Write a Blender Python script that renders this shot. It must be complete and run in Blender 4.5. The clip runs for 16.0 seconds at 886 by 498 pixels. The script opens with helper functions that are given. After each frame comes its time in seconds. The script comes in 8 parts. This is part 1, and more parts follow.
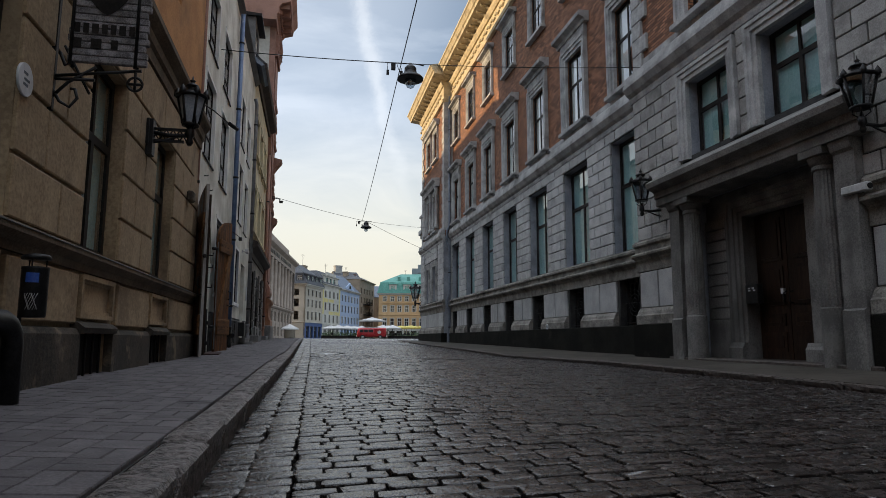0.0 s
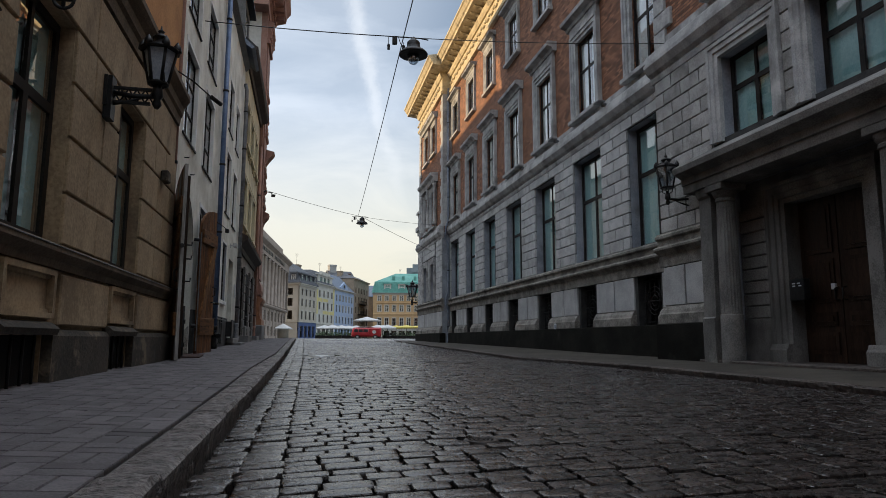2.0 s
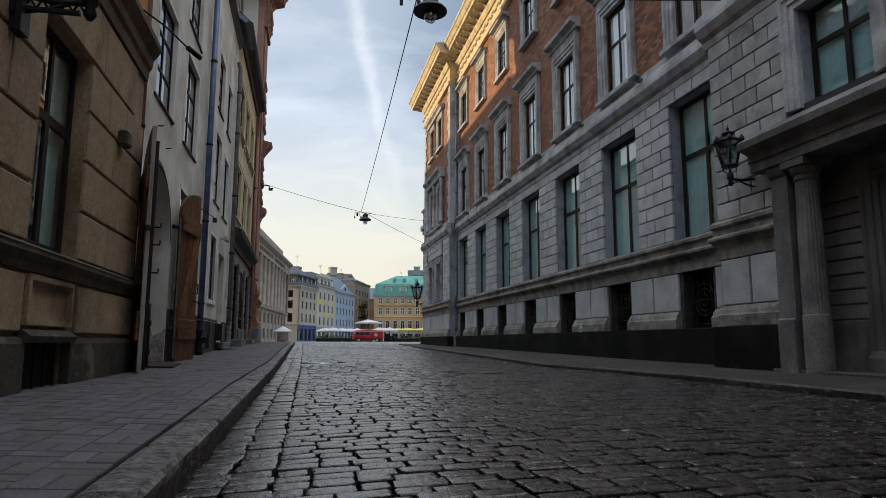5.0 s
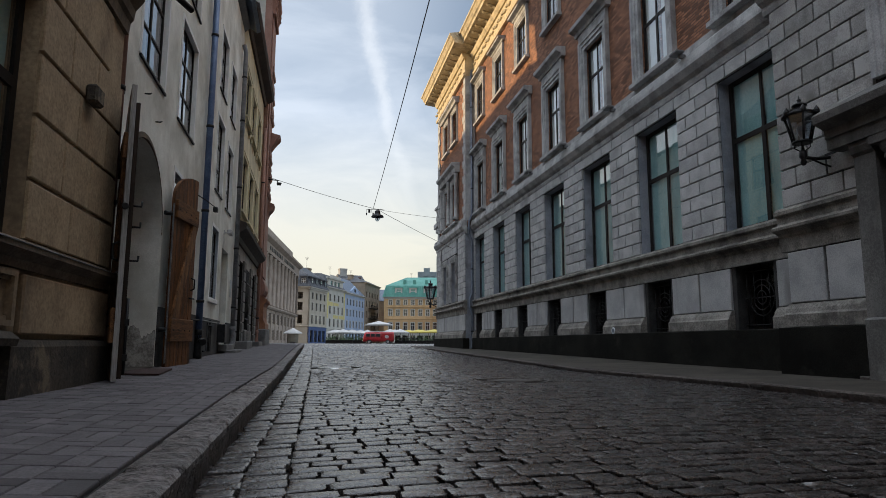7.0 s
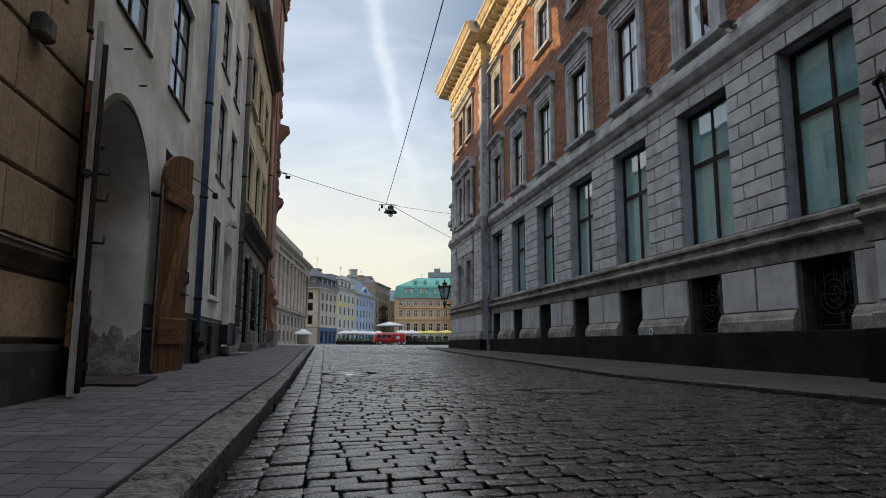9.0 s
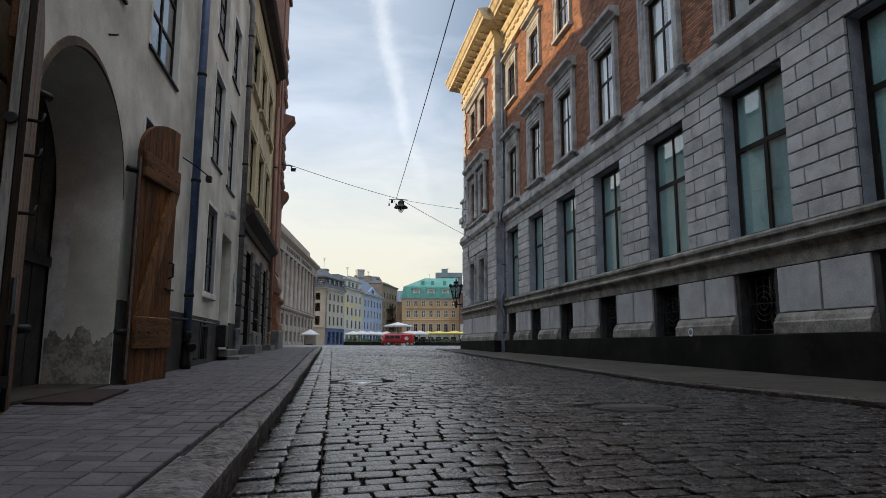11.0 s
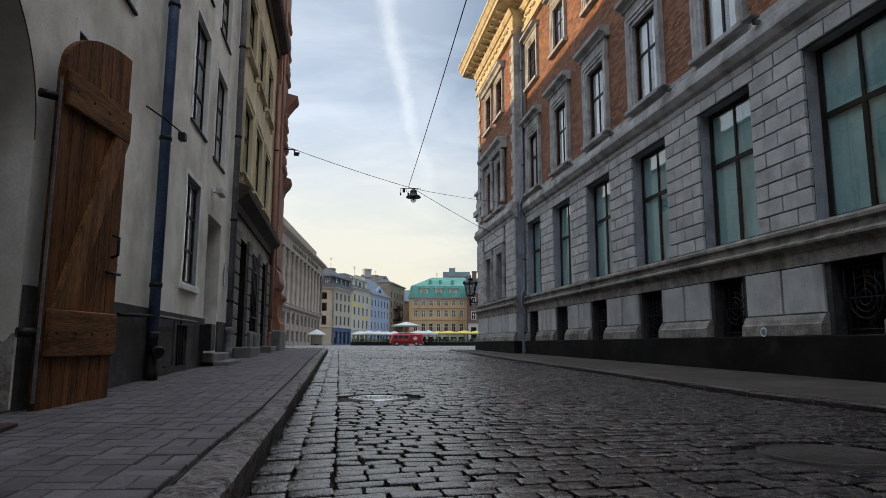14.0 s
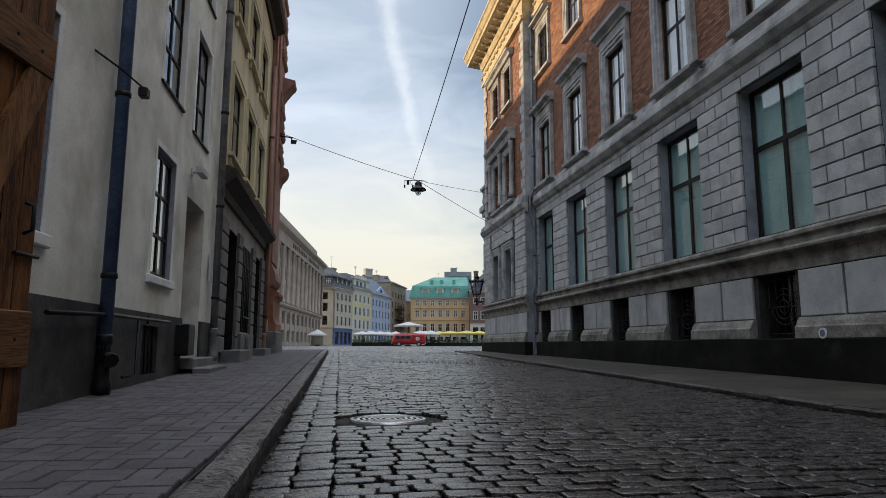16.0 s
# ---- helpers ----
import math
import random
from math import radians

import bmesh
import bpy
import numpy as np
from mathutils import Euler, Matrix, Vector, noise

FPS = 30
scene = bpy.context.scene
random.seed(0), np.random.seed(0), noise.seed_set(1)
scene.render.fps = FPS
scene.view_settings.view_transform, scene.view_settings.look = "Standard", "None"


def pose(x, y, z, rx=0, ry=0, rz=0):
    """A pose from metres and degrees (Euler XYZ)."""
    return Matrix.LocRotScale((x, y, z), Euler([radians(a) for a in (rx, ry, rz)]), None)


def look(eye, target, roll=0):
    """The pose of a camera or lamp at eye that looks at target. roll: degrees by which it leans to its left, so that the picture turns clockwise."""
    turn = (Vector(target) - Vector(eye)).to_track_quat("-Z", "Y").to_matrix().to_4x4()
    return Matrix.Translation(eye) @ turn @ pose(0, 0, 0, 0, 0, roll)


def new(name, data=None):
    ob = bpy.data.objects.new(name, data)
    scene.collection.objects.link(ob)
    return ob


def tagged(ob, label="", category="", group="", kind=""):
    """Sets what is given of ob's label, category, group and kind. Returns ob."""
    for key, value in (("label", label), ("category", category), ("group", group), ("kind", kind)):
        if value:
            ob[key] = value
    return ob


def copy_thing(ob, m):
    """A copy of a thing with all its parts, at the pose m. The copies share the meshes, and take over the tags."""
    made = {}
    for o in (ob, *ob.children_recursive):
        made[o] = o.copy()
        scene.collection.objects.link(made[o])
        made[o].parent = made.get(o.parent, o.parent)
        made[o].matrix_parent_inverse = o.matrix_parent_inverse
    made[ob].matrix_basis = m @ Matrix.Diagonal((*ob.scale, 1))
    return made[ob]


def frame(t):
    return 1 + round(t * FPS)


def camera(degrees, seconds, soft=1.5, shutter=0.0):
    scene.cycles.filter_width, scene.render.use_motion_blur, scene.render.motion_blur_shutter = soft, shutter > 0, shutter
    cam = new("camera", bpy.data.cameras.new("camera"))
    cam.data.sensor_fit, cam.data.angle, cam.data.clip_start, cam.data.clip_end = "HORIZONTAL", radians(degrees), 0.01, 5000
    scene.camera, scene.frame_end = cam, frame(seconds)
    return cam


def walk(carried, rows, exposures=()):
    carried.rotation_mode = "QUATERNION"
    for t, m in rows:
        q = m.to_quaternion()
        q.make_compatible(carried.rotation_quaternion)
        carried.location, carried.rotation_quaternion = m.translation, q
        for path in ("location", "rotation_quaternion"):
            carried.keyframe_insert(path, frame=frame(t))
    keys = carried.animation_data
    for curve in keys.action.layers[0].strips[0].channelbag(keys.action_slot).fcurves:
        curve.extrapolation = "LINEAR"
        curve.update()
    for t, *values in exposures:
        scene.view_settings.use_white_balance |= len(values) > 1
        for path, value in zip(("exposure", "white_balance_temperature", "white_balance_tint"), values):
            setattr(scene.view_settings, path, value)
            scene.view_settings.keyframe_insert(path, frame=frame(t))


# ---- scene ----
cam = camera(68.7, 16.0, soft=0.5)
METRES, EYE, TILT, LEAN, TURN = 10.784, 0.55, 0.0, 0.0, -11.6
ROWS = [
    (0.0, 0.0, 0.0, 0.0, -0.01, 7.91, -0.09),
    (0.5, -0.0063, 0.0316, 0.0007, -0.21, 7.9, -0.1),
    (1.0, -0.0112, 0.0577, 0.0013, -0.34, 7.9, -0.11),
    (1.5, -0.0167, 0.088, 0.0012, -0.47, 7.91, -0.13),
    (2.0, -0.0213, 0.116, 0.0018, -0.52, 7.89, -0.11),
    (2.5, -0.0262, 0.147, 0.0023, -0.57, 7.91, -0.12),
    (3.0, -0.031, 0.1755, 0.0035, -0.6, 7.92, -0.12),
    (3.5, -0.0361, 0.2053, 0.0046, -0.63, 7.99, -0.12),
    (4.0, -0.0412, 0.2323, 0.0043, -0.63, 8.04, -0.11),
    (6.5, -0.0724, 0.3845, 0.007, 0.12, 8.26, -0.16),
    (7.0, -0.0784, 0.4141, 0.0062, 0.36, 8.29, -0.17),
    (7.5, -0.0852, 0.4459, 0.0065, 0.6, 8.29, -0.19),
    (8.0, -0.0916, 0.477, 0.0069, 0.83, 8.34, -0.2),
    (8.5, -0.098, 0.5058, 0.0074, 1.04, 8.34, -0.18),
    (9.0, -0.105, 0.5371, 0.0085, 1.23, 8.36, -0.2),
    (11.5, -0.1382, 0.6901, 0.0125, 1.98, 8.41, -0.16),
    (12.0, -0.1452, 0.7231, 0.0133, 2.11, 8.41, -0.17),
    (12.5, -0.1521, 0.754, 0.0138, 2.21, 8.4, -0.15),
    (13.0, -0.1589, 0.7871, 0.015, 2.3, 8.4, -0.16),
    (13.5, -0.1649, 0.8169, 0.0151, 2.37, 8.41, -0.15),
    (14.0, -0.1716, 0.85, 0.0157, 2.43, 8.38, -0.13),
    (14.5, -0.1782, 0.8838, 0.016, 2.46, 8.4, -0.13),
    (15.0, -0.1842, 0.9151, 0.0165, 2.52, 8.36, -0.11),
    (15.5, -0.1897, 0.9455, 0.018, 2.54, 8.4, -0.1),
    (16.0, -0.1963, 0.9801, 0.0198, 2.52, 8.39, -0.09),
]
walk(cam, [(t, pose(0, 0, EYE, TILT, LEAN, TURN) @ pose(METRES * x, METRES * y, METRES * z, 90 + pitch, roll, yaw)) for t, x, y, z, yaw, pitch, roll in ROWS])

# ---- world, sun and exposure ----
SUN_EL, SUN_AZ = 11.0, -62.0        # degrees above the horizon; from +y towards +x
sun_dir = Vector((math.sin(radians(SUN_AZ)) * math.cos(radians(SUN_EL)), math.cos(radians(SUN_AZ)) * math.cos(radians(SUN_EL)), math.sin(radians(SUN_EL))))
world = bpy.data.worlds.new("world")
scene.world = world
world.use_nodes = True
wt = world.node_tree
wt.nodes.clear()


def wn(kind, **kw):
    n = wt.nodes.new(kind)
    for k, v in kw.items():
        n.inputs[k].default_value = v
    return n


w_out, w_bg = wn("ShaderNodeOutputWorld"), wn("ShaderNodeBackground", Strength=0.15)
w_sky = wn("ShaderNodeTexSky")
w_sky.sky_type, w_sky.sun_disc = "NISHITA", False
w_sky.sun_elevation, w_sky.sun_rotation = radians(SUN_EL), radians(SUN_AZ)
w_sky.air_density, w_sky.dust_density, w_sky.ozone_density = 1.0, 1.0, 2.4
w_tc = wn("ShaderNodeTexCoord")
w_map = wn("ShaderNodeMapping")
w_map.inputs["Scale"].default_value = (1.6, 1.1, 5.0)
w_map.inputs["Rotation"].default_value = (0.2, 0.35, 0.4)
w_noise = wn("ShaderNodeTexNoise", Scale=2.2, Detail=7.0, Roughness=0.55, Distortion=0.5)
w_ramp = wn("ShaderNodeValToRGB")
w_ramp.color_ramp.elements[0].position, w_ramp.color_ramp.elements[1].position = 0.42, 0.64
w_ramp.color_ramp.elements[0].color, w_ramp.color_ramp.elements[1].color = (0.12, 0.12, 0.12, 1), (0.85, 0.85, 0.85, 1)
w_cloud = wn("ShaderNodeMix")
w_cloud.data_type = "RGBA"
# the veil: warm and dense low down, thin in the middle, full and white overhead
w_sep = wn("ShaderNodeSeparateXYZ")
w_tone = wn("ShaderNodeValToRGB")
tone = w_tone.color_ramp
tone.elements[0].position, tone.elements[0].color = 0.03, (0.98, 0.91, 0.70, 1)
tone.elements[1].position, tone.elements[1].color = 0.34, (0.855, 0.95, 1.085, 1)
e = tone.elements.new(0.16)
e.color = (0.965, 0.965, 0.87, 1)
w_gain = wn("ShaderNodeVectorMath")
w_gain.operation = "SCALE"
w_low = wn("ShaderNodeValToRGB")
low_ = w_low.color_ramp
low_.elements[0].position, low_.elements[0].color = 0.0, (0.82, 0.82, 0.82, 1)
low_.elements[1].position, low_.elements[1].color = 0.85, (1.0, 1.0, 1.0, 1)
for p, v in ((0.22, 0.50), (0.40, 0.14), (0.56, 0.22)):
    e = low_.elements.new(p)
    e.color = (v, v, v, 1)
w_mul = wn("ShaderNodeMath")
w_mul.operation = "MULTIPLY_ADD"
w_mul2 = wn("ShaderNodeMath")
w_mul2.operation, w_mul2.use_clamp = "MULTIPLY", True
# the vapour trail: a narrow band about a great circle
trail_n = Vector((0.054, 0.87, 0.489)).cross(Vector((0.138, 0.968, 0.21))).normalized()
w_dot = wn("ShaderNodeVectorMath")
w_dot.operation = "DOT_PRODUCT"
w_dot.inputs[1].default_value = trail_n
w_tn = wn("ShaderNodeTexNoise", Scale=6.0, Detail=8.0, Roughness=0.70)
w_ta = wn("ShaderNodeMath")
w_ta.operation = "MULTIPLY_ADD"
w_ta.inputs[1].default_value, w_ta.inputs[2].default_value = 0.07, -0.035
w_tb = wn("ShaderNodeMath")
w_tb.operation = "ADD"
w_tabs = wn("ShaderNodeMath")
w_tabs.operation = "ABSOLUTE"
w_tr = wn("ShaderNodeMapRange")
w_tr.interpolation_type = "SMOOTHSTEP"
for i, v in enumerate((0.0, 0.018, 0.26, 0.0)):
    w_tr.inputs[1 + i].default_value = v
w_tfade = wn("ShaderNodeMapRange")
for i, v in enumerate((0.19, 0.36, 0.0, 1.0)):
    w_tfade.inputs[1 + i].default_value = v
w_tm = wn("ShaderNodeMath")
w_tm.operation, w_tm.use_clamp = "MULTIPLY", True
w_trail = wn("ShaderNodeMix")
w_trail.data_type = "RGBA"
w_trail.inputs[7].default_value = (8.6, 8.7, 8.8, 1)
L = wt.links.new
L(w_tc.outputs["Generated"], w_map.inputs[0])
L(w_map.outputs[0], w_noise.inputs["Vector"])
L(w_noise.outputs[0], w_ramp.inputs[0])
L(w_tc.outputs["Generated"], w_sep.inputs[0])
L(w_sep.outputs[2], w_low.inputs[0])
L(w_sep.outputs[2], w_tone.inputs[0])
L(w_tone.outputs[0], w_gain.inputs[0])
# veil gain raised overhead, out of view, to throw more light into the street
w_zen = wn("ShaderNodeMapRange")
w_zen.interpolation_type = "SMOOTHSTEP"
for i, v in enumerate((0.55, 1.0, 6.15, 15.5)):
    w_zen.inputs[1 + i].default_value = v
L(w_sep.outputs[2], w_zen.inputs[0])
L(w_zen.outputs[0], w_gain.inputs["Scale"])
L(w_gain.outputs[0], w_cloud.inputs[7])
w_mul.inputs[1].default_value = 0.42
L(w_ramp.outputs[0], w_mul.inputs[0])
w_east = wn("ShaderNodeMapRange")
w_east.interpolation_type = "SMOOTHSTEP"
for i, v in enumerate((0.06, 0.27, 0.42, 0.0)):
    w_east.inputs[1 + i].default_value = v
w_sum = wn("ShaderNodeMath")
w_sum.operation = "ADD"
L(w_sep.outputs[0], w_east.inputs[0])
L(w_low.outputs[0], w_sum.inputs[0])
L(w_east.outputs[0], w_sum.inputs[1])
L(w_sum.outputs[0], w_mul.inputs[2])
w_mul2.inputs[1].default_value = 0.85
L(w_mul.outputs[0], w_mul2.inputs[0])
L(w_mul2.outputs[0], w_cloud.inputs[0])
L(w_sky.outputs[0], w_cloud.inputs[6])
L(w_tc.outputs["Generated"], w_dot.inputs[0])
L(w_tc.outputs["Generated"], w_tn.inputs["Vector"])
L(w_tn.outputs[0], w_ta.inputs[0])
L(w_dot.outputs["Value"], w_tb.inputs[0])
L(w_ta.outputs[0], w_tb.inputs[1])
L(w_tb.outputs[0], w_tabs.inputs[0])
L(w_tabs.outputs[0], w_tr.inputs[0])
L(w_sep.outputs[2], w_tfade.inputs[0])
L(w_tr.outputs[0], w_tm.inputs[0])
L(w_tfade.outputs[0], w_tm.inputs[1])
L(w_tm.outputs[0], w_trail.inputs[0])
L(w_cloud.outputs[2], w_trail.inputs[6])
L(w_trail.outputs[2], w_bg.inputs[0])
L(w_bg.outputs[0], w_out.inputs[0])

sun = new("sun", bpy.data.lights.new("sun", "SUN"))
sun.data.energy, sun.data.angle, sun.data.color = 5.0, radians(0.55), (1.0, 0.72, 0.40)
sun.matrix_world = look(tuple(sun_dir * 100), (0, 0, 0))
scene.view_settings.exposure = 0.03


# ---- materials ----
def hexa(c):
    return (c[0], c[1], c[2], 1.0)


def stuff_mat(name, c1, c2, scale=6.0, fine=60.0, rough=0.8, bump=0.25, metal=0.0, stain=None, stain_scale=0.7, spec=0.4, vary=0.0, dist=0.01, streak=False, rough_var=0.12, stain_lo=0.52, stain_hi=0.7):
    """A surface with two scales of variation, relief, optional stains and a shade per piece."""
    m = bpy.data.materials.new(name)
    m.use_nodes = True
    t = m.node_tree
    n = t.nodes
    b = n["Principled BSDF"]
    tc = n.new("ShaderNodeTexCoord")
    vec = tc.outputs["Object"]
    if vary:
        oi, isl, ge = n.new("ShaderNodeObjectInfo"), n.new("ShaderNodeMath"), n.new("ShaderNodeNewGeometry")
        isl.operation = "ADD"
        t.links.new(oi.outputs["Random"], isl.inputs[0])
        t.links.new(ge.outputs["Random Per Island"], isl.inputs[1])
        fr = n.new("ShaderNodeMath")
        fr.operation = "FRACT"
        t.links.new(isl.outputs[0], fr.inputs[0])
        off = n.new("ShaderNodeVectorMath")
        off.operation = "MULTIPLY_ADD"
        off.inputs[1].default_value = (1, 1, 1)
        comb = n.new("ShaderNodeCombineXYZ")
        mul = n.new("ShaderNodeMath")
        mul.operation = "MULTIPLY"
        mul.inputs[1].default_value = 37.0
        t.links.new(fr.outputs[0], mul.inputs[0])
        for i in range(3):
            t.links.new(mul.outputs[0], comb.inputs[i])
        t.links.new(vec, off.inputs[0])
        t.links.new(comb.outputs[0], off.inputs[2])
        vec = off.outputs[0]
    big, small = n.new("ShaderNodeTexNoise"), n.new("ShaderNodeTexNoise")
    for q, s, d in ((big, scale, 5.0), (small, fine, 4.0)):
        q.inputs["Scale"].default_value, q.inputs["Detail"].default_value, q.inputs["Roughness"].default_value = s, d, 0.6
        t.links.new(vec, q.inputs["Vector"])
    mixf = n.new("ShaderNodeMath")
    mixf.operation = "MULTIPLY_ADD"
    mixf.inputs[1].default_value = 0.45
    half = n.new("ShaderNodeMath")
    half.operation = "MULTIPLY"
    half.inputs[1].default_value = 0.55
    t.links.new(big.outputs[0], half.inputs[0])
    t.links.new(small.outputs[0], mixf.inputs[0])
    t.links.new(half.outputs[0], mixf.inputs[2])
    ramp = n.new("ShaderNodeValToRGB")
    ramp.color_ramp.elements[0].position, ramp.color_ramp.elements[1].position = 0.42, 0.58
    ramp.color_ramp.elements[0].color, ramp.color_ramp.elements[1].color = hexa(c1), hexa(c2)
    t.links.new(mixf.outputs[0], ramp.inputs[0])
    col = ramp.outputs[0]
    if stain:
        mp = n.new("ShaderNodeMapping")
        mp.inputs["Scale"].default_value = (1, 1, 0.22) if streak else (1, 1, 1)
        sn = n.new("ShaderNodeTexNoise")
        sn.inputs["Scale"].default_value, sn.inputs["Detail"].default_value, sn.inputs["Roughness"].default_value = stain_scale, 8.0, 0.62
        t.links.new(vec, mp.inputs[0])
        t.links.new(mp.outputs[0], sn.inputs["Vector"])
        sr = n.new("ShaderNodeValToRGB")
        sr.color_ramp.elements[0].position, sr.color_ramp.elements[1].position = stain_lo, stain_hi
        t.links.new(sn.outputs[0], sr.inputs[0])
        mx = n.new("ShaderNodeMix")
        mx.data_type = "RGBA"
        mx.inputs[7].default_value = hexa(stain)
        t.links.new(sr.outputs[0], mx.inputs[0])
        t.links.new(col, mx.inputs[6])
        col = mx.outputs[2]
    if vary:
        hv = n.new("ShaderNodeHueSaturation")
        mr = n.new("ShaderNodeMapRange")
        mr.inputs[3].default_value, mr.inputs[4].default_value = 1.0 - vary, 1.0 + vary
        t.links.new(fr.outputs[0], mr.inputs[0])
        t.links.new(mr.outputs[0], hv.inputs["Value"])
        t.links.new(col, hv.inputs["Color"])
        col = hv.outputs[0]
    t.links.new(col, b.inputs["Base Color"])
    rr = n.new("ShaderNodeMapRange")
    rr.inputs[3].default_value, rr.inputs[4].default_value = max(0.02, rough - rough_var), min(1.0, rough + rough_var)
    t.links.new(mixf.outputs[0], rr.inputs[0])
    t.links.new(rr.outputs[0], b.inputs["Roughness"])
    b.inputs["Metallic"].default_value = metal
    b.inputs["Specular IOR Level"].default_value = spec
    if bump:
        bp = n.new("ShaderNodeBump")
        bp.inputs["Strength"].default_value, bp.inputs["Distance"].default_value = bump, dist
        t.links.new(mixf.outputs[0], bp.inputs["Height"])
        t.links.new(bp.outputs[0], b.inputs["Normal"])
    return m


def brick_mat(name, c1, c2, mortar, bw=0.20, bh=0.066, axis="XZ"):
    m = stuff_mat(name, c1, c2, scale=2.0, fine=40, rough=0.85, bump=0.0)
    t = m.node_tree
    n = t.nodes
    b = n["Principled BSDF"]
    tc = n.new("ShaderNodeTexCoord")
    sep, comb = n.new("ShaderNodeSeparateXYZ"), n.new("ShaderNodeCombineXYZ")
    t.links.new(tc.outputs["Object"], sep.inputs[0])
    add = n.new("ShaderNodeMath")
    add.operation = "ADD"
    t.links.new(sep.outputs[0], add.inputs[0])
    t.links.new(sep.outputs[1], add.inputs[1])
    t.links.new(add.outputs[0], comb.inputs[0])
    t.links.new(sep.outputs[2], comb.inputs[1])
    br = n.new("ShaderNodeTexBrick")
    br.inputs["Scale"].default_value = 1.0
    br.inputs["Brick Width"].default_value, br.inputs["Row Height"].default_value = bw, bh
    br.inputs["Mortar Size"].default_value, br.inputs["Mortar Smooth"].default_value = 0.009, 0.1
    br.inputs["Bias"].default_value = 0.0
    br.inputs["Color1"].default_value, br.inputs["Color2"].default_value = hexa([0.55 * v for v in c1]), hexa([1.25 * v for v in c2])
    br.inputs["Mortar"].default_value = hexa(mortar)
    t.links.new(comb.outputs[0], br.inputs["Vector"])
    old = b.inputs["Base Color"].links[0].from_socket
    mx = n.new("ShaderNodeMix")
    mx.data_type = "RGBA"
    mx.inputs[0].default_value = 0.88
    t.links.new(old, mx.inputs[6])
    t.links.new(br.outputs["Color"], mx.inputs[7])
    t.links.new(mx.outputs[2], b.inputs["Base Color"])
    bp = n.new("ShaderNodeBump")
    bp.inputs["Strength"].default_value, bp.inputs["Distance"].default_value, bp.invert = 0.6, 0.012, True
    t.links.new(br.outputs["Fac"], bp.inputs["Height"])
    t.links.new(bp.outputs[0], b.inputs["Normal"])
    return m


def glass_mat(name, tint=(0.9, 0.95, 0.95), wave=0.006, low=0.11):
    """Window glass: clear, with mirror gloss that grows at grazing angles, slightly uneven."""
    m = bpy.data.materials.new(name)
    m.use_nodes = True
    t = m.node_tree
    n = t.nodes
    n.clear()
    out, mix, tr, gl, lw = (n.new(k) for k in ("ShaderNodeOutputMaterial", "ShaderNodeMixShader", "ShaderNodeBsdfTransparent", "ShaderNodeBsdfGlossy", "ShaderNodeLayerWeight"))
    tr.inputs[0].default_value = hexa(tint)
    gl.inputs["Roughness"].default_value = 0.015
    lw.inputs["Blend"].default_value = 0.5
    pw, ma = n.new("ShaderNodeMath"), n.new("ShaderNodeMath")
    pw.operation, ma.operation = "POWER", "MULTIPLY_ADD"
    pw.inputs[1].default_value, ma.inputs[1].default_value, ma.inputs[2].default_value = 2.1, 0.9 - low, low
    nz, bp, tc = n.new("ShaderNodeTexNoise"), n.new("ShaderNodeBump"), n.new("ShaderNodeTexCoord")
    nz.inputs["Scale"].default_value = 1.3
    bp.inputs["Strength"].default_value, bp.inputs["Distance"].default_value = 0.25, wave
    t.links.new(tc.outputs["Object"], nz.inputs["Vector"])
    t.links.new(nz.outputs[0], bp.inputs["Height"])
    t.links.new(bp.outputs[0], gl.inputs["Normal"])
    t.links.new(lw.outputs["Facing"], pw.inputs[0])
    t.links.new(pw.outputs[0], ma.inputs[0])
    t.links.new(ma.outputs[0], mix.inputs[0])
    t.links.new(tr.outputs[0], mix.inputs[1])
    t.links.new(gl.outputs[0], mix.inputs[2])
    t.links.new(mix.outputs[0], out.inputs[0])
    return m


def wood_mat(name, c1, c2, rough=0.6, along="Z", vary=0.25, scale=3.0, fine=30, bump=0.6, dist=0.008, spec=0.2, stretch=None):
    """Streaked grain that runs along one axis."""
    m = stuff_mat(name, c1, c2, scale=scale, fine=fine, rough=rough, bump=bump, vary=vary, dist=dist, spec=spec)
    t = m.node_tree
    n = t.nodes
    for q in [q for q in n if q.bl_idname == "ShaderNodeTexNoise"]:
        src = q.inputs["Vector"].links[0].from_socket
        mp = n.new("ShaderNodeMapping")
        mp.inputs["Scale"].default_value = stretch or {"Z": (4, 4, 0.35), "X": (0.35, 4, 4), "Y": (4, 0.35, 4)}[along]
        t.links.new(src, mp.inputs[0])
        t.links.new(mp.outputs[0], q.inputs["Vector"])
    return m


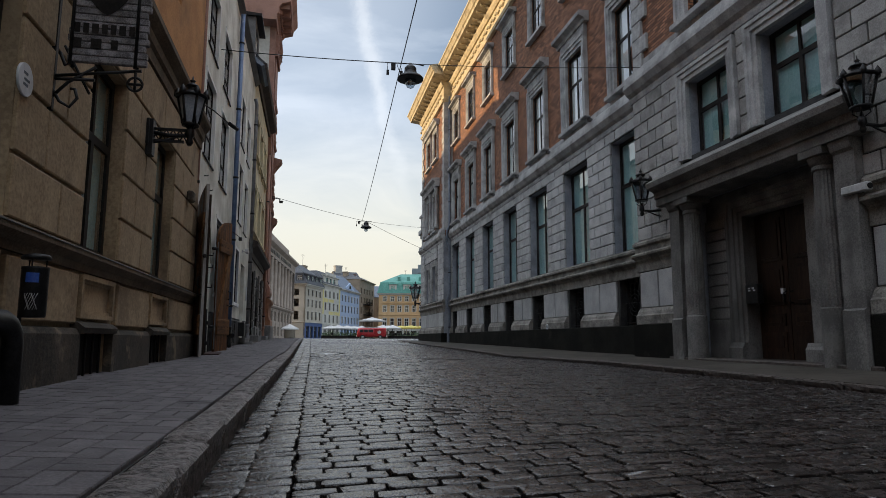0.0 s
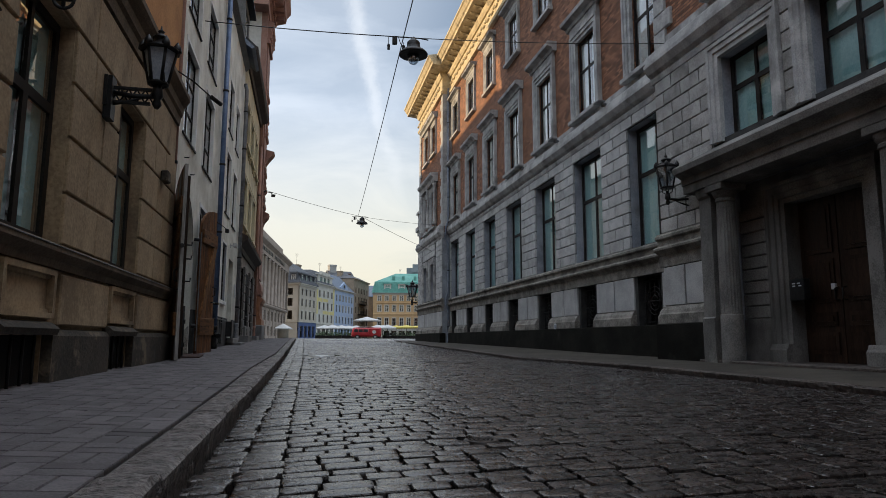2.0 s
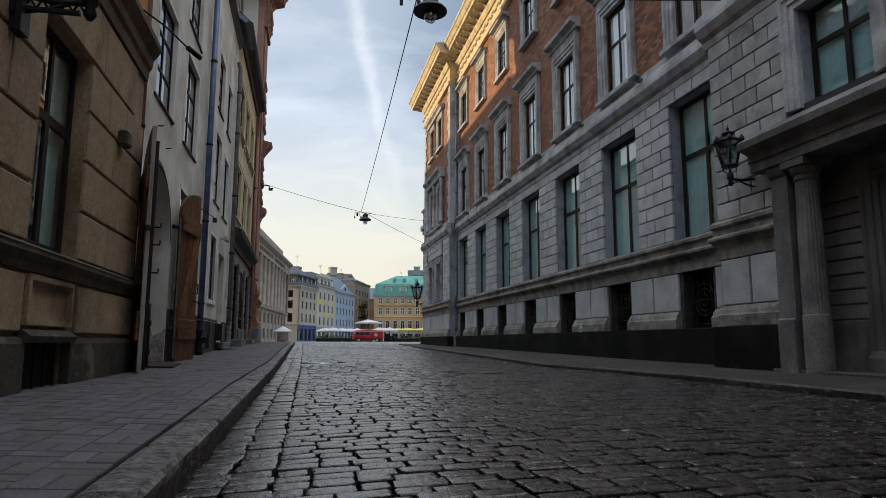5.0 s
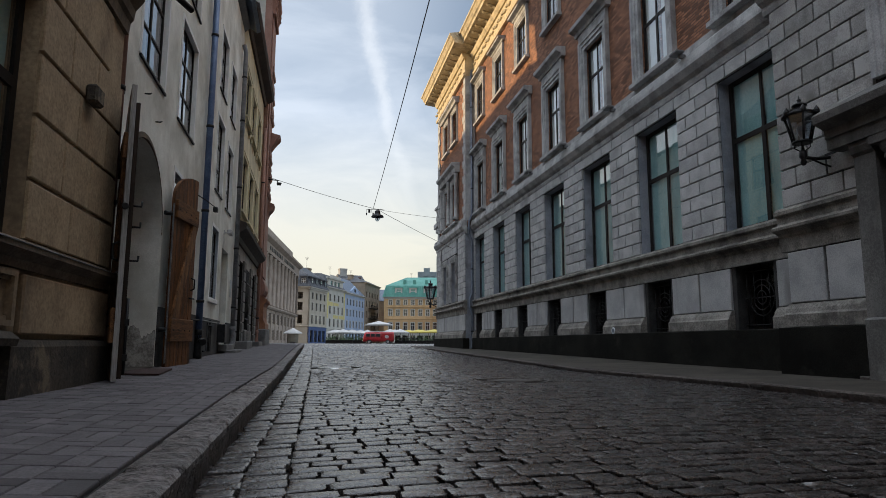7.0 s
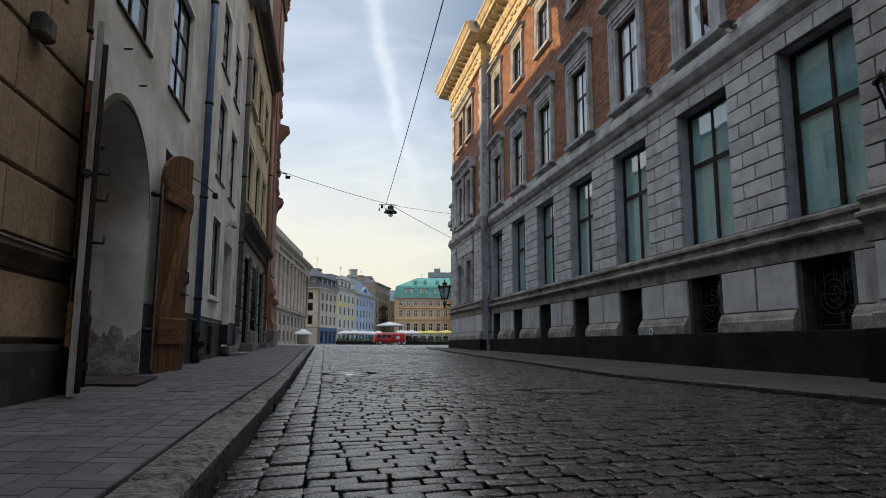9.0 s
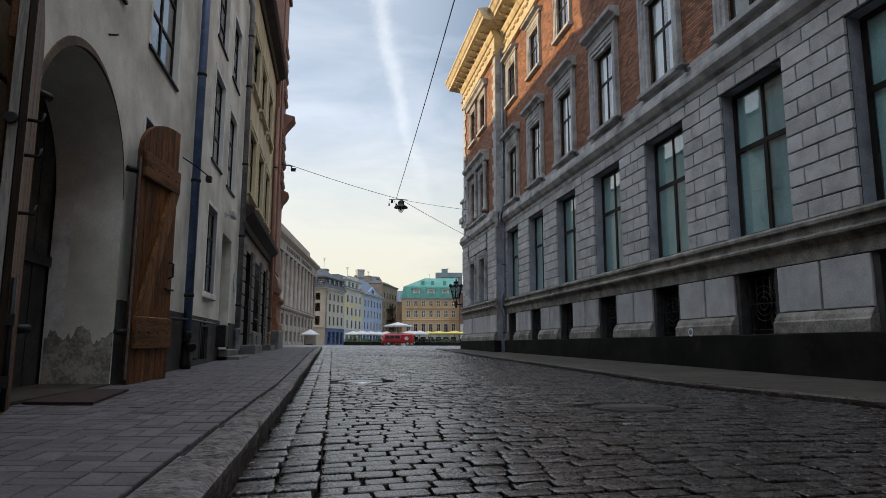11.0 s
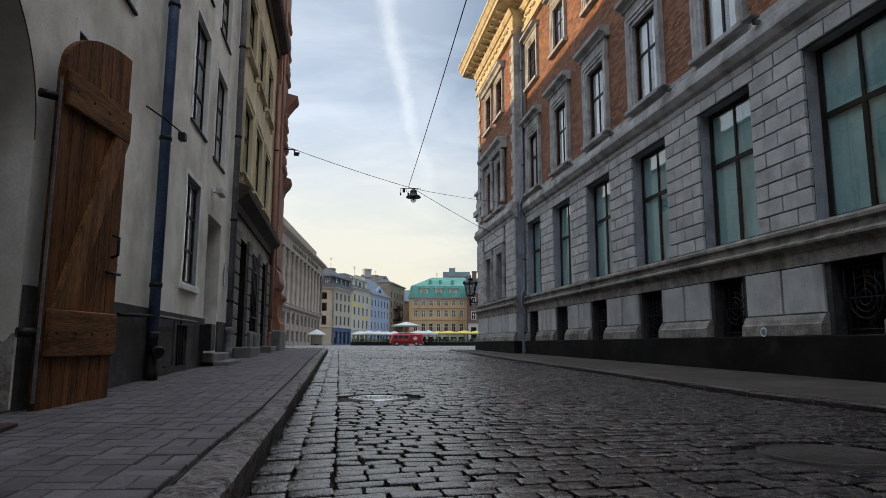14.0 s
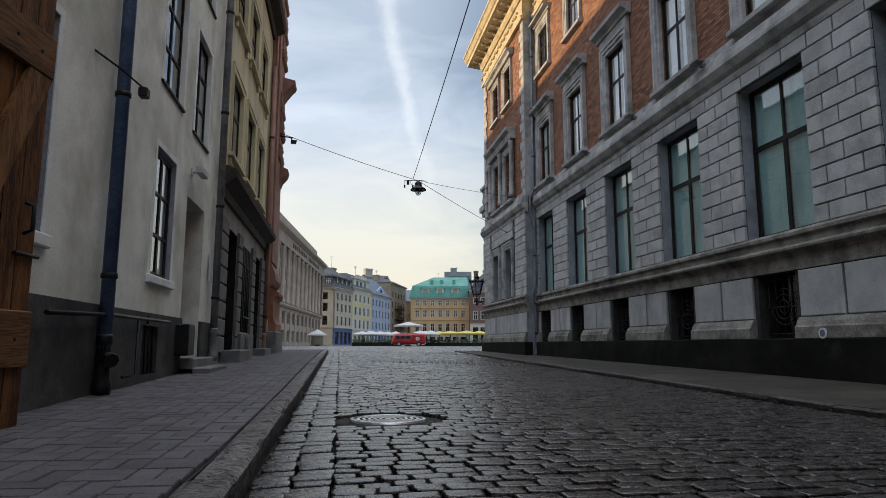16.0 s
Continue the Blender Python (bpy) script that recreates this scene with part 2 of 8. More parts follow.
M = {
    "sett": stuff_mat("granite_sett", (0.0085, 0.0066, 0.0062), (0.042, 0.0333, 0.031), 13, 42, 0.27, 0.62, vary=0.5, spec=1.0, dist=0.016, rough_var=0.16),
    "reveal": stuff_mat("blue_grey_reveal", (0.20, 0.215, 0.25), (0.31, 0.325, 0.36), 2.0, 40, 0.8, 0.2, stain=(0.15, 0.15, 0.16), stain_scale=1.2),
    # mortar darkened so that the shadow in the block joints is in its colour
    "mortar": stuff_mat("mortar_with_joint_shade", (0.022, 0.022, 0.023), (0.05, 0.049, 0.048), 6, 60, 0.9, 0.4),
    "joint": stuff_mat("sandy_joint", (0.008, 0.0075, 0.007), (0.028, 0.026, 0.023), 8, 90, 0.9, 0.5),
    "paver": stuff_mat("concrete_paver", (0.064, 0.058, 0.062), (0.128, 0.117, 0.124), 3, 80, 0.72, 0.3, vary=0.16, stain=(0.042, 0.039, 0.042), stain_scale=0.8),
    "kerb": wood_mat("chiselled_kerb_granite", (0.042, 0.036, 0.034), (0.195, 0.171, 0.163), 0.45, along="X", vary=0.2, scale=10.0, fine=26, bump=1.0, dist=0.045, spec=0.7, stretch=(1.3, 2.8, 2.0)),
    "darkkerb": stuff_mat("dark_reddish_kerb_granite", (0.036, 0.028, 0.025), (0.095, 0.078, 0.069), 20, 70, 0.6, 0.6, vary=0.2, dist=0.02, spec=0.3),
    "asphalt": stuff_mat("worn_asphalt", (0.028, 0.024, 0.020), (0.062, 0.054, 0.045), 2.5, 120, 0.78, 0.4, spec=0.2, stain=(0.085, 0.074, 0.062), stain_scale=0.6),
    "block": stuff_mat("limestone_block", (0.33, 0.331, 0.33), (0.5, 0.498, 0.493), 2.2, 45, 0.85, 0.3, stain=(0.23, 0.228, 0.225), stain_scale=1.6, vary=0.10, stain_lo=0.56, stain_hi=0.74),
    "bayblock": stuff_mat("sooty_limestone_block", (0.25, 0.243, 0.235), (0.41, 0.402, 0.39), 2.2, 45, 0.85, 0.35, stain=(0.13, 0.125, 0.118), stain_scale=1.6, vary=0.12, stain_lo=0.5, stain_hi=0.72),
    "trim": stuff_mat("weathered_limestone", (0.33, 0.33, 0.333), (0.49, 0.488, 0.48), 2.5, 40, 0.85, 0.3, stain=(0.165, 0.162, 0.158), stain_scale=1.6, stain_lo=0.46),
    "sill": stuff_mat("sooty_sandstone", (0.12, 0.111, 0.099), (0.28, 0.262, 0.236), 3.5, 40, 0.9, 0.4, stain=(0.048, 0.045, 0.041), stain_scale=1.4),
    "panel": stuff_mat("pale_stone_panel", (0.31, 0.31, 0.314), (0.45, 0.45, 0.447), 1.6, 50, 0.8, 0.2, stain=(0.22, 0.217, 0.213), stain_scale=1.3, vary=0.08, streak=True),
    "plinth": stuff_mat("dark_granite_plinth", (0.006, 0.0057, 0.0048), (0.018, 0.0173, 0.0145), 1.2, 60, 0.9, 0.3, stain=(0.032, 0.030, 0.025), stain_scale=1.6, spec=0.08, stain_lo=0.58, stain_hi=0.75),
    "portal": stuff_mat("grey_portal_stone", (0.105, 0.10, 0.096), (0.225, 0.216, 0.206), 2.0, 45, 0.85, 0.3, stain=(0.06, 0.058, 0.054), stain_scale=0.9, streak=True),
    "brick": brick_mat("red_brick", (0.175, 0.069, 0.035), (0.335, 0.146, 0.076), (0.075, 0.05, 0.038)),
    "cornice": stuff_mat("cream_cornice", (0.49, 0.4, 0.25), (0.65, 0.55, 0.37), 3, 40, 0.85, 0.3, stain=(0.28, 0.23, 0.16), stain_scale=2.0),
    "frame": stuff_mat("dark_window_frame", (0.01, 0.0085, 0.008), (0.026, 0.022, 0.02), 4, 60, 0.5, 0.1, spec=0.15),
    "white": stuff_mat("white_frame_paint", (0.55, 0.55, 0.54), (0.72, 0.72, 0.70), 4, 60, 0.55, 0.1),
    "iron": stuff_mat("black_iron", (0.006, 0.006, 0.0065), (0.018, 0.018, 0.0195), 12, 80, 0.5, 0.35, metal=0.3),
    "zinc": stuff_mat("blue_grey_pipe_paint", (0.05, 0.085, 0.17), (0.10, 0.15, 0.26), 4, 40, 0.45, 0.15, stain=(0.26, 0.27, 0.29), stain_scale=3.0, metal=0.2, stain_lo=0.6, stain_hi=0.72),
    "palepipe": stuff_mat("pale_blue_grey_pipe", (0.13, 0.155, 0.20), (0.23, 0.26, 0.32), 4, 40, 0.5, 0.15, stain=(0.10, 0.11, 0.13), stain_scale=3.0, metal=0.2),
    "greypipe": stuff_mat("grey_pipe_paint", (0.12, 0.125, 0.135), (0.24, 0.245, 0.26), 4, 40, 0.5, 0.15, stain=(0.10, 0.09, 0.08), stain_scale=3.0, metal=0.2),
    "stucco": stuff_mat("ochre_brown_stucco", (0.275, 0.20, 0.124), (0.455, 0.34, 0.214), 1.3, 30, 0.9, 0.4, stain=(0.085, 0.06, 0.041), stain_scale=0.9, stain_lo=0.47, stain_hi=0.72),
    "stuccodark": stuff_mat("dark_stucco_plinth", (0.028, 0.024, 0.02), (0.075, 0.062, 0.048), 1.5, 35, 0.9, 0.6, stain=(0.17, 0.135, 0.092), stain_scale=3.0, dist=0.02, stain_lo=0.56, stain_hi=0.64),
    "browntrim": stuff_mat("dark_brown_stucco_trim", (0.085, 0.064, 0.045), (0.17, 0.13, 0.09), 1.5, 40, 0.9, 0.3, stain=(0.05, 0.04, 0.03), stain_scale=1.5, streak=True),
    "orange": stuff_mat("orange_stucco", (0.42, 0.19, 0.065), (0.55, 0.27, 0.10), 1.5, 35, 0.9, 0.2, stain=(0.3, 0.15, 0.06), stain_scale=1.0),
    "plaster": stuff_mat("grey_beige_plaster", (0.70, 0.695, 0.63), (0.87, 0.86, 0.80), 0.9, 45, 0.92, 0.4, stain=(0.46, 0.44, 0.375), stain_scale=1.0, stain_lo=0.42, stain_hi=0.68),
    "dado": stuff_mat("dark_grey_dado", (0.034, 0.033, 0.034), (0.082, 0.079, 0.078), 1.2, 45, 0.85, 0.3, stain=(0.022, 0.021, 0.021), stain_scale=1.8, stain_lo=0.46, stain_hi=0.62),
    "arch": stuff_mat("peeling_plaster", (0.66, 0.66, 0.655), (0.82, 0.815, 0.8), 1.0, 40, 0.9, 0.35, stain=(0.34, 0.325, 0.29), stain_scale=1.6, stain_lo=0.5, stain_hi=0.66),
    "flaked": stuff_mat("flaked_plaster", (0.20, 0.19, 0.17), (0.46, 0.44, 0.40), 6.0, 30, 0.95, 0.8, stain=(0.10, 0.09, 0.075), stain_scale=3.5, dist=0.02),
    "whitecasing": stuff_mat("white_casing_plaster", (0.74, 0.74, 0.735), (0.84, 0.84, 0.83), 3, 40, 0.85, 0.2, stain=(0.58, 0.57, 0.54), stain_scale=2.0),
    "yellowwall": stuff_mat("dull_yellow_plaster", (0.60, 0.53, 0.35), (0.74, 0.66, 0.45), 1.0, 45, 0.9, 0.3, stain=(0.36, 0.325, 0.235), stain_scale=1.3, streak=True, stain_lo=0.48),
    "shopwall": stuff_mat("pale_grey_shop_plaster", (0.27, 0.265, 0.25), (0.40, 0.39, 0.365), 1.5, 45, 0.9, 0.3, stain=(0.16, 0.155, 0.145), stain_scale=1.1, streak=True),
    "shop": stuff_mat("grey_brown_shopfront", (0.11, 0.108, 0.105), (0.2, 0.196, 0.19), 2.0, 45, 0.85, 0.25, stain=(0.06, 0.058, 0.055), stain_scale=1.2),
    "terracotta": stuff_mat("red_terracotta", (0.25, 0.135, 0.1), (0.37, 0.21, 0.165), 2.0, 45, 0.85, 0.35, stain=(0.15, 0.085, 0.068), stain_scale=1.0),
    "orangered": stuff_mat("orange_red_terracotta", (0.24, 0.105, 0.055), (0.34, 0.16, 0.09), 3.0, 45, 0.8, 0.35, stain=(0.15, 0.065, 0.04), stain_scale=2.0),
    "soffit": stuff_mat("dark_brown_soffit_boards", (0.03, 0.022, 0.019), (0.065, 0.048, 0.040), 3.0, 45, 0.8, 0.2),
    "greystone": stuff_mat("grey_granite_base", (0.11, 0.11, 0.112), (0.19, 0.188, 0.185), 3, 60, 0.8, 0.3),
    "bank": stuff_mat("grey_brown_ashlar", (0.29, 0.235, 0.195), (0.40, 0.335, 0.285), 0.7, 12, 0.9, 0.2, stain=(0.29, 0.245, 0.205), stain_scale=0.2, streak=True),
    "slate": stuff_mat("dark_slate_roof", (0.04, 0.042, 0.05), (0.09, 0.094, 0.105), 2, 20, 0.6, 0.3),
    "tin": stuff_mat("blue_grey_tin_roof", (0.10, 0.125, 0.17), (0.17, 0.20, 0.25), 1.5, 20, 0.5, 0.2),
    "copper": stuff_mat("green_copper_roof", (0.075, 0.24, 0.20), (0.13, 0.35, 0.29), 0.35, 6, 0.65, 0.1, stain=(0.06, 0.20, 0.17), stain_scale=0.3),
    "beige": stuff_mat("beige_facade_plaster", (0.40, 0.36, 0.295), (0.51, 0.46, 0.385), 0.4, 8, 0.9, 0.1, stain=(0.36, 0.325, 0.27), stain_scale=0.2),
    "cream": stuff_mat("white_cream_plaster", (0.47, 0.455, 0.41), (0.56, 0.545, 0.50), 0.4, 8, 0.9, 0.1),
    "lemon": stuff_mat("lemon_plaster", (0.58, 0.50, 0.20), (0.66, 0.58, 0.27), 0.4, 8, 0.9, 0.1),
    "bluewall": stuff_mat("light_blue_plaster", (0.31, 0.395, 0.55), (0.38, 0.465, 0.62), 0.4, 8, 0.9, 0.1),
    "bluebase": stuff_mat("blue_shopfront_paint", (0.05, 0.085, 0.20), (0.09, 0.135, 0.28), 0.5, 8, 0.7, 0.1),
    "brownwall": stuff_mat("brown_sandstone_wall", (0.24, 0.19, 0.14), (0.33, 0.265, 0.20), 0.4, 8, 0.9, 0.1),
    "ochre": stuff_mat("ochre_orange_plaster", (0.53, 0.345, 0.175), (0.62, 0.42, 0.23), 0.3, 8, 0.9, 0.1, stain=(0.44, 0.27, 0.12), stain_scale=0.2),
    "plum": stuff_mat("plum_brown_brick", (0.14, 0.085, 0.075), (0.19, 0.12, 0.105), 0.5, 8, 0.9, 0.1),
    "paleblue": stuff_mat("blue_grey_stucco", (0.17, 0.215, 0.24), (0.24, 0.29, 0.315), 0.5, 10, 0.9, 0.1),
    "concrete": stuff_mat("grey_concrete", (0.30, 0.30, 0.30), (0.40, 0.40, 0.39), 0.5, 10, 0.9, 0.1),
    "wood": wood_mat("brown_gate_planks", (0.04, 0.016, 0.0065), (0.205, 0.085, 0.029), vary=0.3),
    "woodlight": wood_mat("pale_brown_brace", (0.06, 0.026, 0.010), (0.24, 0.115, 0.046)),
    "woodx": wood_mat("brown_ledge_board", (0.05, 0.022, 0.009), (0.21, 0.098, 0.040), along="X"),
    "darkwood": wood_mat("dark_door_wood", (0.013, 0.007, 0.005), (0.036, 0.02, 0.013), rough=0.42),
    "signwood": wood_mat("grey_sign_wood", (0.10, 0.093, 0.098), (0.30, 0.285, 0.295), along="X"),
    # near-black: the shade of unlit rooms and openings is put into this colour
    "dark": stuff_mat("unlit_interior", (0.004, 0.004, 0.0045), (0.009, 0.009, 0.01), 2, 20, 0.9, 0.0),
    "blind": stuff_mat("pale_green_blind", (0.28, 0.5, 0.51), (0.4, 0.62, 0.62), 1.0, 25, 0.8, 0.1, streak=True, stain=(0.19, 0.37, 0.39), stain_scale=1.5),
    "curtain": stuff_mat("white_curtain", (0.74, 0.74, 0.73), (0.86, 0.86, 0.85), 3, 40, 0.9, 0.2),
    "glass": glass_mat("window_glass"),
    "dullglass": glass_mat("dull_dark_glass", (0.5, 0.5, 0.5), 0.05, 0.02),
    "lampglass": glass_mat("lantern_glass", (0.75, 0.82, 0.88), 0.02, 0.34),
    "milkglass": stuff_mat("milky_lantern_glass", (0.30, 0.34, 0.40), (0.46, 0.50, 0.56), 3, 40, 0.25, 0.05, streak=True, stain=(0.16, 0.18, 0.22), stain_scale=3.0),
    "redvan": stuff_mat("red_van_paint", (0.26, 0.012, 0.016), (0.34, 0.02, 0.024), 1, 20, 0.28, 0.02),
    "rubber": stuff_mat("black_rubber", (0.012, 0.012, 0.012), (0.03, 0.03, 0.03), 8, 60, 0.8, 0.2),
    "chrome": stuff_mat("dull_chrome", (0.45, 0.45, 0.46), (0.6, 0.6, 0.61), 4, 30, 0.25, 0.02, metal=0.9),
    "canvas": stuff_mat("off_white_canvas", (0.44, 0.43, 0.42), (0.56, 0.55, 0.53), 1.5, 30, 0.9, 0.1),
    "yellowcanvas": stuff_mat("yellow_canvas", (0.5, 0.4, 0.09), (0.6, 0.49, 0.14), 1.5, 30, 0.9, 0.1),
    "greywood": wood_mat("weathered_grey_wood", (0.26, 0.25, 0.235), (0.46, 0.445, 0.43)),
    "leaf": stuff_mat("dark_green_leaf", (0.022, 0.045, 0.014), (0.065, 0.105, 0.035), 2, 30, 0.6, 0.1, vary=0.35),
    "plate": stuff_mat("white_enamel", (0.55, 0.57, 0.60), (0.68, 0.70, 0.73), 3, 40, 0.4, 0.05),
    "ink": stuff_mat("grey_ink", (0.10, 0.12, 0.15), (0.16, 0.18, 0.21), 3, 40, 0.6, 0.0),
    "bluelabel": stuff_mat("blue_label", (0.02, 0.07, 0.32), (0.04, 0.12, 0.45), 3, 40, 0.4, 0.0),
    "silver": stuff_mat("silver_paint", (0.32, 0.32, 0.33), (0.5, 0.5, 0.5), 8, 40, 0.45, 0.1, metal=0.5),
    "camwhite": stuff_mat("pale_grey_plastic", (0.40, 0.40, 0.40), (0.5, 0.5, 0.5), 5, 40, 0.5, 0.05),
    "cast": stuff_mat("cast_iron_cover", (0.34, 0.34, 0.345), (0.6, 0.6, 0.6), 10, 90, 0.30, 0.3, metal=0.75),
    "darkcast": stuff_mat("dark_cast_iron", (0.022, 0.018, 0.016), (0.05, 0.041, 0.037), 10, 90, 0.5, 0.3, metal=0.1, spec=0.2),
    "doormat": stuff_mat("dark_red_mat", (0.02, 0.009, 0.008), (0.04, 0.017, 0.014), 6, 90, 0.95, 0.4),
}


# ---- building helpers: u along a facade, w out of it, z up (local x, -y, z) ----
def box(bm, u0, u1, w0, w1, z0, z1, mi=0):
    v = [bm.verts.new(c) for c in ((u0, -w1, z0), (u1, -w1, z0), (u1, -w0, z0), (u0, -w0, z0), (u0, -w1, z1), (u1, -w1, z1), (u1, -w0, z1), (u0, -w0, z1))]
    for q in ((3, 2, 1, 0), (4, 5, 6, 7), (0, 1, 5, 4), (1, 2, 6, 5), (2, 3, 7, 6), (3, 0, 4, 7)):
        bm.faces.new([v[i] for i in q]).material_index = mi


def mould(bm, u0, u1, prof, mi=0):
    """A moulding: the outline of (w, z) points run along u."""
    a = [bm.verts.new((u0, -w, z)) for w, z in prof]
    b = [bm.verts.new((u1, -w, z)) for w, z in prof]
    k = len(prof)
    for i in range(k):
        bm.faces.new((a[i], a[(i + 1) % k], b[(i + 1) % k], b[i])).material_index = mi
    bm.faces.new(a[::-1]).material_index = mi
    bm.faces.new(b).material_index = mi


def surround(bm, u0, u1, z0, z1, w, prof):
    """A mitred surround up, over and down round an opening. prof: (distance from the opening, w) points, first and last on the wall."""
    ring = []
    for s, zc, dz in ((-1, z0, 0), (-1, z1, 1), (1, z1, 1), (1, z0, 0)):
        u = u0 if s < 0 else u1
        ring.append([bm.verts.new((u + s * (d or -0.005), -(w + q), zc + dz * (d or -0.005))) for d, q in prof])
    for a, b in zip(ring, ring[1:]):
        for i in range(len(prof) - 1):
            bm.faces.new((a[i], a[i + 1], b[i + 1], b[i]))
    bm.faces.new(ring[0])
    bm.faces.new(ring[-1][::-1])


def lathe(bm, prof, seg=16, at=(0, 0, 0), mi=0, smooth=True):
    """prof: (radius, z) from below to above, turned about a vertical axis."""
    rings = []
    for r, z in prof:
        rings.append([bm.verts.new((at[0] + r * math.cos(2 * math.pi * i / seg), at[1] + r * math.sin(2 * math.pi * i / seg), at[2] + z)) for i in range(seg)])
    for a, b in zip(rings, rings[1:]):
        for i in range(seg):
            f = bm.faces.new((a[i], a[(i + 1) % seg], b[(i + 1) % seg], b[i]))
            f.smooth, f.material_index = smooth, mi
    bm.faces.new(rings[0][::-1]).material_index = mi
    bm.faces.new(rings[-1]).material_index = mi


def tube(bm, pts, r, seg=8, mi=0, caps=True):
    """A round bar along points."""
    pts = [Vector(p) for p in pts]
    rings, side = [], None
    for i, p in enumerate(pts):
        d = ((pts[min(i + 1, len(pts) - 1)] - pts[max(i - 1, 0)])).normalized()
        if side is None:
            side = d.orthogonal().normalized()
        side = (side - d * side.dot(d)).normalized()
        up = d.cross(side)
        rings.append([bm.verts.new(p + r * (math.cos(2 * math.pi * k / seg) * side + math.sin(2 * math.pi * k / seg) * up)) for k in range(seg)])
    for a, b in zip(rings, rings[1:]):
        for k in range(seg):
            f = bm.faces.new((a[k], a[(k + 1) % seg], b[(k + 1) % seg], b[k]))
            f.smooth, f.material_index = True, mi
    if caps:
        bm.faces.new(rings[0][::-1]).material_index = mi
        bm.faces.new(rings[-1]).material_index = mi


def facade(bm, u0, u1, z0, z1, holes, thick=0.5, w=0.0, mi=0, rev=None):
    """A wall with openings through it; its face lies at w. holes: (u0, u1, z0, z1)."""
    us = sorted({round(v, 4) for v in (u0, u1, *(h for q in holes for h in q[:2] if u0 < h < u1))})
    zs = sorted({round(v, 4) for v in (z0, z1, *(h for q in holes for h in q[2:] if z0 < h < z1))})
    verts = {}

    def V(u, d, z):
        k = (round(u, 4), d, round(z, 4))
        if k not in verts:
            verts[k] = bm.verts.new((u, -(w - d), z))
        return verts[k]

    def solid(i, j):
        if not (0 <= i < len(us) - 1 and 0 <= j < len(zs) - 1):
            return False
        cu, cz = (us[i] + us[i + 1]) / 2, (zs[j] + zs[j + 1]) / 2
        return not any(h[0] < cu < h[1] and h[2] < cz < h[3] for h in holes)

    def quad(*v, side=True):
        bm.faces.new(v).material_index = rev if side and rev is not None else mi

    for i in range(len(us) - 1):
        for j in range(len(zs) - 1):
            if not solid(i, j):
                continue
            a, b, c, d = us[i], us[i + 1], zs[j], zs[j + 1]
            quad(V(a, 0, c), V(b, 0, c), V(b, 0, d), V(a, 0, d), side=False)
            quad(V(a, thick, d), V(b, thick, d), V(b, thick, c), V(a, thick, c))
            if not solid(i - 1, j):
                quad(V(a, 0, c), V(a, 0, d), V(a, thick, d), V(a, thick, c))
            if not solid(i + 1, j):
                quad(V(b, 0, d), V(b, 0, c), V(b, thick, c), V(b, thick, d))
            if not solid(i, j - 1):
                quad(V(b, 0, c), V(a, 0, c), V(a, thick, c), V(b, thick, c))
            if not solid(i, j + 1):
                quad(V(a, 0, d), V(b, 0, d), V(b, thick, d), V(a, thick, d))


def mesh_of(bm, name, *mats):
    me = bpy.data.meshes.new(name)
    bm.to_mesh(me)
    bm.free()
    for m in mats:
        me.materials.append(M[m])
    return me


def part(name, bm, material, parent, label="", at=(0, 0, 0), turn=0.0, bevel=0.0):
    """Links a bmesh as one mesh object under a thing or a part."""
    if bevel:
        bmesh.ops.bevel(bm, geom=list(bm.edges), offset=bevel, segments=1, affect="EDGES", clamp_overlap=True)
    mats = (material,) if isinstance(material, str) else material
    ob = new(name, mesh_of(bm, name, *mats))
    ob.parent = parent
    ob.location, ob.rotation_euler = at, (0, 0, radians(turn))
    if label:
        ob["label"] = label
    return ob


def piece(name, me, parent, at=(0, 0, 0), turn=0.0, size=(1, 1, 1)):
    ob = new(name, me)
    ob.parent = parent
    ob.location, ob.rotation_euler, ob.scale = at, (0, 0, radians(turn)), size
    return ob


def thing(name, m, label, category, group="", kind=""):
    ob = new(name)
    ob.matrix_world = m
    ob.empty_display_size = 0.2
    return tagged(ob, label, category, group, kind)


def lin(pts, v):
    if v <= pts[0][0]:
        return pts[0][1]
    for (a, p), (b, q) in zip(pts, pts[1:]):
        if v <= b:
            return p + (q - p) * (v - a) / (b - a)
    return pts[-1][1]


WIN = {}


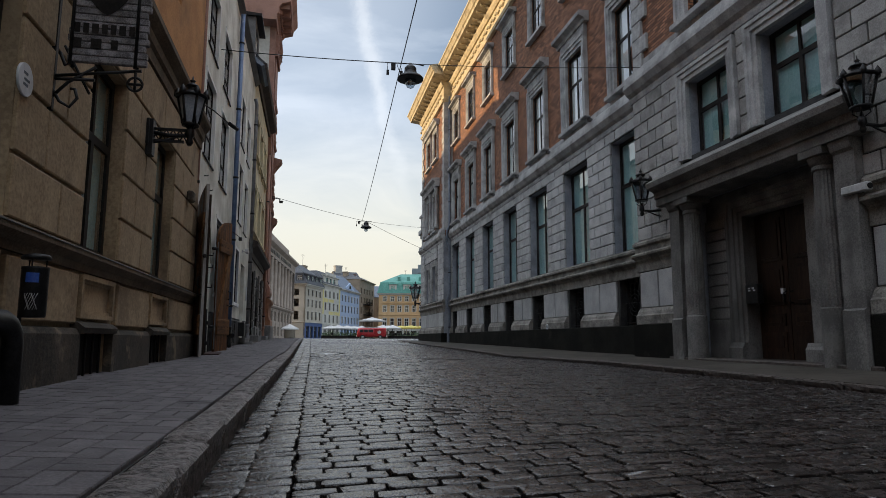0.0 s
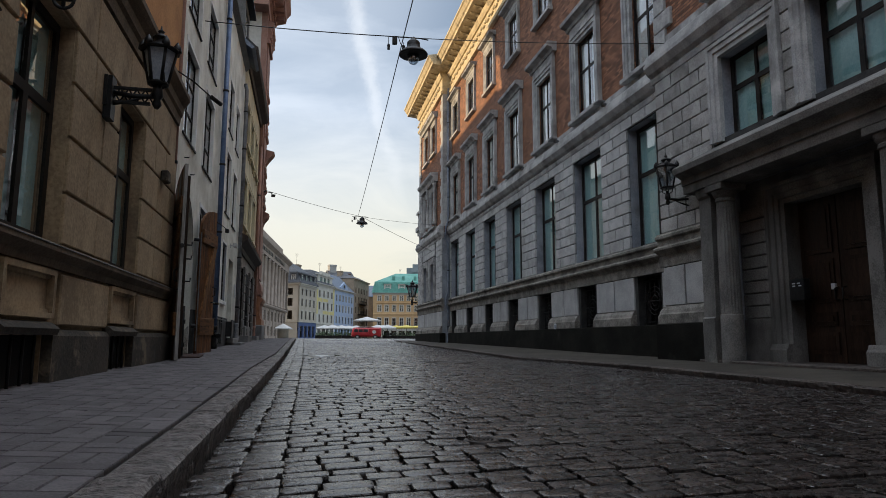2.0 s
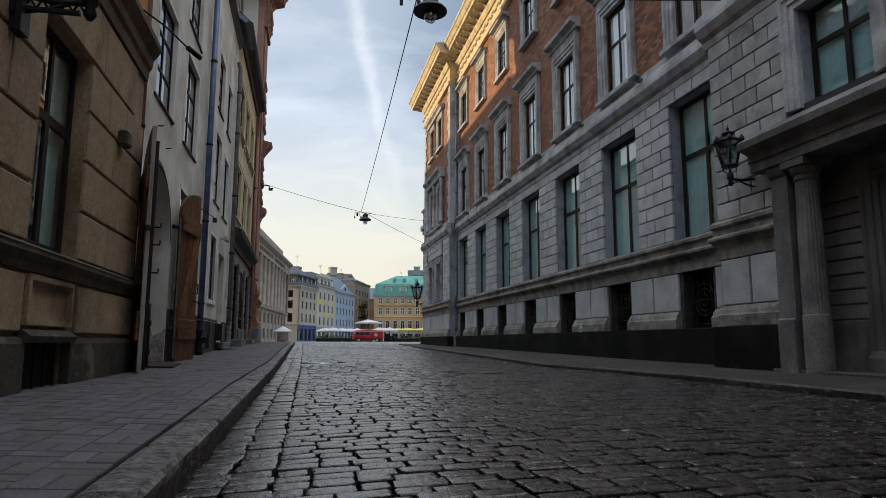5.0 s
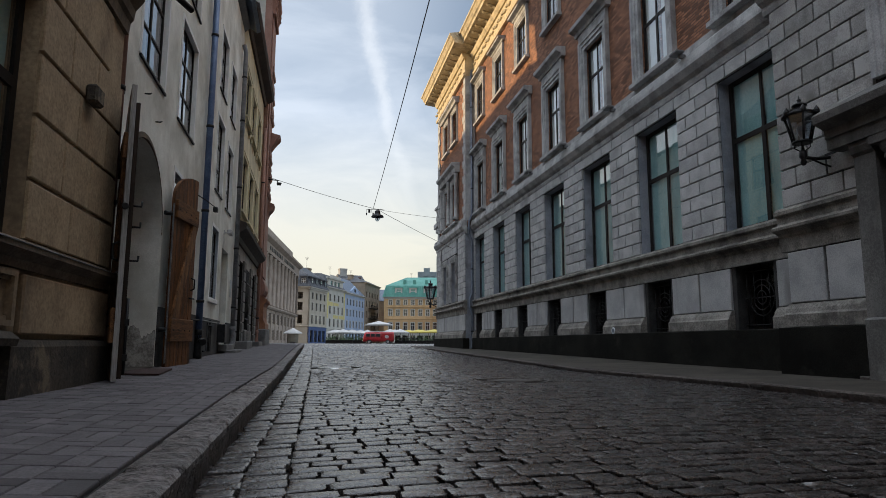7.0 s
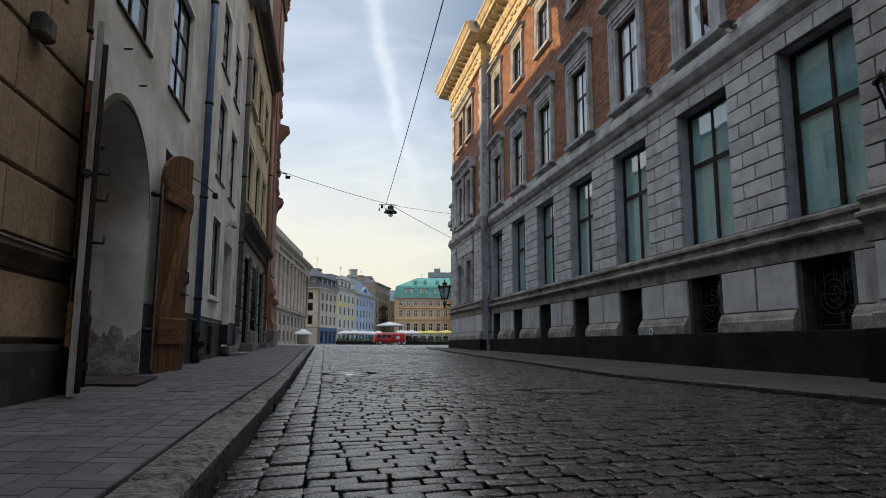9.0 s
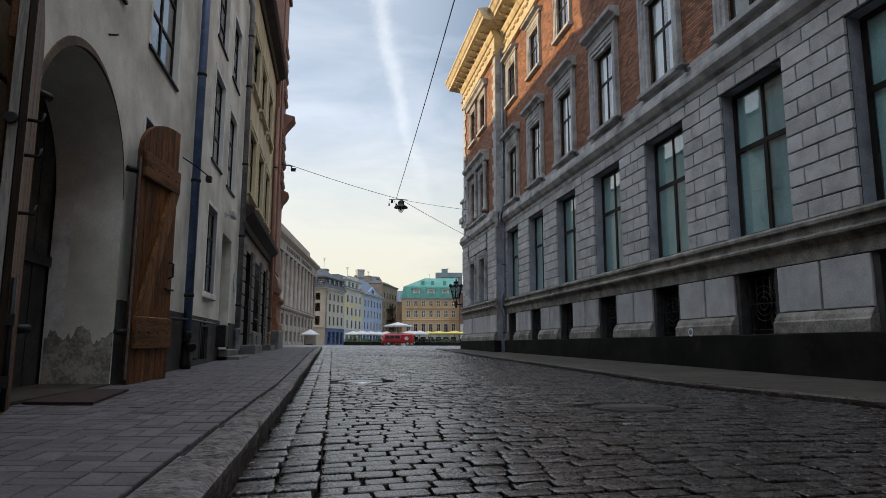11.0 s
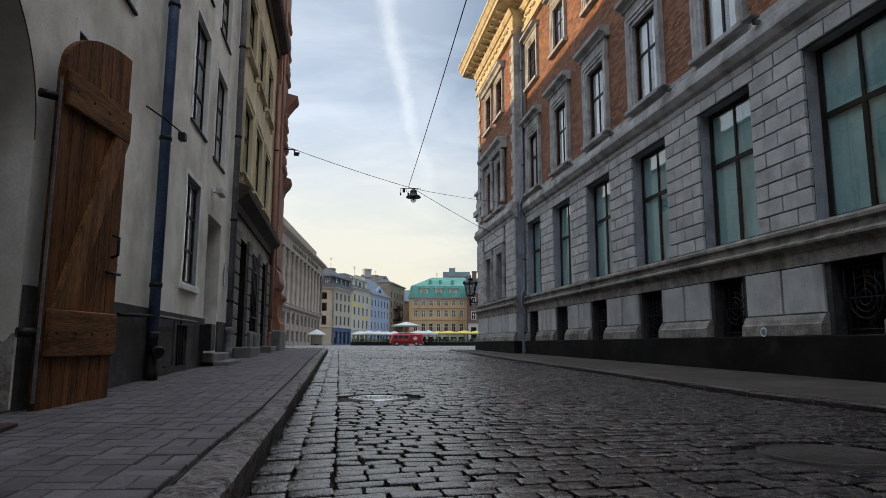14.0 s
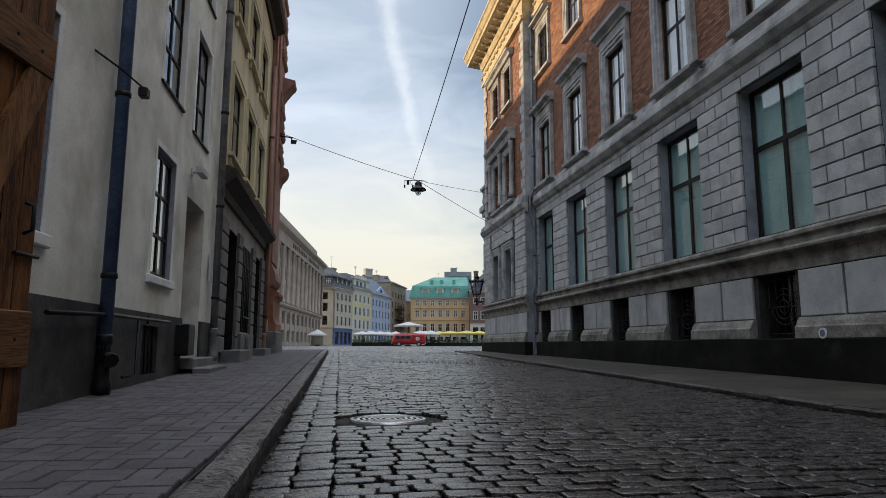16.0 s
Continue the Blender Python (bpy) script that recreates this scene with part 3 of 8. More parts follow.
def window(parent, u0, u1, z0, z1, w, style="cross", mat="frame", bar=0.07, back="dark", name="window", depth=0.045, pane="glass"):
    """A window in an opening: frame with bars, panes of glass and what hangs behind them. Alike windows share their meshes."""
    a, h = round(u1 - u0, 3), round(z1 - z0, 3)
    key = (a, h, style, mat, bar, back, depth, pane)
    if key not in WIN:
        glass = bmesh.new()
        if style == "cross":          # one mullion and a transom at two thirds
            t, o, s = h * 0.60, bar * 0.55, bar * 0.35
            cells = [(bar, a / 2 - o, bar, t - o), (a / 2 + o, a - bar, bar, t - o), (bar, a / 2 - s, t + o, h - bar), (a / 2 + s, a - bar, t + o, h - bar)]
        elif style == "six":          # two casements of three panes
            o = bar * 0.6
            cells = []
            for k in range(3):
                c, d = max(bar, h * k / 3 + 0.018), min(h - bar, h * (k + 1) / 3 - 0.018)
                cells += [(bar, a / 2 - o, c, d), (a / 2 + o, a - bar, c, d)]
        elif style == "tall":         # a single mullion
            cells = [(bar, a / 2 - bar * 0.5, bar, h - bar), (a / 2 + bar * 0.5, a - bar, bar, h - bar)]
        else:
            cells = [(bar, a - bar, bar, h - bar)]
        bm = bmesh.new()
        facade(bm, 0, a, 0, h, cells, depth, depth)
        for c in cells:
            glass.faces.new([glass.verts.new((u, -depth * 0.7, z)) for u, z in ((c[0], c[2]), (c[1], c[2]), (c[1], c[3]), (c[0], c[3]))])
        behind = bmesh.new()
        if back == "curtain":
            k = 26
            for e, (s0, s1) in enumerate(((bar, a * 0.44), (a * 0.60, a - bar))):
                top = [behind.verts.new((s0 + (s1 - s0) * i / k, 0.02 + 0.012 * math.sin(i * 1.9 + e), h - bar)) for i in range(k + 1)]
                low = [behind.verts.new((s0 + (s1 - s0) * i / k, 0.02 + 0.016 * math.sin(i * 1.9 + e), bar)) for i in range(k + 1)]
                for i in range(k):
                    behind.faces.new((low[i], low[i + 1], top[i + 1], top[i])).smooth = True
        elif back == "blind":
            k = 24
            up = [behind.verts.new((bar + (a - 2 * bar) * i / k, 0.012 + 0.003 * math.sin(i * 2.1), h - bar * 0.5)) for i in range(k + 1)]
            dn = [behind.verts.new((bar + (a - 2 * bar) * i / k, 0.020 + 0.004 * math.sin(i * 2.1), bar * 0.5)) for i in range(k + 1)]
            for i in range(k):
                behind.faces.new((dn[i], dn[i + 1], up[i + 1], up[i])).smooth = True
        WIN[key] = (mesh_of(bm, "window_frame", mat), mesh_of(glass, "pane", "dullglass" if style == "plain" else pane), mesh_of(behind, back, back) if len(behind.verts) else None)
    fr, gl, bk = WIN[key]
    ob = piece(name, fr, parent, (u0, -w, z0))
    sheet = piece("pane", gl, ob)
    sheet.visible_shadow = False
    if bk:
        piece("curtain" if back == "curtain" else "blind", bk, ob)
    return ob


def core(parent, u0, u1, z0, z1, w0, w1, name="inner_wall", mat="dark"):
    """A near-black slab behind a building's openings; its colour stands in for indoor shade."""
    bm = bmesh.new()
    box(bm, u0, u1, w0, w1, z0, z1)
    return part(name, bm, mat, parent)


# ---- the ground: heights along the street ----
LK = [(-8, -0.43), (5, -0.395), (14, -0.315), (25, -0.285), (36, -0.28)]            # foot of the kerb, x
LB = [(-8, -0.62), (10, -0.585), (12.5, -0.52), (14, -0.475), (17, -0.465), (36, -0.45)]     # back of the kerb, x
LZ = [(-8, -0.14), (2.5, 0.0), (5, 0.02), (10, 0.09), (14, 0.16), (17, 0.21), (22, 0.32), (30, 0.44), (38, 0.50), (60, 0.55)]
LW = [(-8, 0.12), (5, 0.218), (7, 0.245), (11, 0.265), (14, 0.29), (16, 0.328), (17.6, 0.352), (20, 0.39), (23, 0.45), (28, 0.51), (36, 0.56)]
RK = [(-8, 5.6), (5, 5.55), (12, 5.45), (17, 5.2), (21, 5.25), (30, 5.45), (44, 5.8)]
RZ = [(-8, -0.08), (5, 0.02), (12, 0.07), (17, 0.07), (21, 0.13), (30, 0.23), (40, 0.36), (50, 0.48), (60, 0.55)]
RW = [(-8, 0.1), (8, 0.19), (13, 0.19), (17, 0.21), (21, 0.25), (36, 0.38), (43, 0.45), (60, 0.55)]
KERB_L, KERB_R = 0.12, 0.07


def road_z(x, y):
    a, b = lin(LK, y), lin(RK, y)
    s = min(1.0, max(0.0, (x - a) / (b - a)))
    fade = min(1.0, max(0.0, (48 - y) / 20))
    return lin(LZ, y) * (1 - s) + lin(RZ, y) * s + 0.26 * s * (1 - s) * fade


def left_walk_z(x, y):
    k = lin(LB, y)
    s = min(1.0, max(0.0, (k - x) / (k + 2.0)))
    return (lin(LZ, y) + KERB_L) * (1 - s) + lin(LW, y) * s


def right_walk_z(x, y):
    k = lin(RK, y) + 0.13
    s = min(1.0, max(0.0, (x - k) / (7.7 - k)))
    return (lin(RZ, y) + KERB_R) * (1 - s) + lin(RW, y) * s


def ground_mat():
    """Joint sand between the setts of the street, worn setts on the square."""
    m = stuff_mat("square_setts", (0.075, 0.076, 0.08), (0.16, 0.162, 0.165), 1.2, 40, 0.5, 0.3)
    t = m.node_tree
    n = t.nodes
    b = n["Principled BSDF"]
    tc, vo, ra = n.new("ShaderNodeTexCoord"), n.new("ShaderNodeTexVoronoi"), n.new("ShaderNodeValToRGB")
    vo.feature = "DISTANCE_TO_EDGE"
    vo.inputs["Scale"].default_value, vo.inputs["Randomness"].default_value = 6.0, 0.75
    ra.color_ramp.elements[0].position, ra.color_ramp.elements[1].position = 0.02, 0.16
    ra.color_ramp.elements[0].color = (0.15, 0.15, 0.15, 1)
    old = b.inputs["Base Color"].links[0].from_socket
    mx = n.new("ShaderNodeMix")
    mx.data_type, mx.blend_type = "RGBA", "MULTIPLY"
    mx.inputs[0].default_value = 1.0
    t.links.new(tc.outputs["Object"], vo.inputs["Vector"])
    t.links.new(vo.outputs["Distance"], ra.inputs[0])
    t.links.new(old, mx.inputs[6])
    t.links.new(ra.outputs[0], mx.inputs[7])
    t.links.new(mx.outputs[2], b.inputs["Base Color"])
    bp = n.new("ShaderNodeBump")
    bp.inputs["Strength"].default_value, bp.inputs["Distance"].default_value = 0.7, 0.03
    t.links.new(ra.outputs[0], bp.inputs["Height"])
    t.links.new(bp.outputs[0], b.inputs["Normal"])
    return m


M["square"] = ground_mat()


def build_ground():
    ys = [-900, -300, -100, -40, -8] + [float(v) for v in range(-7, 61)] + [70, 90, 120, 160, 220, 300, 450, 700, 1200]
    xs = [-1200, -500, -200, -80, -40, -20, -10, -5, -2.5, -1.5, -0.62] + [-0.3 + 0.5 * i for i in range(12)] + [5.6, 6.4, 7.6, 10, 16, 30, 60, 120, 300, 1200]
    bm = bmesh.new()
    grid = []
    for y in ys:
        row = []
        for x in xs:
            yy = min(max(y, -8), 60)
            drop = 0.055 if yy < 35 else 0.055 * max(0.0, (37.5 - yy) / 2.5)
            z = road_z(x, yy) - drop
            if -8 < y < 60 and (x < -0.5 or x > 5.6) and y < 34:
                z -= 0.03
            row.append(bm.verts.new((x, y, z)))
        grid.append(row)
    for j in range(len(ys) - 1):
        for i in range(len(xs) - 1):
            f = bm.faces.new((grid[j][i], grid[j][i + 1], grid[j + 1][i + 1], grid[j + 1][i]))
            f.smooth = True
            f.material_index = 0 if ys[j] < 36 else 1
    ob = new("ground", mesh_of(bm, "ground", "joint", "square"))
    return tagged(ob, "sett-paved ground of a street that opens onto a square", "ground", kind="structure")


ground = build_ground()


def strip(bm, ys, left, right, zl, zr, deep, mi=0):
    """A slab along the street between two lines, with a foot."""
    rows = []
    for y in ys:
        a, b = left(y), right(y)
        rows.append([bm.verts.new(c) for c in ((a, y, zl(y) - deep), (a, y, zl(y)), (b, y, zr(y)), (b, y, zr(y) - deep))])
    for p, q in zip(rows, rows[1:]):
        for i in range(3):
            bm.faces.new((p[i], p[i + 1], q[i + 1], q[i])).material_index = mi
    bm.faces.new(rows[0][::-1])
    bm.faces.new(rows[-1])


YS = [-7.5 + 0.5 * i for i in range(85)]        # to 34.5
YS_R = [-7.5 + 0.5 * i for i in range(102)]     # to 43
bm = bmesh.new()
strip(bm, YS, lambda y: -2.3, lambda y: lin(LB, y) - 0.005, lambda y: left_walk_z(-2.3, y) - 0.02, lambda y: left_walk_z(lin(LB, y), y) - 0.02, 0.2)
pavement_left = tagged(new("pavement", mesh_of(bm, "pavement", "joint")), "grey concrete block pavement beside plastered houses", "pavement", kind="structure")
bm = bmesh.new()
strip(bm, YS_R, lambda y: lin(RK, y) + 0.13, lambda y: 7.75, lambda y: right_walk_z(lin(RK, y) + 0.13, y), lambda y: right_walk_z(7.7, y), 0.2)
tagged(new("pavement", mesh_of(bm, "pavement", "asphalt")), "worn grey asphalt pavement below the stone plinth", "pavement", kind="structure")


def kerb_stone(parent, y0, y1, x_of, wide, z_of, sign, rng):
    """One rough granite kerb stone: bevelled, slightly tilted, chipped along its edge."""
    bm = bmesh.new()
    k = max(12, int((y1 - y0) / (0.021 if sign > 0 else 0.03)))
    rings = []
    for i in range(k + 1):
        y = y0 + (y1 - y0) * i / k
        x, z = x_of(y), z_of(y)
        e = 0.06 if i in (0, k) else 0.012 if i in (1, k - 1) else 0.0
        ridge = rng.uniform(-0.010, 0.007) if sign > 0 else rng.uniform(-0.003, 0.0024)
        chip = 0.012 * max(0.0, noise.noise(Vector((3.1, y * 3.0, 0.7))))
        prof = [(x - sign * 0.028, z - 0.30), (x - sign * 0.020 + rng.uniform(-0.006, 0.006), z - 0.085), (x - sign * (0.008 + e * 0.3) + rng.uniform(-0.006, 0.006), z - 0.045), (x - sign * (0.002 + e * 0.3 + chip), z - 0.014 - chip - e * 0.3)]
        for f in (0.10, 0.26, 0.43, 0.60, 0.80):
            prof.append((x - sign * wide * f, z - e * 0.25 + ridge + rng.uniform(-0.004, 0.004) + 0.005 * math.sin(math.pi * f)))
        prof += [(x - sign * wide, z - e * 0.2 - 0.004), (x - sign * wide, z - 0.30)]
        rings.append([bm.verts.new((px, y, pz)) for px, pz in prof])
    for p, q in zip(rings, rings[1:]):
        for i in range(len(prof) - 1):
            bm.faces.new((p[i], p[i + 1], q[i + 1], q[i]))
    bm.faces.new(rings[0][::-1])
    bm.faces.new(rings[-1])
    return part("kerb_stone", bm, "kerb" if sign > 0 else "darkkerb", parent)


rng = random.Random(5)
kerb_a = thing("kerb", pose(0, 0, 0), "rough grey granite kerb along the block pavement", "kerb", kind="structure")
y = -7.0
while y < 33.5:
    n = rng.uniform(0.5, 1.15)
    dz, dx = rng.uniform(-0.009, 0.007), rng.uniform(-0.008, 0.007)
    kerb_stone(kerb_a, y + 0.008, min(34.4, y + n) - 0.008, lambda v: lin(LK, v) + dx, lin(LK, y + n / 2) - lin(LB, y + n / 2) - 0.006, lambda v: lin(LZ, v) + KERB_L + dz, 1, rng)
    y += n
# the kerb turns the corner towards the square
for i in range(5):
    bm = bmesh.new()
    box(bm, -0.47 - 0.9 * (i + 1) + 0.006, -0.47 - 0.9 * i - 0.006, -34.62, -34.44, 0.3, 0.585)
    part("kerb_stone", bm, "kerb", kerb_a, bevel=0.015)
kerb_b = thing("kerb", pose(0, 0, 0), "low worn granite kerb along the asphalt pavement", "kerb", kind="structure")
y = -7.0
while y < 42.5:
    n = rng.uniform(0.9, 1.6)
    dz = rng.uniform(-0.008, 0.008)
    kerb_stone(kerb_b, y + 0.006, min(43.0, y + n) - 0.006, lambda v: lin(RK, v), 0.13, lambda v: lin(RZ, v) + KERB_R + dz, -1, rng)
    y += n


# ---- the stone and brick building ----
XR = 7.7
big = thing("museum_building", pose(XR, 0, 0, 0, 0, -90), "grey stone and red brick building with sunlit cream cornice", "building")
R0, R1, S0, S1 = 5.75, 13.25, 35.1, 42.4      # the two projecting bays
BAYS = [13.57 + 3.25 * k for k in range(7)]
GW = 1.80


def hole(y0, y1, z0, z1):
    return (-y1, -y0, z0, z1)


GH0, GH1, CELLAR = 2.715, 5.66, 0.21          # sill and head of the tall windows; how far the cellar lights lie off their middle
gw = [hole(b, b + GW, GH0, GH1) for b in BAYS]
bw = [hole(b + GW / 2 + CELLAR - 0.50, b + GW / 2 + CELLAR + 0.50, 0.88, 2.03) for b in BAYS]
w2 = [hole(b + GW / 2 - 0.62, b + GW / 2 + 0.62, 6.95, 9.25) for b in BAYS]
w3 = [hole(b + GW / 2 - 0.55, b + GW / 2 + 0.55, 11.45, 13.15) for b in BAYS]
pw = [hole(9.81, 11.11, 4.12, 5.62), hole(7.71, 9.01, 4.12, 5.62)]
pw2 = [hole(9.84, 11.08, 6.95, 9.25), hole(7.74, 8.98, 6.95, 9.25)]
pw3 = [hole(9.91, 11.01, 11.45, 13.15), hole(7.81, 8.91, 11.45, 13.15)]
door_h = [hole(7.49, 11.37, -0.2, 3.30)]
fg = [hole(37.25, 38.35, 2.75, 4.85), hole(39.45, 40.55, 2.75, 4.85)]
f2 = [hole(37.15, 38.35, 6.95, 9.15), hole(39.25, 40.45, 6.95, 9.15)]
f3 = [hole(37.25, 38.35, 11.35, 13.1), hole(39.45, 40.55, 11.35, 13.1)]
NEAR = -8.0
# stone storey
bm = bmesh.new()
facade(bm, -S0, -R1, -0.2, 2.4, bw, 0.75, 0.0)
facade(bm, -S0, -R1, 2.4, 6.3, gw, 0.75, 0.0, 0, 1)
facade(bm, -R0, -NEAR, -0.2, 6.3, [], 0.75, 0.0, 0, 1)
facade(bm, -R1, -R0, -0.2, 6.3, pw + door_h, 1.1, 0.45, 0, 1)
facade(bm, -S1, -S0, -0.2, 6.3, fg, 1.1, 0.45, 0, 1)
part("ground_floor_wall", bm, ("mortar", "reveal"), big, "grey stone ground floor wall")
bm = bmesh.new()
facade(bm, -S0, -R1, 6.3, 14.1, w2 + w3, 0.75, -0.06)
facade(bm, -R0, -NEAR, 6.3, 14.1, [], 0.75, -0.06)
facade(bm, -R1, -R0, 6.3, 14.1, pw2 + pw3, 1.1, 0.39)
facade(bm, -S1, -S0, 6.3, 14.1, f2 + f3, 1.1, 0.39)
part("brick_wall", bm, "brick", big, "red brick upper wall")
bm = bmesh.new()
box(bm, -S1, -S1 + 0.6, -15.0, -0.7, -0.2, 14.6)
box(bm, -NEAR - 0.6, -NEAR, -15.0, -0.75, -0.2, 14.6)
box(bm, -S1, -NEAR, -15.6, -15.0, -0.2, 14.6)
part("end_wall", bm, "brick", big)
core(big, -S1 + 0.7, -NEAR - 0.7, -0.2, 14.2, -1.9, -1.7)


def block_mesh(n, h, deep=0.035, edge=0.014, mat="block", cache={}):
    """A dressed block with chamfered face edges."""
    key = (round(n, 2), round(h, 3), deep, mat)
    if key not in cache:
        bm = bmesh.new()
        a = [bm.verts.new((x, 0, z)) for x, z in ((0, 0), (n, 0), (n, h), (0, h))]
        b = [bm.verts.new((x, -deep + edge * 0.7, z)) for x, z in ((0, 0), (n, 0), (n, h), (0, h))]
        c = [bm.verts.new((x, -deep, z)) for x, z in ((edge, edge), (n - edge, edge), (n - edge, h - edge), (edge, h - edge))]
        for p, q in ((a, b), (b, c)):
            for i in range(4):
                bm.faces.new((p[i], p[(i + 1) % 4], q[(i + 1) % 4], q[i]))
        bm.faces.new(c)
        cache[key] = mesh_of(bm, "stone_block", mat)
    return cache[key]


def courses(parent, u0, u1, z0, z1, w, rows, n=0.72, gap=0.027, shift=0, mat="block", name="stone_block", deep=0.05):
    """Blocks laid in courses: rows of a stretcher between two end pieces alternate with rows cut at their middles."""
    h = (z1 - z0) / rows
    rnd = random.Random(int(abs(u0) * 100) + rows)
    for r in range(rows):
        count = max(1, round((u1 - u0) / n))
        s = (u1 - u0) / count
        if (r + shift) % 2 and (u1 - u0) > 0.5:
            cuts = [u0 + s * (i + 0.5) + rnd.uniform(-0.05, 0.05) * s for i in range(count)]
        else:
            cuts = [u0 + s * i + rnd.uniform(-0.04, 0.04) * s for i in range(1, count)]
        cuts = [u0] + cuts + [u1]
        for a, b in zip(cuts, cuts[1:]):
            piece(name, block_mesh(b - a - gap, h - gap, deep, 0.006, mat), parent, (a + gap / 2, -w, z0 + r * h + gap / 2))


MOULD_STRING = [(-0.05, 5.96), (0.05, 5.96), (0.07, 6.04), (0.06, 6.10), (0.14, 6.16), (0.22, 6.30), (0.22, 6.38), (0.19, 6.40), (0.17, 6.56), (0.13, 6.60), (-0.05, 6.62)]
MOULD_SILL = [(-0.05, 2.03), (0.05, 2.03), (0.05, 2.25), (0.065, 2.27), (0.075, 2.30), (0.14, 2.335), (0.175, 2.36), (0.18, 2.40), (0.155, 2.425), (0.09, 2.44), (0.075, 2.46), (0.075, 2.565), (0.10, 2.585), (0.13, 2.60), (0.13, 2.655), (0.065, 2.712), (-0.05, 2.712)]
MOULD_BASE = [(-0.02, 0.88), (0.16, 0.88), (0.16, 1.06), (0.13, 1.09), (0.11, 1.15), (0.06, 1.22), (-0.02, 1.24)]
for i, (a, b, w) in enumerate(((R1, S0, 0.0), (R0, R1, 0.45), (S0, S1, 0.45), (NEAR, R0, 0.0))):
    e = 0.0 if w == 0 else 0.12
    for nm, pr, mt in (("string_course", MOULD_STRING, "trim"), ("sill_course", MOULD_SILL, "sill")):
        bm = bmesh.new()
        if nm == "sill_course" and i == 1:
            mould(bm, -b - e, -11.71, [(p + w, z) for p, z in pr])
            part(nm, bm, mt, big)
            bm = bmesh.new()
            mould(bm, -7.12, -a + e, [(p + w, z) for p, z in pr])
        else:
            mould(bm, -b - e, -a + e, [(p + w, z) for p, z in pr])
        part(nm, bm, mt, big)
# dark plinth
bm = bmesh.new()
box(bm, -S0 + 0.0, -R1, -0.1, 0.17, -0.2, 0.87)
box(bm, -R0, -NEAR, -0.1, 0.17, -0.2, 0.87)
part("plinth", bm, "plinth", big, "nearly black granite plinth", bevel=0.012)
bm = bmesh.new()
box(bm, -R1 - 0.14, -11.71, 0.3, 0.62, -0.2, 0.87)
part("plinth", bm, "plinth", big, "nearly black granite plinth", bevel=0.012)
bm = bmesh.new()
box(bm, -7.12, -R0 + 0.14, 0.3, 0.62, -0.2, 0.87)
part("plinth", bm, "plinth", big, "nearly black granite plinth", bevel=0.012)
bm = bmesh.new()
box(bm, -S1 - 0.14, -S0 + 0.14, 0.3, 0.62, -0.2, 0.87)
part("plinth", bm, "plinth", big, "nearly black granite plinth", bevel=0.012)


def pier_base(y0, y1, w, panels):
    """Base moulding and pale panels between two cellar windows."""
    bm = bmesh.new()
    mould(bm, -y1, -y0, [(p + w, z) for p, z in MOULD_BASE])
    part("base_moulding", bm, "sill", big)
    n = (y1 - y0) / panels
    for i in range(panels):
        piece("stone_panel", block_mesh(n - 0.05, 0.77, 0.045, 0.012, "panel"), big, (-y1 + i * n + 0.025, -w, 1.24))


edges = [R1 + 0.02] + [v for b in BAYS for v in (b + GW / 2 + CELLAR - 0.60, b + GW / 2 + CELLAR + 0.60)] + [S0 - 0.02]
for a, b in zip(edges[0::2], edges[1::2]):
    pier_base(a, b, 0.0, 2 if b - a > 1.2 else 1)
pier_base(11.72, R1, 0.45, 2)
pier_base(R0, 7.10, 0.45, 2)
pier_base(S0, S1, 0.45, 6)
# blocks of the ground floor
edges = [R1] + [v for b in BAYS for v in (b, b + GW)] + [S0]
for i, (a, b) in enumerate(zip(edges[0::2], edges[1::2])):
    courses(big, -b, -a, GH0, 5.675, 0.0, 10, 0.72, shift=1)
courses(big, -S0, -R1, 5.675, 5.955, 0.0, 1, 0.60)
courses(big, -R1, -11.40, GH0, 5.955, 0.45, 11, 0.62, mat="bayblock")
courses(big, -7.42, -R0, GH0, 5.955, 0.45, 11, 0.62, mat="bayblock")
courses(big, -9.56, -9.27, 4.05, 5.95, 0.45, 6, 0.3, mat="bayblock")
courses(big, -S0 - 1.55, -S0, GH0, 5.955, 0.45, 11, 0.75)
courses(big, -S1, -S1 + 1.3, GH0, 5.955, 0.45, 11, 0.65)
courses(big, -40.8, -36.95, 5.25, 5.95, 0.45, 2, 0.75)
bm = bmesh.new()


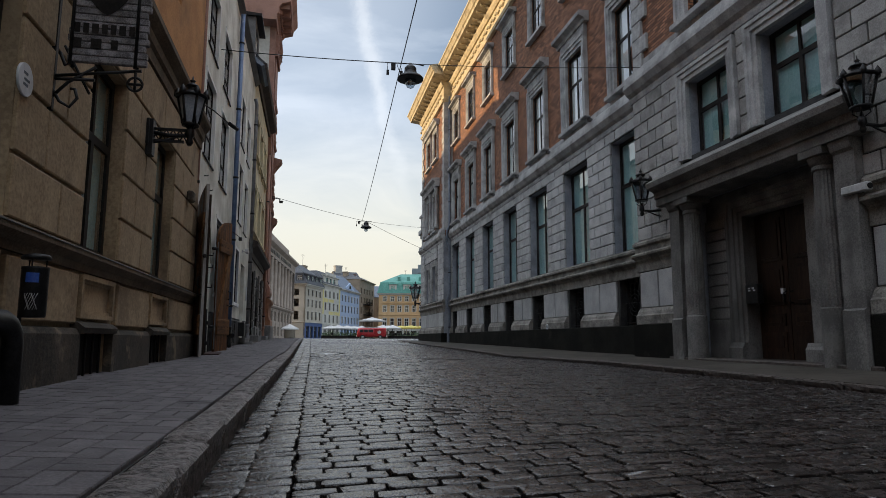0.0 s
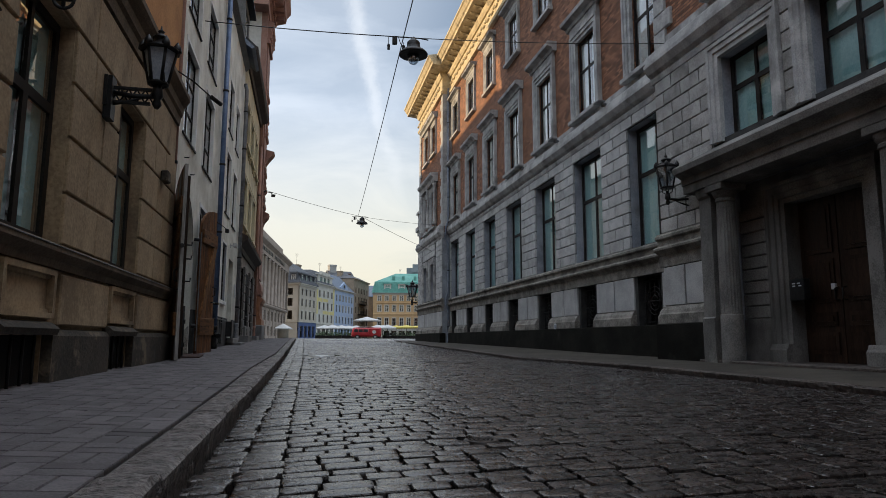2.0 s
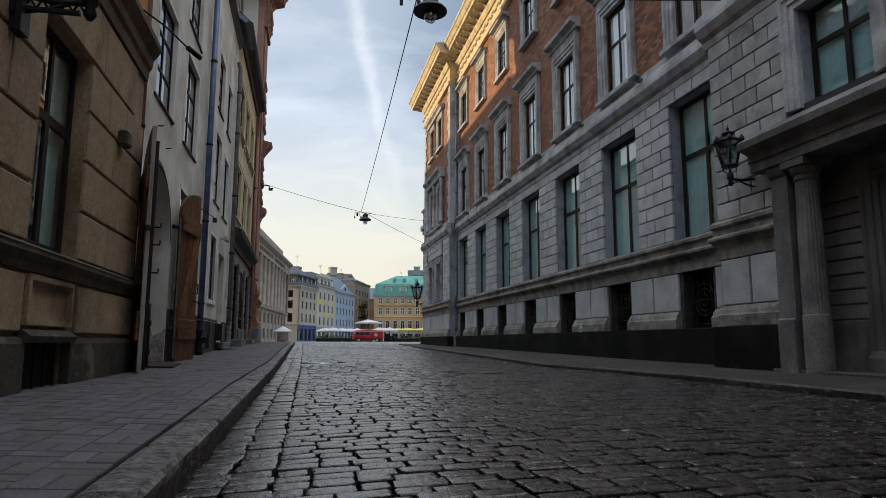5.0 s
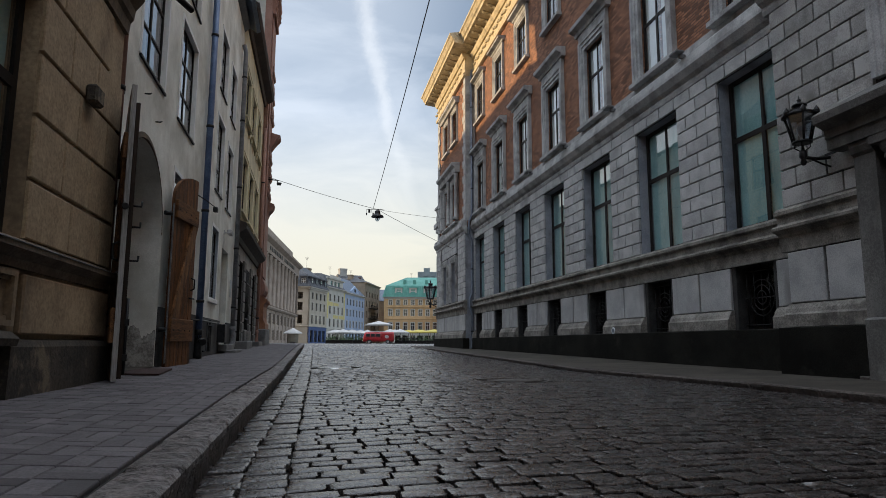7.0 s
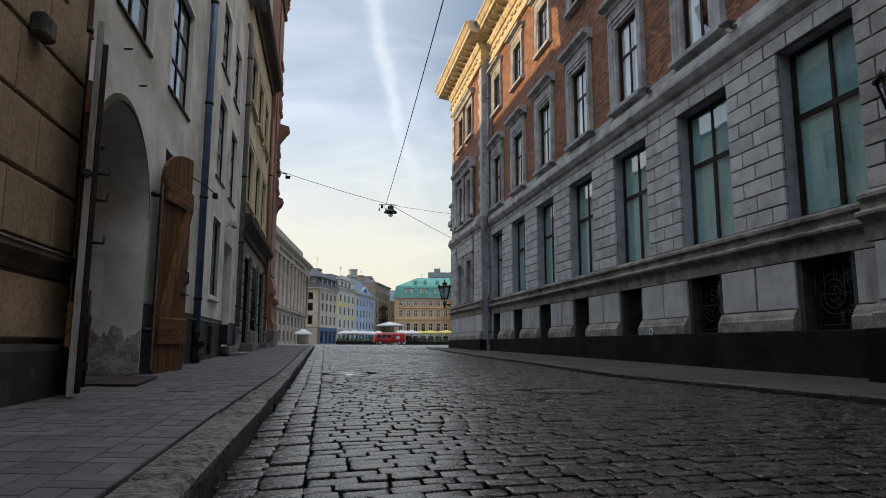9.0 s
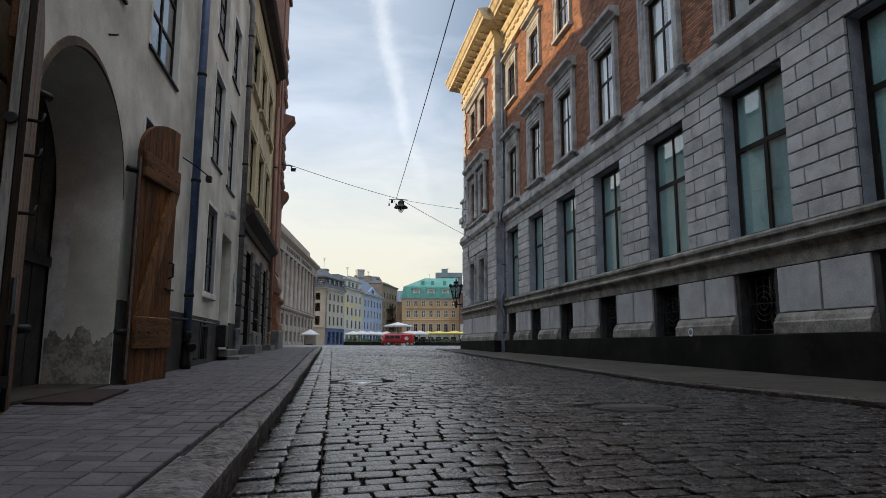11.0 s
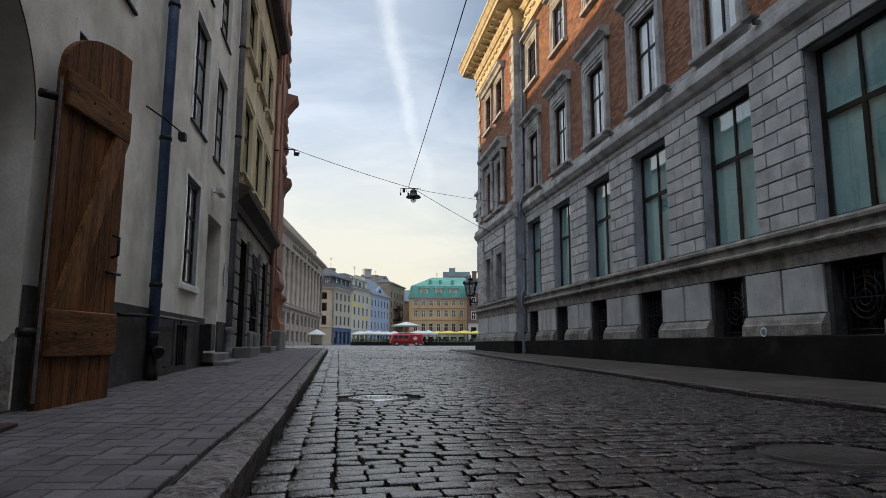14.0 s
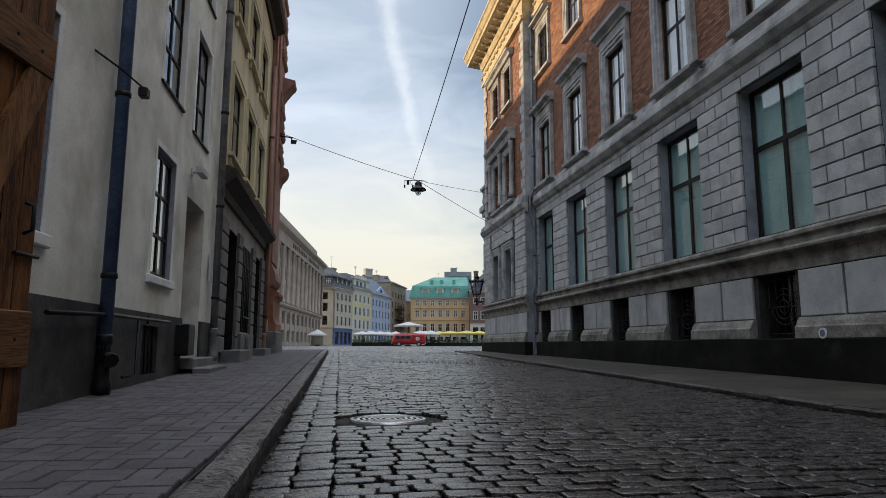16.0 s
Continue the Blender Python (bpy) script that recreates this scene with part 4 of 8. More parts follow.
def casing(name, y0, y1, z0, z1, w, wide, deep, mat, top=0.0, sill=True):
    """Stepped stone surround of an opening; top adds a frieze and a small cornice."""
    bm = bmesh.new()
    surround(bm, -y1, -y0, z0, z1, w, [(0.0, -0.02), (0.0, deep * 0.55), (wide * 0.33, deep * 0.55), (wide * 0.36, deep * 0.8), (wide * 0.70, deep * 0.8), (wide * 0.74, deep), (wide, deep), (wide, -0.02)])
    ob = part(name, bm, mat, big)
    if sill:
        bm = bmesh.new()
        box(bm, -y1 - wide - 0.05, -y0 + wide + 0.05, w - 0.05, w + deep + 0.08, z0 - 0.12, z0 - 0.004)
        part("window_sill", bm, mat, big, bevel=0.012)
    if top:
        bm = bmesh.new()
        e = wide
        box(bm, -y1 - e, -y0 + e, w - 0.02, w + deep * 0.8, z1 + wide + 0.004, z1 + wide + top * 0.45)
        mould(bm, -y1 - e - 0.16, -y0 + e + 0.16, [(w - 0.02, z1 + wide + top * 0.45), (w + deep * 1.1, z1 + wide + top * 0.45), (w + deep * 1.3, z1 + wide + top * 0.62), (w + deep + 0.20, z1 + wide + top * 0.74), (w + deep + 0.22, z1 + wide + top * 0.92), (w + deep + 0.18, z1 + wide + top), (w - 0.02, z1 + wide + top * 1.02)])
        part("window_hood", bm, mat, big)
    return ob


for b in BAYS:
    c = b + GW / 2
    window(big, -b - GW, -b, GH0, GH1, -0.27, "cross", "frame", 0.085, "blind")
    window(big, -c - CELLAR - 0.50, -c - CELLAR + 0.50, 0.88, 2.03, -0.34, "plain", "frame", 0.05, "dark", "cellar_window")
    casing("window_casing", c - 0.62, c + 0.62, 6.95, 9.25, -0.06, 0.30, 0.13, "trim", 0.55)
    window(big, -c - 0.62, -c + 0.62, 6.95, 9.25, -0.17, "cross", "frame", 0.07, "curtain")
    casing("window_casing", c - 0.55, c + 0.55, 11.45, 13.15, -0.06, 0.24, 0.10, "trim", 0.34)
    window(big, -c - 0.55, -c + 0.55, 11.45, 13.15, -0.15, "cross", "frame", 0.06, "dark")
for c in (10.46, 8.36):
    window(big, -c - 0.65, -c + 0.65, 4.12, 5.62, 0.20, "cross", "frame", 0.075, "blind")
    casing("window_casing", c - 0.65, c + 0.65, 4.06, 5.62, 0.45, 0.26, 0.12, "trim", 0.0, False)
    casing("window_casing", c - 0.62, c + 0.62, 6.95, 9.25, 0.39, 0.30, 0.13, "trim", 0.55)
    window(big, -c - 0.62, -c + 0.62, 6.95, 9.25, 0.20, "cross", "frame", 0.07, "curtain")
    casing("window_casing", c - 0.55, c + 0.55, 11.45, 13.15, 0.39, 0.24, 0.10, "trim", 0.34)
    window(big, -c - 0.55, -c + 0.55, 11.45, 13.15, 0.20, "cross", "frame", 0.06, "dark")
for a, b in ((37.25, 38.35), (39.45, 40.55)):
    casing("window_casing", a, b, 2.75, 4.85, 0.45, 0.30, 0.12, "trim", 0.0, False)
    window(big, -b, -a, 2.75, 4.85, 0.20, "tall", "frame", 0.06, "dark")
    casing("window_casing", a, b, 11.35, 13.1, 0.39, 0.22, 0.10, "trim", 0.0)
    window(big, -b, -a, 11.35, 13.1, 0.20, "cross", "frame", 0.06, "dark")
for a, b in ((37.15, 38.35), (39.25, 40.45)):
    casing("window_casing", a, b, 6.95, 9.15, 0.39, 0.22, 0.12, "trim", 0.0)
    window(big, -b, -a, 6.95, 9.15, 0.20, "cross", "frame", 0.06, "dark")
bm = bmesh.new()
mould(bm, -40.95, -36.65, [(0.37, 9.5), (0.62, 9.5), (0.66, 9.75), (0.82, 9.85), (0.84, 9.98), (0.37, 10.02)])
part("window_hood", bm, "trim", big)
bm = bmesh.new()
mould(bm, -41.0, -36.8, [(0.37, 13.36), (0.58, 13.36), (0.62, 13.5), (0.74, 13.56), (0.74, 13.66), (0.37, 13.7)])
part("window_hood", bm, "trim", big)
for yc in (36.85, 38.8, 40.75):
    bm = bmesh.new()
    lathe(bm, [(0.13, 0), (0.13, 0.15), (0.10, 0.2), (0.10, 0.9), (0.085, 2.2), (0.12, 2.3), (0.13, 2.42)], 12, (-yc, -0.55, 7.0))
    part("window_column", bm, "trim", big)


# apron band below the second floor windows
for a, b, w in ((R1, S0, -0.06), (R0, R1, 0.39), (S0, S1, 0.39)):
    bm = bmesh.new()
    box(bm, -b, -a, w - 0.02, w + 0.045, 6.60, 6.86)
    part("apron_band", bm, "trim", big)


# quoins of the projecting bays
for a, s in ((R1, -1), (R0, 1), (S0, 1), (S1, -1)):
    for i in range(19):
        n = 0.62 if i % 2 else 0.40
        z = 6.66 + i * 0.39
        y0, y1 = (a - n, a) if s < 0 else (a, a + n)
        piece("quoin", block_mesh(n, 0.37, 0.07, 0.014, "trim"), big, (-y1, -0.39, z))
for a in (R1, S0):
    y0, y1 = (a, a + 0.012) if a == R1 else (a - 0.012, a)
    bm = bmesh.new()
    box(bm, -y1, -y0, -0.06, 0.44, 6.62, 14.1)
    part("corner_strip", bm, "trim", big)
# frieze, cornice and its brackets
for a, b, w in ((R1, S0, 0.0), (R0, R1, 0.45), (S0, S1, 0.45), (NEAR, R0, 0.0)):
    bm = bmesh.new()
    box(bm, -b, -a, w - 0.7, w + 0.02, 14.1, 15.3)
    mould(bm, -b - (0.1 if w else 0), -a + (0.1 if w else 0), [(w, 14.08), (w + 0.10, 14.08), (w + 0.13, 14.2), (w + 0.06, 14.24), (w, 14.24)])
    mould(bm, -b - (0.1 if w else 0), -a + (0.1 if w else 0), [(w, 15.02), (w + 0.09, 15.02), (w + 0.16, 15.14), (w + 0.2, 15.28), (w, 15.28)])
    part("frieze", bm, "cornice", big, "cream stone frieze with swags")
for a, b, w in ((R1, S0, 0.0), (R0, R1, 0.45), (S0, S1, 0.45), (NEAR, R0, 0.0)):
    bm = bmesh.new()
    e = 0.75 if w else 0
    mould(bm, -b - e, -a + e, [(w - 0.6, 15.3), (w + 0.72, 15.48), (w + 0.74, 15.62), (w + 0.80, 15.66), (w + 0.90, 15.84), (w + 0.96, 15.88), (w + 0.96, 15.96), (w - 0.6, 16.25)])
    part("cornice", bm, "cornice", big, "cream projecting cornice in low sunlight")
cb = bmesh.new()
mould(cb, 0, 0.20, [(0, 0), (0.14, 0), (0.22, 0.06), (0.34, 0.12), (0.44, 0.12), (0.56, 0.16), (0.56, 0.24), (0, 0.16)])
cb = mesh_of(cb, "cornice_bracket", "cornice")
sw = bmesh.new()
for k in range(5):
    lathe(sw, [(0.001, -0.05), (0.05, -0.03), (0.06, 0.0), (0.05, 0.03), (0.001, 0.05)], 8, (0.12 * (k - 2), 0, -0.11 * (1 - ((k - 2) / 2) ** 2)))
sw = mesh_of(sw, "swag", "cornice")
y = 5.9
while y < S1:
    w = 0.45 if (y < R1 or y > S0) else 0.0
    piece("cornice_bracket", cb, big, (-y - 0.2, -w - 0.02, 15.26))
    if y > 20:
        piece("swag", sw, big, (-y - 0.42, -w - 0.05, 14.70))
    y += 0.66
bm = bmesh.new()
mould(bm, -S1 - 0.1, -NEAR, [(0.2, 16.2), (-7.5, 18.6), (-15.6, 16.2), (-15.6, 14.3), (-0.2, 14.3)])
part("roof", bm, "slate", big)
# balcony round the far corner
bm = bmesh.new()
box(bm, -S1 - 1.0, -S1 + 0.05, -2.6, 0.52, 7.55, 7.85)
box(bm, -S1 - 0.85, -S1 + 0.05, -2.45, 0.42, 7.3, 7.55)
box(bm, -S1 - 0.5, -S1 + 0.05, -2.2, 0.30, 6.62, 7.3)
box(bm, -S1 - 0.95, -S1 + 0.05, -2.55, 0.48, 8.72, 8.88)
box(bm, -S1 - 0.55, -S1 - 0.2, -2.4, 0.42, 4.5, 5.9)
balc = part("balcony", bm, "trim", big, "stone balcony", bevel=0.02)
for i in range(8):
    bm = bmesh.new()
    lathe(bm, [(0.08, 0), (0.08, 0.06), (0.05, 0.1), (0.09, 0.3), (0.045, 0.6), (0.08, 0.8), (0.08, 0.87)], 10, (-S1 - 0.78 + (0.28 * i if i < 3 else 0), -0.32 + (0 if i < 3 else 0.4 * (i - 2)), 7.85))
    part("baluster", bm, "trim", balc)


# portal
PC = 9.46
for s in (-1, 1):
    yc = PC + s * 1.67
    bm = bmesh.new()
    seg, fl = 40, []
    for z, r in ((0.15, 0.19), (0.98, 0.186), (1.0, 0.174), (2.1, 0.168), (2.94, 0.148), (2.96, 0.165), (3.0, 0.165), (3.02, 0.152), (3.06, 0.19), (3.12, 0.215), (3.14, 0.215)):
        ring = []
        for k in range(seg):
            rr = r - (0.014 if (k % 2 and 0.99 < z < 2.95) else 0.0)
            ring.append(bm.verts.new((-yc + rr * math.cos(2 * math.pi * k / seg), -0.50 + rr * math.sin(2 * math.pi * k / seg), z)))
        fl.append(ring)
    for a, b in zip(fl, fl[1:]):
        for k in range(seg):
            bm.faces.new((a[k], a[(k + 1) % seg], b[(k + 1) % seg], b[k]))
    bm.faces.new(fl[-1])
    part("portal_column", bm, "portal", big, "fluted grey stone column")
    bm = bmesh.new()
    box(bm, -yc - 0.23, -yc + 0.23, 0.24, 0.74, 3.142, 3.258)
    part("abacus", bm, "portal", big, bevel=0.01)
    ya, yb = (PC + 1.90, PC + 2.24) if s > 0 else (PC - 2.33, PC - 1.97)
    bm = bmesh.new()
    mould(bm, -yb, -ya, [(0.2, -0.1), (0.68, -0.1), (0.68, 0.93), (0.64, 0.96), (0.63, 3.08), (0.67, 3.12), (0.70, 3.20), (0.70, 3.258), (0.2, 3.258)])
    part("portal_pier", bm, "portal", big)
bm = bmesh.new()
mould(bm, -PC - 2.55, -PC + 2.55, [(0.2, 3.262), (0.74, 3.262), (0.74, 3.41), (0.77, 3.42), (0.77, 3.54), (0.84, 3.575), (0.94, 3.62), (0.96, 3.72), (0.92, 3.76), (0.46, 4.02), (0.2, 4.02)])
part("entablature", bm, "portal", big, "dark weathered stone entablature")
# recess behind the columns: coursed side strips, door surround, double door
for a, b in ((10.57, 11.36), (7.50, 8.34)):
    for i in range(9):
        piece("stone_block", block_mesh(b - a - 0.012, 0.194, 0.06, 0.012, "portal"), big, (-b + 0.006, -0.02, 0.93 + i * 0.214))
    bm = bmesh.new()
    box(bm, -b, -a, 0.0, 0.09, -0.1, 0.915)
    part("base_block", bm, "portal", big, bevel=0.01)
bm = bmesh.new()
facade(bm, -11.37, -7.49, -0.1, 3.30, [(-10.21, -8.69, -0.05, 2.76)], 0.4, 0.02)
part("portal_recess", bm, "portal", big)
bm = bmesh.new()
surround(bm, -10.21, -8.69, 0.50, 2.76, 0.02, [(0.0, -0.02), (0.0, 0.08), (0.07, 0.09), (0.08, 0.12), (0.16, 0.125), (0.17, 0.15), (0.26, 0.16), (0.28, 0.19), (0.335, 0.19), (0.345, 0.16), (0.345, -0.02)])
part("door_surround", bm, "portal", big, "moulded stone door surround")
for u in (-10.57, -8.71):
    bm = bmesh.new()
    mould(bm, u, u + 0.38, [(-0.02, 0.1), (0.25, 0.1), (0.25, 0.40), (0.22, 0.44), (0.20, 0.497), (-0.02, 0.497)])
    part("door_plinth", bm, "portal", big)
bm = bmesh.new()
box(bm, -11.9, -6.96, -0.6, 0.66, -0.1, 0.215)
part("door_step", bm, "darkkerb", big, bevel=0.015)


def door_leaf(u0, u1, w, z0, z1, name="door_leaf"):
    bm = bmesh.new()
    box(bm, u0, u1, w - 0.05, w, z0, z1)
    h = z1 - z0
    a, b = u0 + 0.1, u1 - 0.1
    for c, d in ((0.05, 0.18), (0.22, 0.30), (0.36, 0.62), (0.66, 0.95)):
        box(bm, a, b, w, w + 0.022, z0 + h * c, z0 + h * d)
        box(bm, a + 0.06, b - 0.06, w + 0.022, w + 0.036, z0 + h * c + 0.06, z0 + h * d - 0.06)
    ob = part(name, bm, "darkwood", big, "dark brown panelled wooden door leaf")
    return ob


l1 = door_leaf(-10.21, -9.46, -0.16, 0.22, 2.76)
l2 = door_leaf(-9.44, -8.69, -0.16, 0.22, 2.76)
for leaf, u in ((l1, -9.50), (l2, -9.36)):
    bm = bmesh.new()
    tube(bm, [(u, 0.15, 1.15), (u, 0.08, 1.17), (u, 0.08, 1.33), (u, 0.15, 1.35)], 0.012)
    part("door_handle", bm, "iron", leaf, "dark metal door handle")
bm = bmesh.new()
box(bm, -9.61, -9.54, -0.16, -0.118, 1.32, 1.41)
part("notice", bm, "plate", l1, "small white notice")
# cellar grilles
gr = bmesh.new()
for k in range(5):
    tube(gr, [(-0.40 + 0.2 * k, 0, 0), (-0.40 + 0.2 * k, 0, 1.2)], 0.011, 6)
for zc in (0.12, 0.6, 1.08):
    tube(gr, [(-0.47, 0, zc), (0.47, 0, zc)], 0.011, 6)
for r in (0.12, 0.22, 0.32):
    tube(gr, [(r * math.cos(a * math.pi / 12), -0.012, 0.6 + r * math.sin(a * math.pi / 12)) for a in range(25)], 0.009, 6)
gr = mesh_of(gr, "cellar_grille", "iron")
for b in BAYS:
    piece("cellar_grille", gr, big, (-(b + GW / 2 + CELLAR), 0.14, 0.84))


# ---- lanterns ----
def lantern(name, m, arm, label, crown=True, fat=1.04, cap=0.72, z0=0.20, z1=0.57, glass="lampglass"):
    """A six-sided street lantern on a wall bracket; the wall plate is at the origin, the lantern out along local -y."""
    th = thing(name, m, label, "lantern", "wall lanterns of the street")
    bm = bmesh.new()
    box(bm, -0.09, 0.09, 0, 0.03, -0.16, 0.14)
    tube(bm, [(0, -0.03, 0), (0, -arm * 0.5, -0.03), (0, -arm, -0.02)], 0.024)
    tube(bm, [(0, -0.03, -0.13), (0, -arm * 0.35, -0.10), (0, -arm * 0.7, -0.04)], 0.014)
    lathe(bm, [(0.02, -0.14), (0.045, -0.10), (0.03, -0.05), (0.055, -0.02), (0.05, 0.05), (0.025, 0.09), (0.02, 0.13)], 12, (0, -arm, 0))
    for k in range(4):
        a = math.pi / 4 + k * math.pi / 2
        tube(bm, [(0.02 * math.cos(a), -arm + 0.02 * math.sin(a), 0.06), (0.10 * math.cos(a), -arm + 0.10 * math.sin(a), 0.12), (0.085 * math.cos(a), -arm + 0.085 * math.sin(a), 0.21)], 0.009, 6)
    part("bracket", bm, "iron", th, "black iron wall bracket")
    seg = 6
    lo, hi = 0.115 * fat, 0.205 * fat
    bm, gl = bmesh.new(), bmesh.new()
    for k in range(seg):
        a, b = 2 * math.pi * (k + 0.5) / seg, 2 * math.pi * (k + 1.5) / seg
        cage = bmesh.new()
        tube(cage, [(lo * math.cos(a), -arm + lo * math.sin(a), z0), (hi * math.cos(a), -arm + hi * math.sin(a), z1)], 0.015, 6)
        part("cage_bar", cage, "iron", th)
        q = [(lo * 0.96 * math.cos(a), -arm + lo * 0.96 * math.sin(a), z0), (lo * 0.96 * math.cos(b), -arm + lo * 0.96 * math.sin(b), z0), (hi * 0.96 * math.cos(b), -arm + hi * 0.96 * math.sin(b), z1), (hi * 0.96 * math.cos(a), -arm + hi * 0.96 * math.sin(a), z1)]
        gl.faces.new([gl.verts.new(c) for c in q])
        if crown:
            tip = bmesh.new()
            lathe(tip, [(0.001, -0.02), (0.045, 0.0), (0.04, 0.05), (0.015, 0.09), (0.001, 0.11)], 6, (hi * 1.02 * math.cos(a), -arm + hi * 1.02 * math.sin(a), z1 + 0.01))
            part("corner_tip", tip, "iron", th)
    foot = bmesh.new()
    lathe(foot, [(lo * 0.9, z0 - 0.025), (lo * 1.13, z0 - 0.02), (lo * 1.13, z0 + 0.005), (lo * 0.9, z0 + 0.01)], seg * 2, (0, -arm, 0))
    cap_prof = [(hi + 0.03, 0), (hi + 0.035, 0.03), (hi * 0.75, 0.09), (hi * 0.5, 0.13), (hi * 0.36, 0.15), (hi * 0.36, 0.21), (hi * 0.5, 0.22), (hi * 0.44, 0.25), (0.03, 0.29), (0.022, 0.32), (0.035, 0.34), (0.012, 0.37), (0.004, 0.44)]
    lathe(bm, [(r, z1 + z * cap) for r, z in cap_prof], 12, (0, -arm, 0))
    part("cage_foot", foot, "iron", th)
    part("lantern_cap", bm, "iron", th, "black iron lantern cap")
    part("lantern_glass", gl, glass, th, "lantern panes")
    bm = bmesh.new()
    lathe(bm, [(0.02, 0.0), (0.03, 0.04), (0.03, 0.08), (0.055, 0.13), (0.06, 0.20), (0.04, 0.27), (0.002, 0.29)], 12, (0, -arm, z0))
    part("bulb", bm, "camwhite", th, "unlit pale bulb")
    return th


RIGHT = "black iron lantern on the stone wall beside the portal, unlit"
lantern("wall_lantern", pose(7.23, 12.24, 3.25, 0, 0, -90), 0.46, RIGHT)
lantern("wall_lantern", pose(7.23, 6.66, 3.27, 0, 0, -90), 0.46, RIGHT)
lantern("wall_lantern", pose(7.35, 42.46, 2.95, 0, 0, -140) @ Matrix.Scale(1.65, 4), 0.40, "black iron lantern on the corner of the stone building, unlit")


# ---- house with ochre stucco ----
XA, A1 = -1.92, 11.32
house_a = thing("ochre_house", pose(XA, 0, 0, 0, 0, 90), "dirty ochre-brown stucco house with grooved ground floor and orange upper floor", "house")
AC = [8.87, 6.42, 3.97, 1.52, -0.93, -3.38]
aw = [(c - 0.54, c + 0.54, 1.31, 3.15) for c in AC]
ab = [(c - 0.09 - 0.45, c - 0.09 + 0.45, 0.22, 0.59) for c in AC]
au = [(c - 0.5, c + 0.5, 5.3, 7.0) for c in AC]
bm = bmesh.new()
facade(bm, -7.5, A1, -0.3, 4.3, aw + ab, 0.55, 0.0)
part("ground_floor_wall", bm, "stucco", house_a, "ochre-brown stucco wall")
bm = bmesh.new()
facade(bm, -7.5, A1, 4.3, 11.2, au, 0.55, -0.02)
part("upper_wall", bm, "orange", house_a, "orange stucco upper wall")
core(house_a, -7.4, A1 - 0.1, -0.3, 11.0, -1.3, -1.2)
bm = bmesh.new()
box(bm, A1 - 0.45, A1, -10, -0.55, -0.3, 11.2)
box(bm, -7.5, -7.05, -10, -0.55, -0.3, 11.2)
box(bm, -7.5, A1, -10.4, -10, -0.3, 11.2)
part("end_wall", bm, "stucco", house_a)
bm = bmesh.new()
mould(bm, -7.5, A1, [(0.35, 11.2), (-5, 15.4), (-10.4, 11.2), (-10.4, 10.9), (0.35, 10.9)])
part("roof", bm, "slate", house_a)
# grooved blocks between the windows
edges = [c for q in sorted(AC) for c in (q - 0.54, q + 0.54)]
piers = list(zip([-7.5] + edges[1::2], edges[0::2] + [A1]))
ZA = [1.31, 1.745, 2.21, 2.675, 3.15]
for i, (a, b) in enumerate(piers):
    for r in range(4):
        n = b - a
        cuts = [a, b] if n < 1.0 else ([a, a + n * (0.38 if r % 2 else 0.62), b] if n < 1.9 else [a, a + n * (0.3 if r % 2 else 0.42), a + n * (0.62 if r % 2 else 0.8), b])
        for c, d in zip(cuts, cuts[1:]):
            piece("stucco_block", block_mesh(d - c - 0.016, ZA[r + 1] - ZA[r] - 0.03, 0.028, 0.010, "stucco"), house_a, (c + 0.008, 0, ZA[r] + 0.015))
cuts = [-7.5 + 1.15 * i for i in range(17)]
for a, b in zip(cuts, cuts[1:] ):
    piece("stucco_block", block_mesh(min(b, A1) - a - 0.016, 0.54, 0.028, 0.010, "stucco"), house_a, (a + 0.008, 0, 3.165))
bm = bmesh.new()
mould(bm, -7.5, A1, [(-0.02, 3.74), (0.04, 3.74), (0.05, 3.86), (0.08, 3.90), (0.09, 4.0), (0.14, 4.07), (0.17, 4.12), (0.17, 4.19), (0.13, 4.23), (-0.02, 4.32)])
part("cornice", bm, "browntrim", house_a, "dark moulded storey cornice")
bm = bmesh.new()
mould(bm, -7.5, A1 - 0.01, [(-0.02, 1.11), (0.035, 1.11), (0.045, 1.17), (0.085, 1.205), (0.105, 1.225), (0.105, 1.262), (0.03, 1.308), (-0.02, 1.308)])
part("ledge", bm, "browntrim", house_a, "sooty moulded sill ledge")
# thin pale strip that paints the bright highlight along the ledge edge
bm = bmesh.new()
box(bm, -7.5, A1 - 0.02, 0.09, 0.112, 1.264, 1.272)
part("flashing", bm, "greypipe", house_a, "thin pale strip as the highlight on the ledge edge")
# panels below the ledge and rough plinth
for i, (a, b) in enumerate(piers):
    if b - a > 0.4:
        bm = bmesh.new()
        box(bm, a + 0.03, b - 0.03, -0.02, 0.045, 0.67, 1.08)
        part("wall_panel", bm, "stucco", house_a, bevel=0.012)
for c in AC:
    bm = bmesh.new()
    for (u0, u1, z0, z1, w) in ((c - 0.49, c + 0.45, 1.05, 1.09, 0.05), (c - 0.49, c + 0.45, 0.72, 0.76, 0.05), (c - 0.49, c - 0.44, 0.76, 1.05, 0.05), (c + 0.40, c + 0.45, 0.76, 1.05, 0.05), (c - 0.43, c + 0.39, 1.02, 1.048, 0.025), (c - 0.43, c + 0.39, 0.762, 0.79, 0.025)):
        box(bm, u0, u1, -0.01, w, z0, z1)
    part("panel_frame", bm, "stucco", house_a)
    bm = bmesh.new()
    mould(bm, c - 0.57, c + 0.40, [(-0.02, 0.592), (0.10, 0.592), (0.115, 0.64), (0.06, 0.685), (-0.02, 0.70)])
    part("lintel_block", bm, "stuccodark", house_a, "sooty lintel over the cellar light")
edges = [c for q in sorted(AC) for c in (q - 0.09 - 0.46, q - 0.09 + 0.46)]
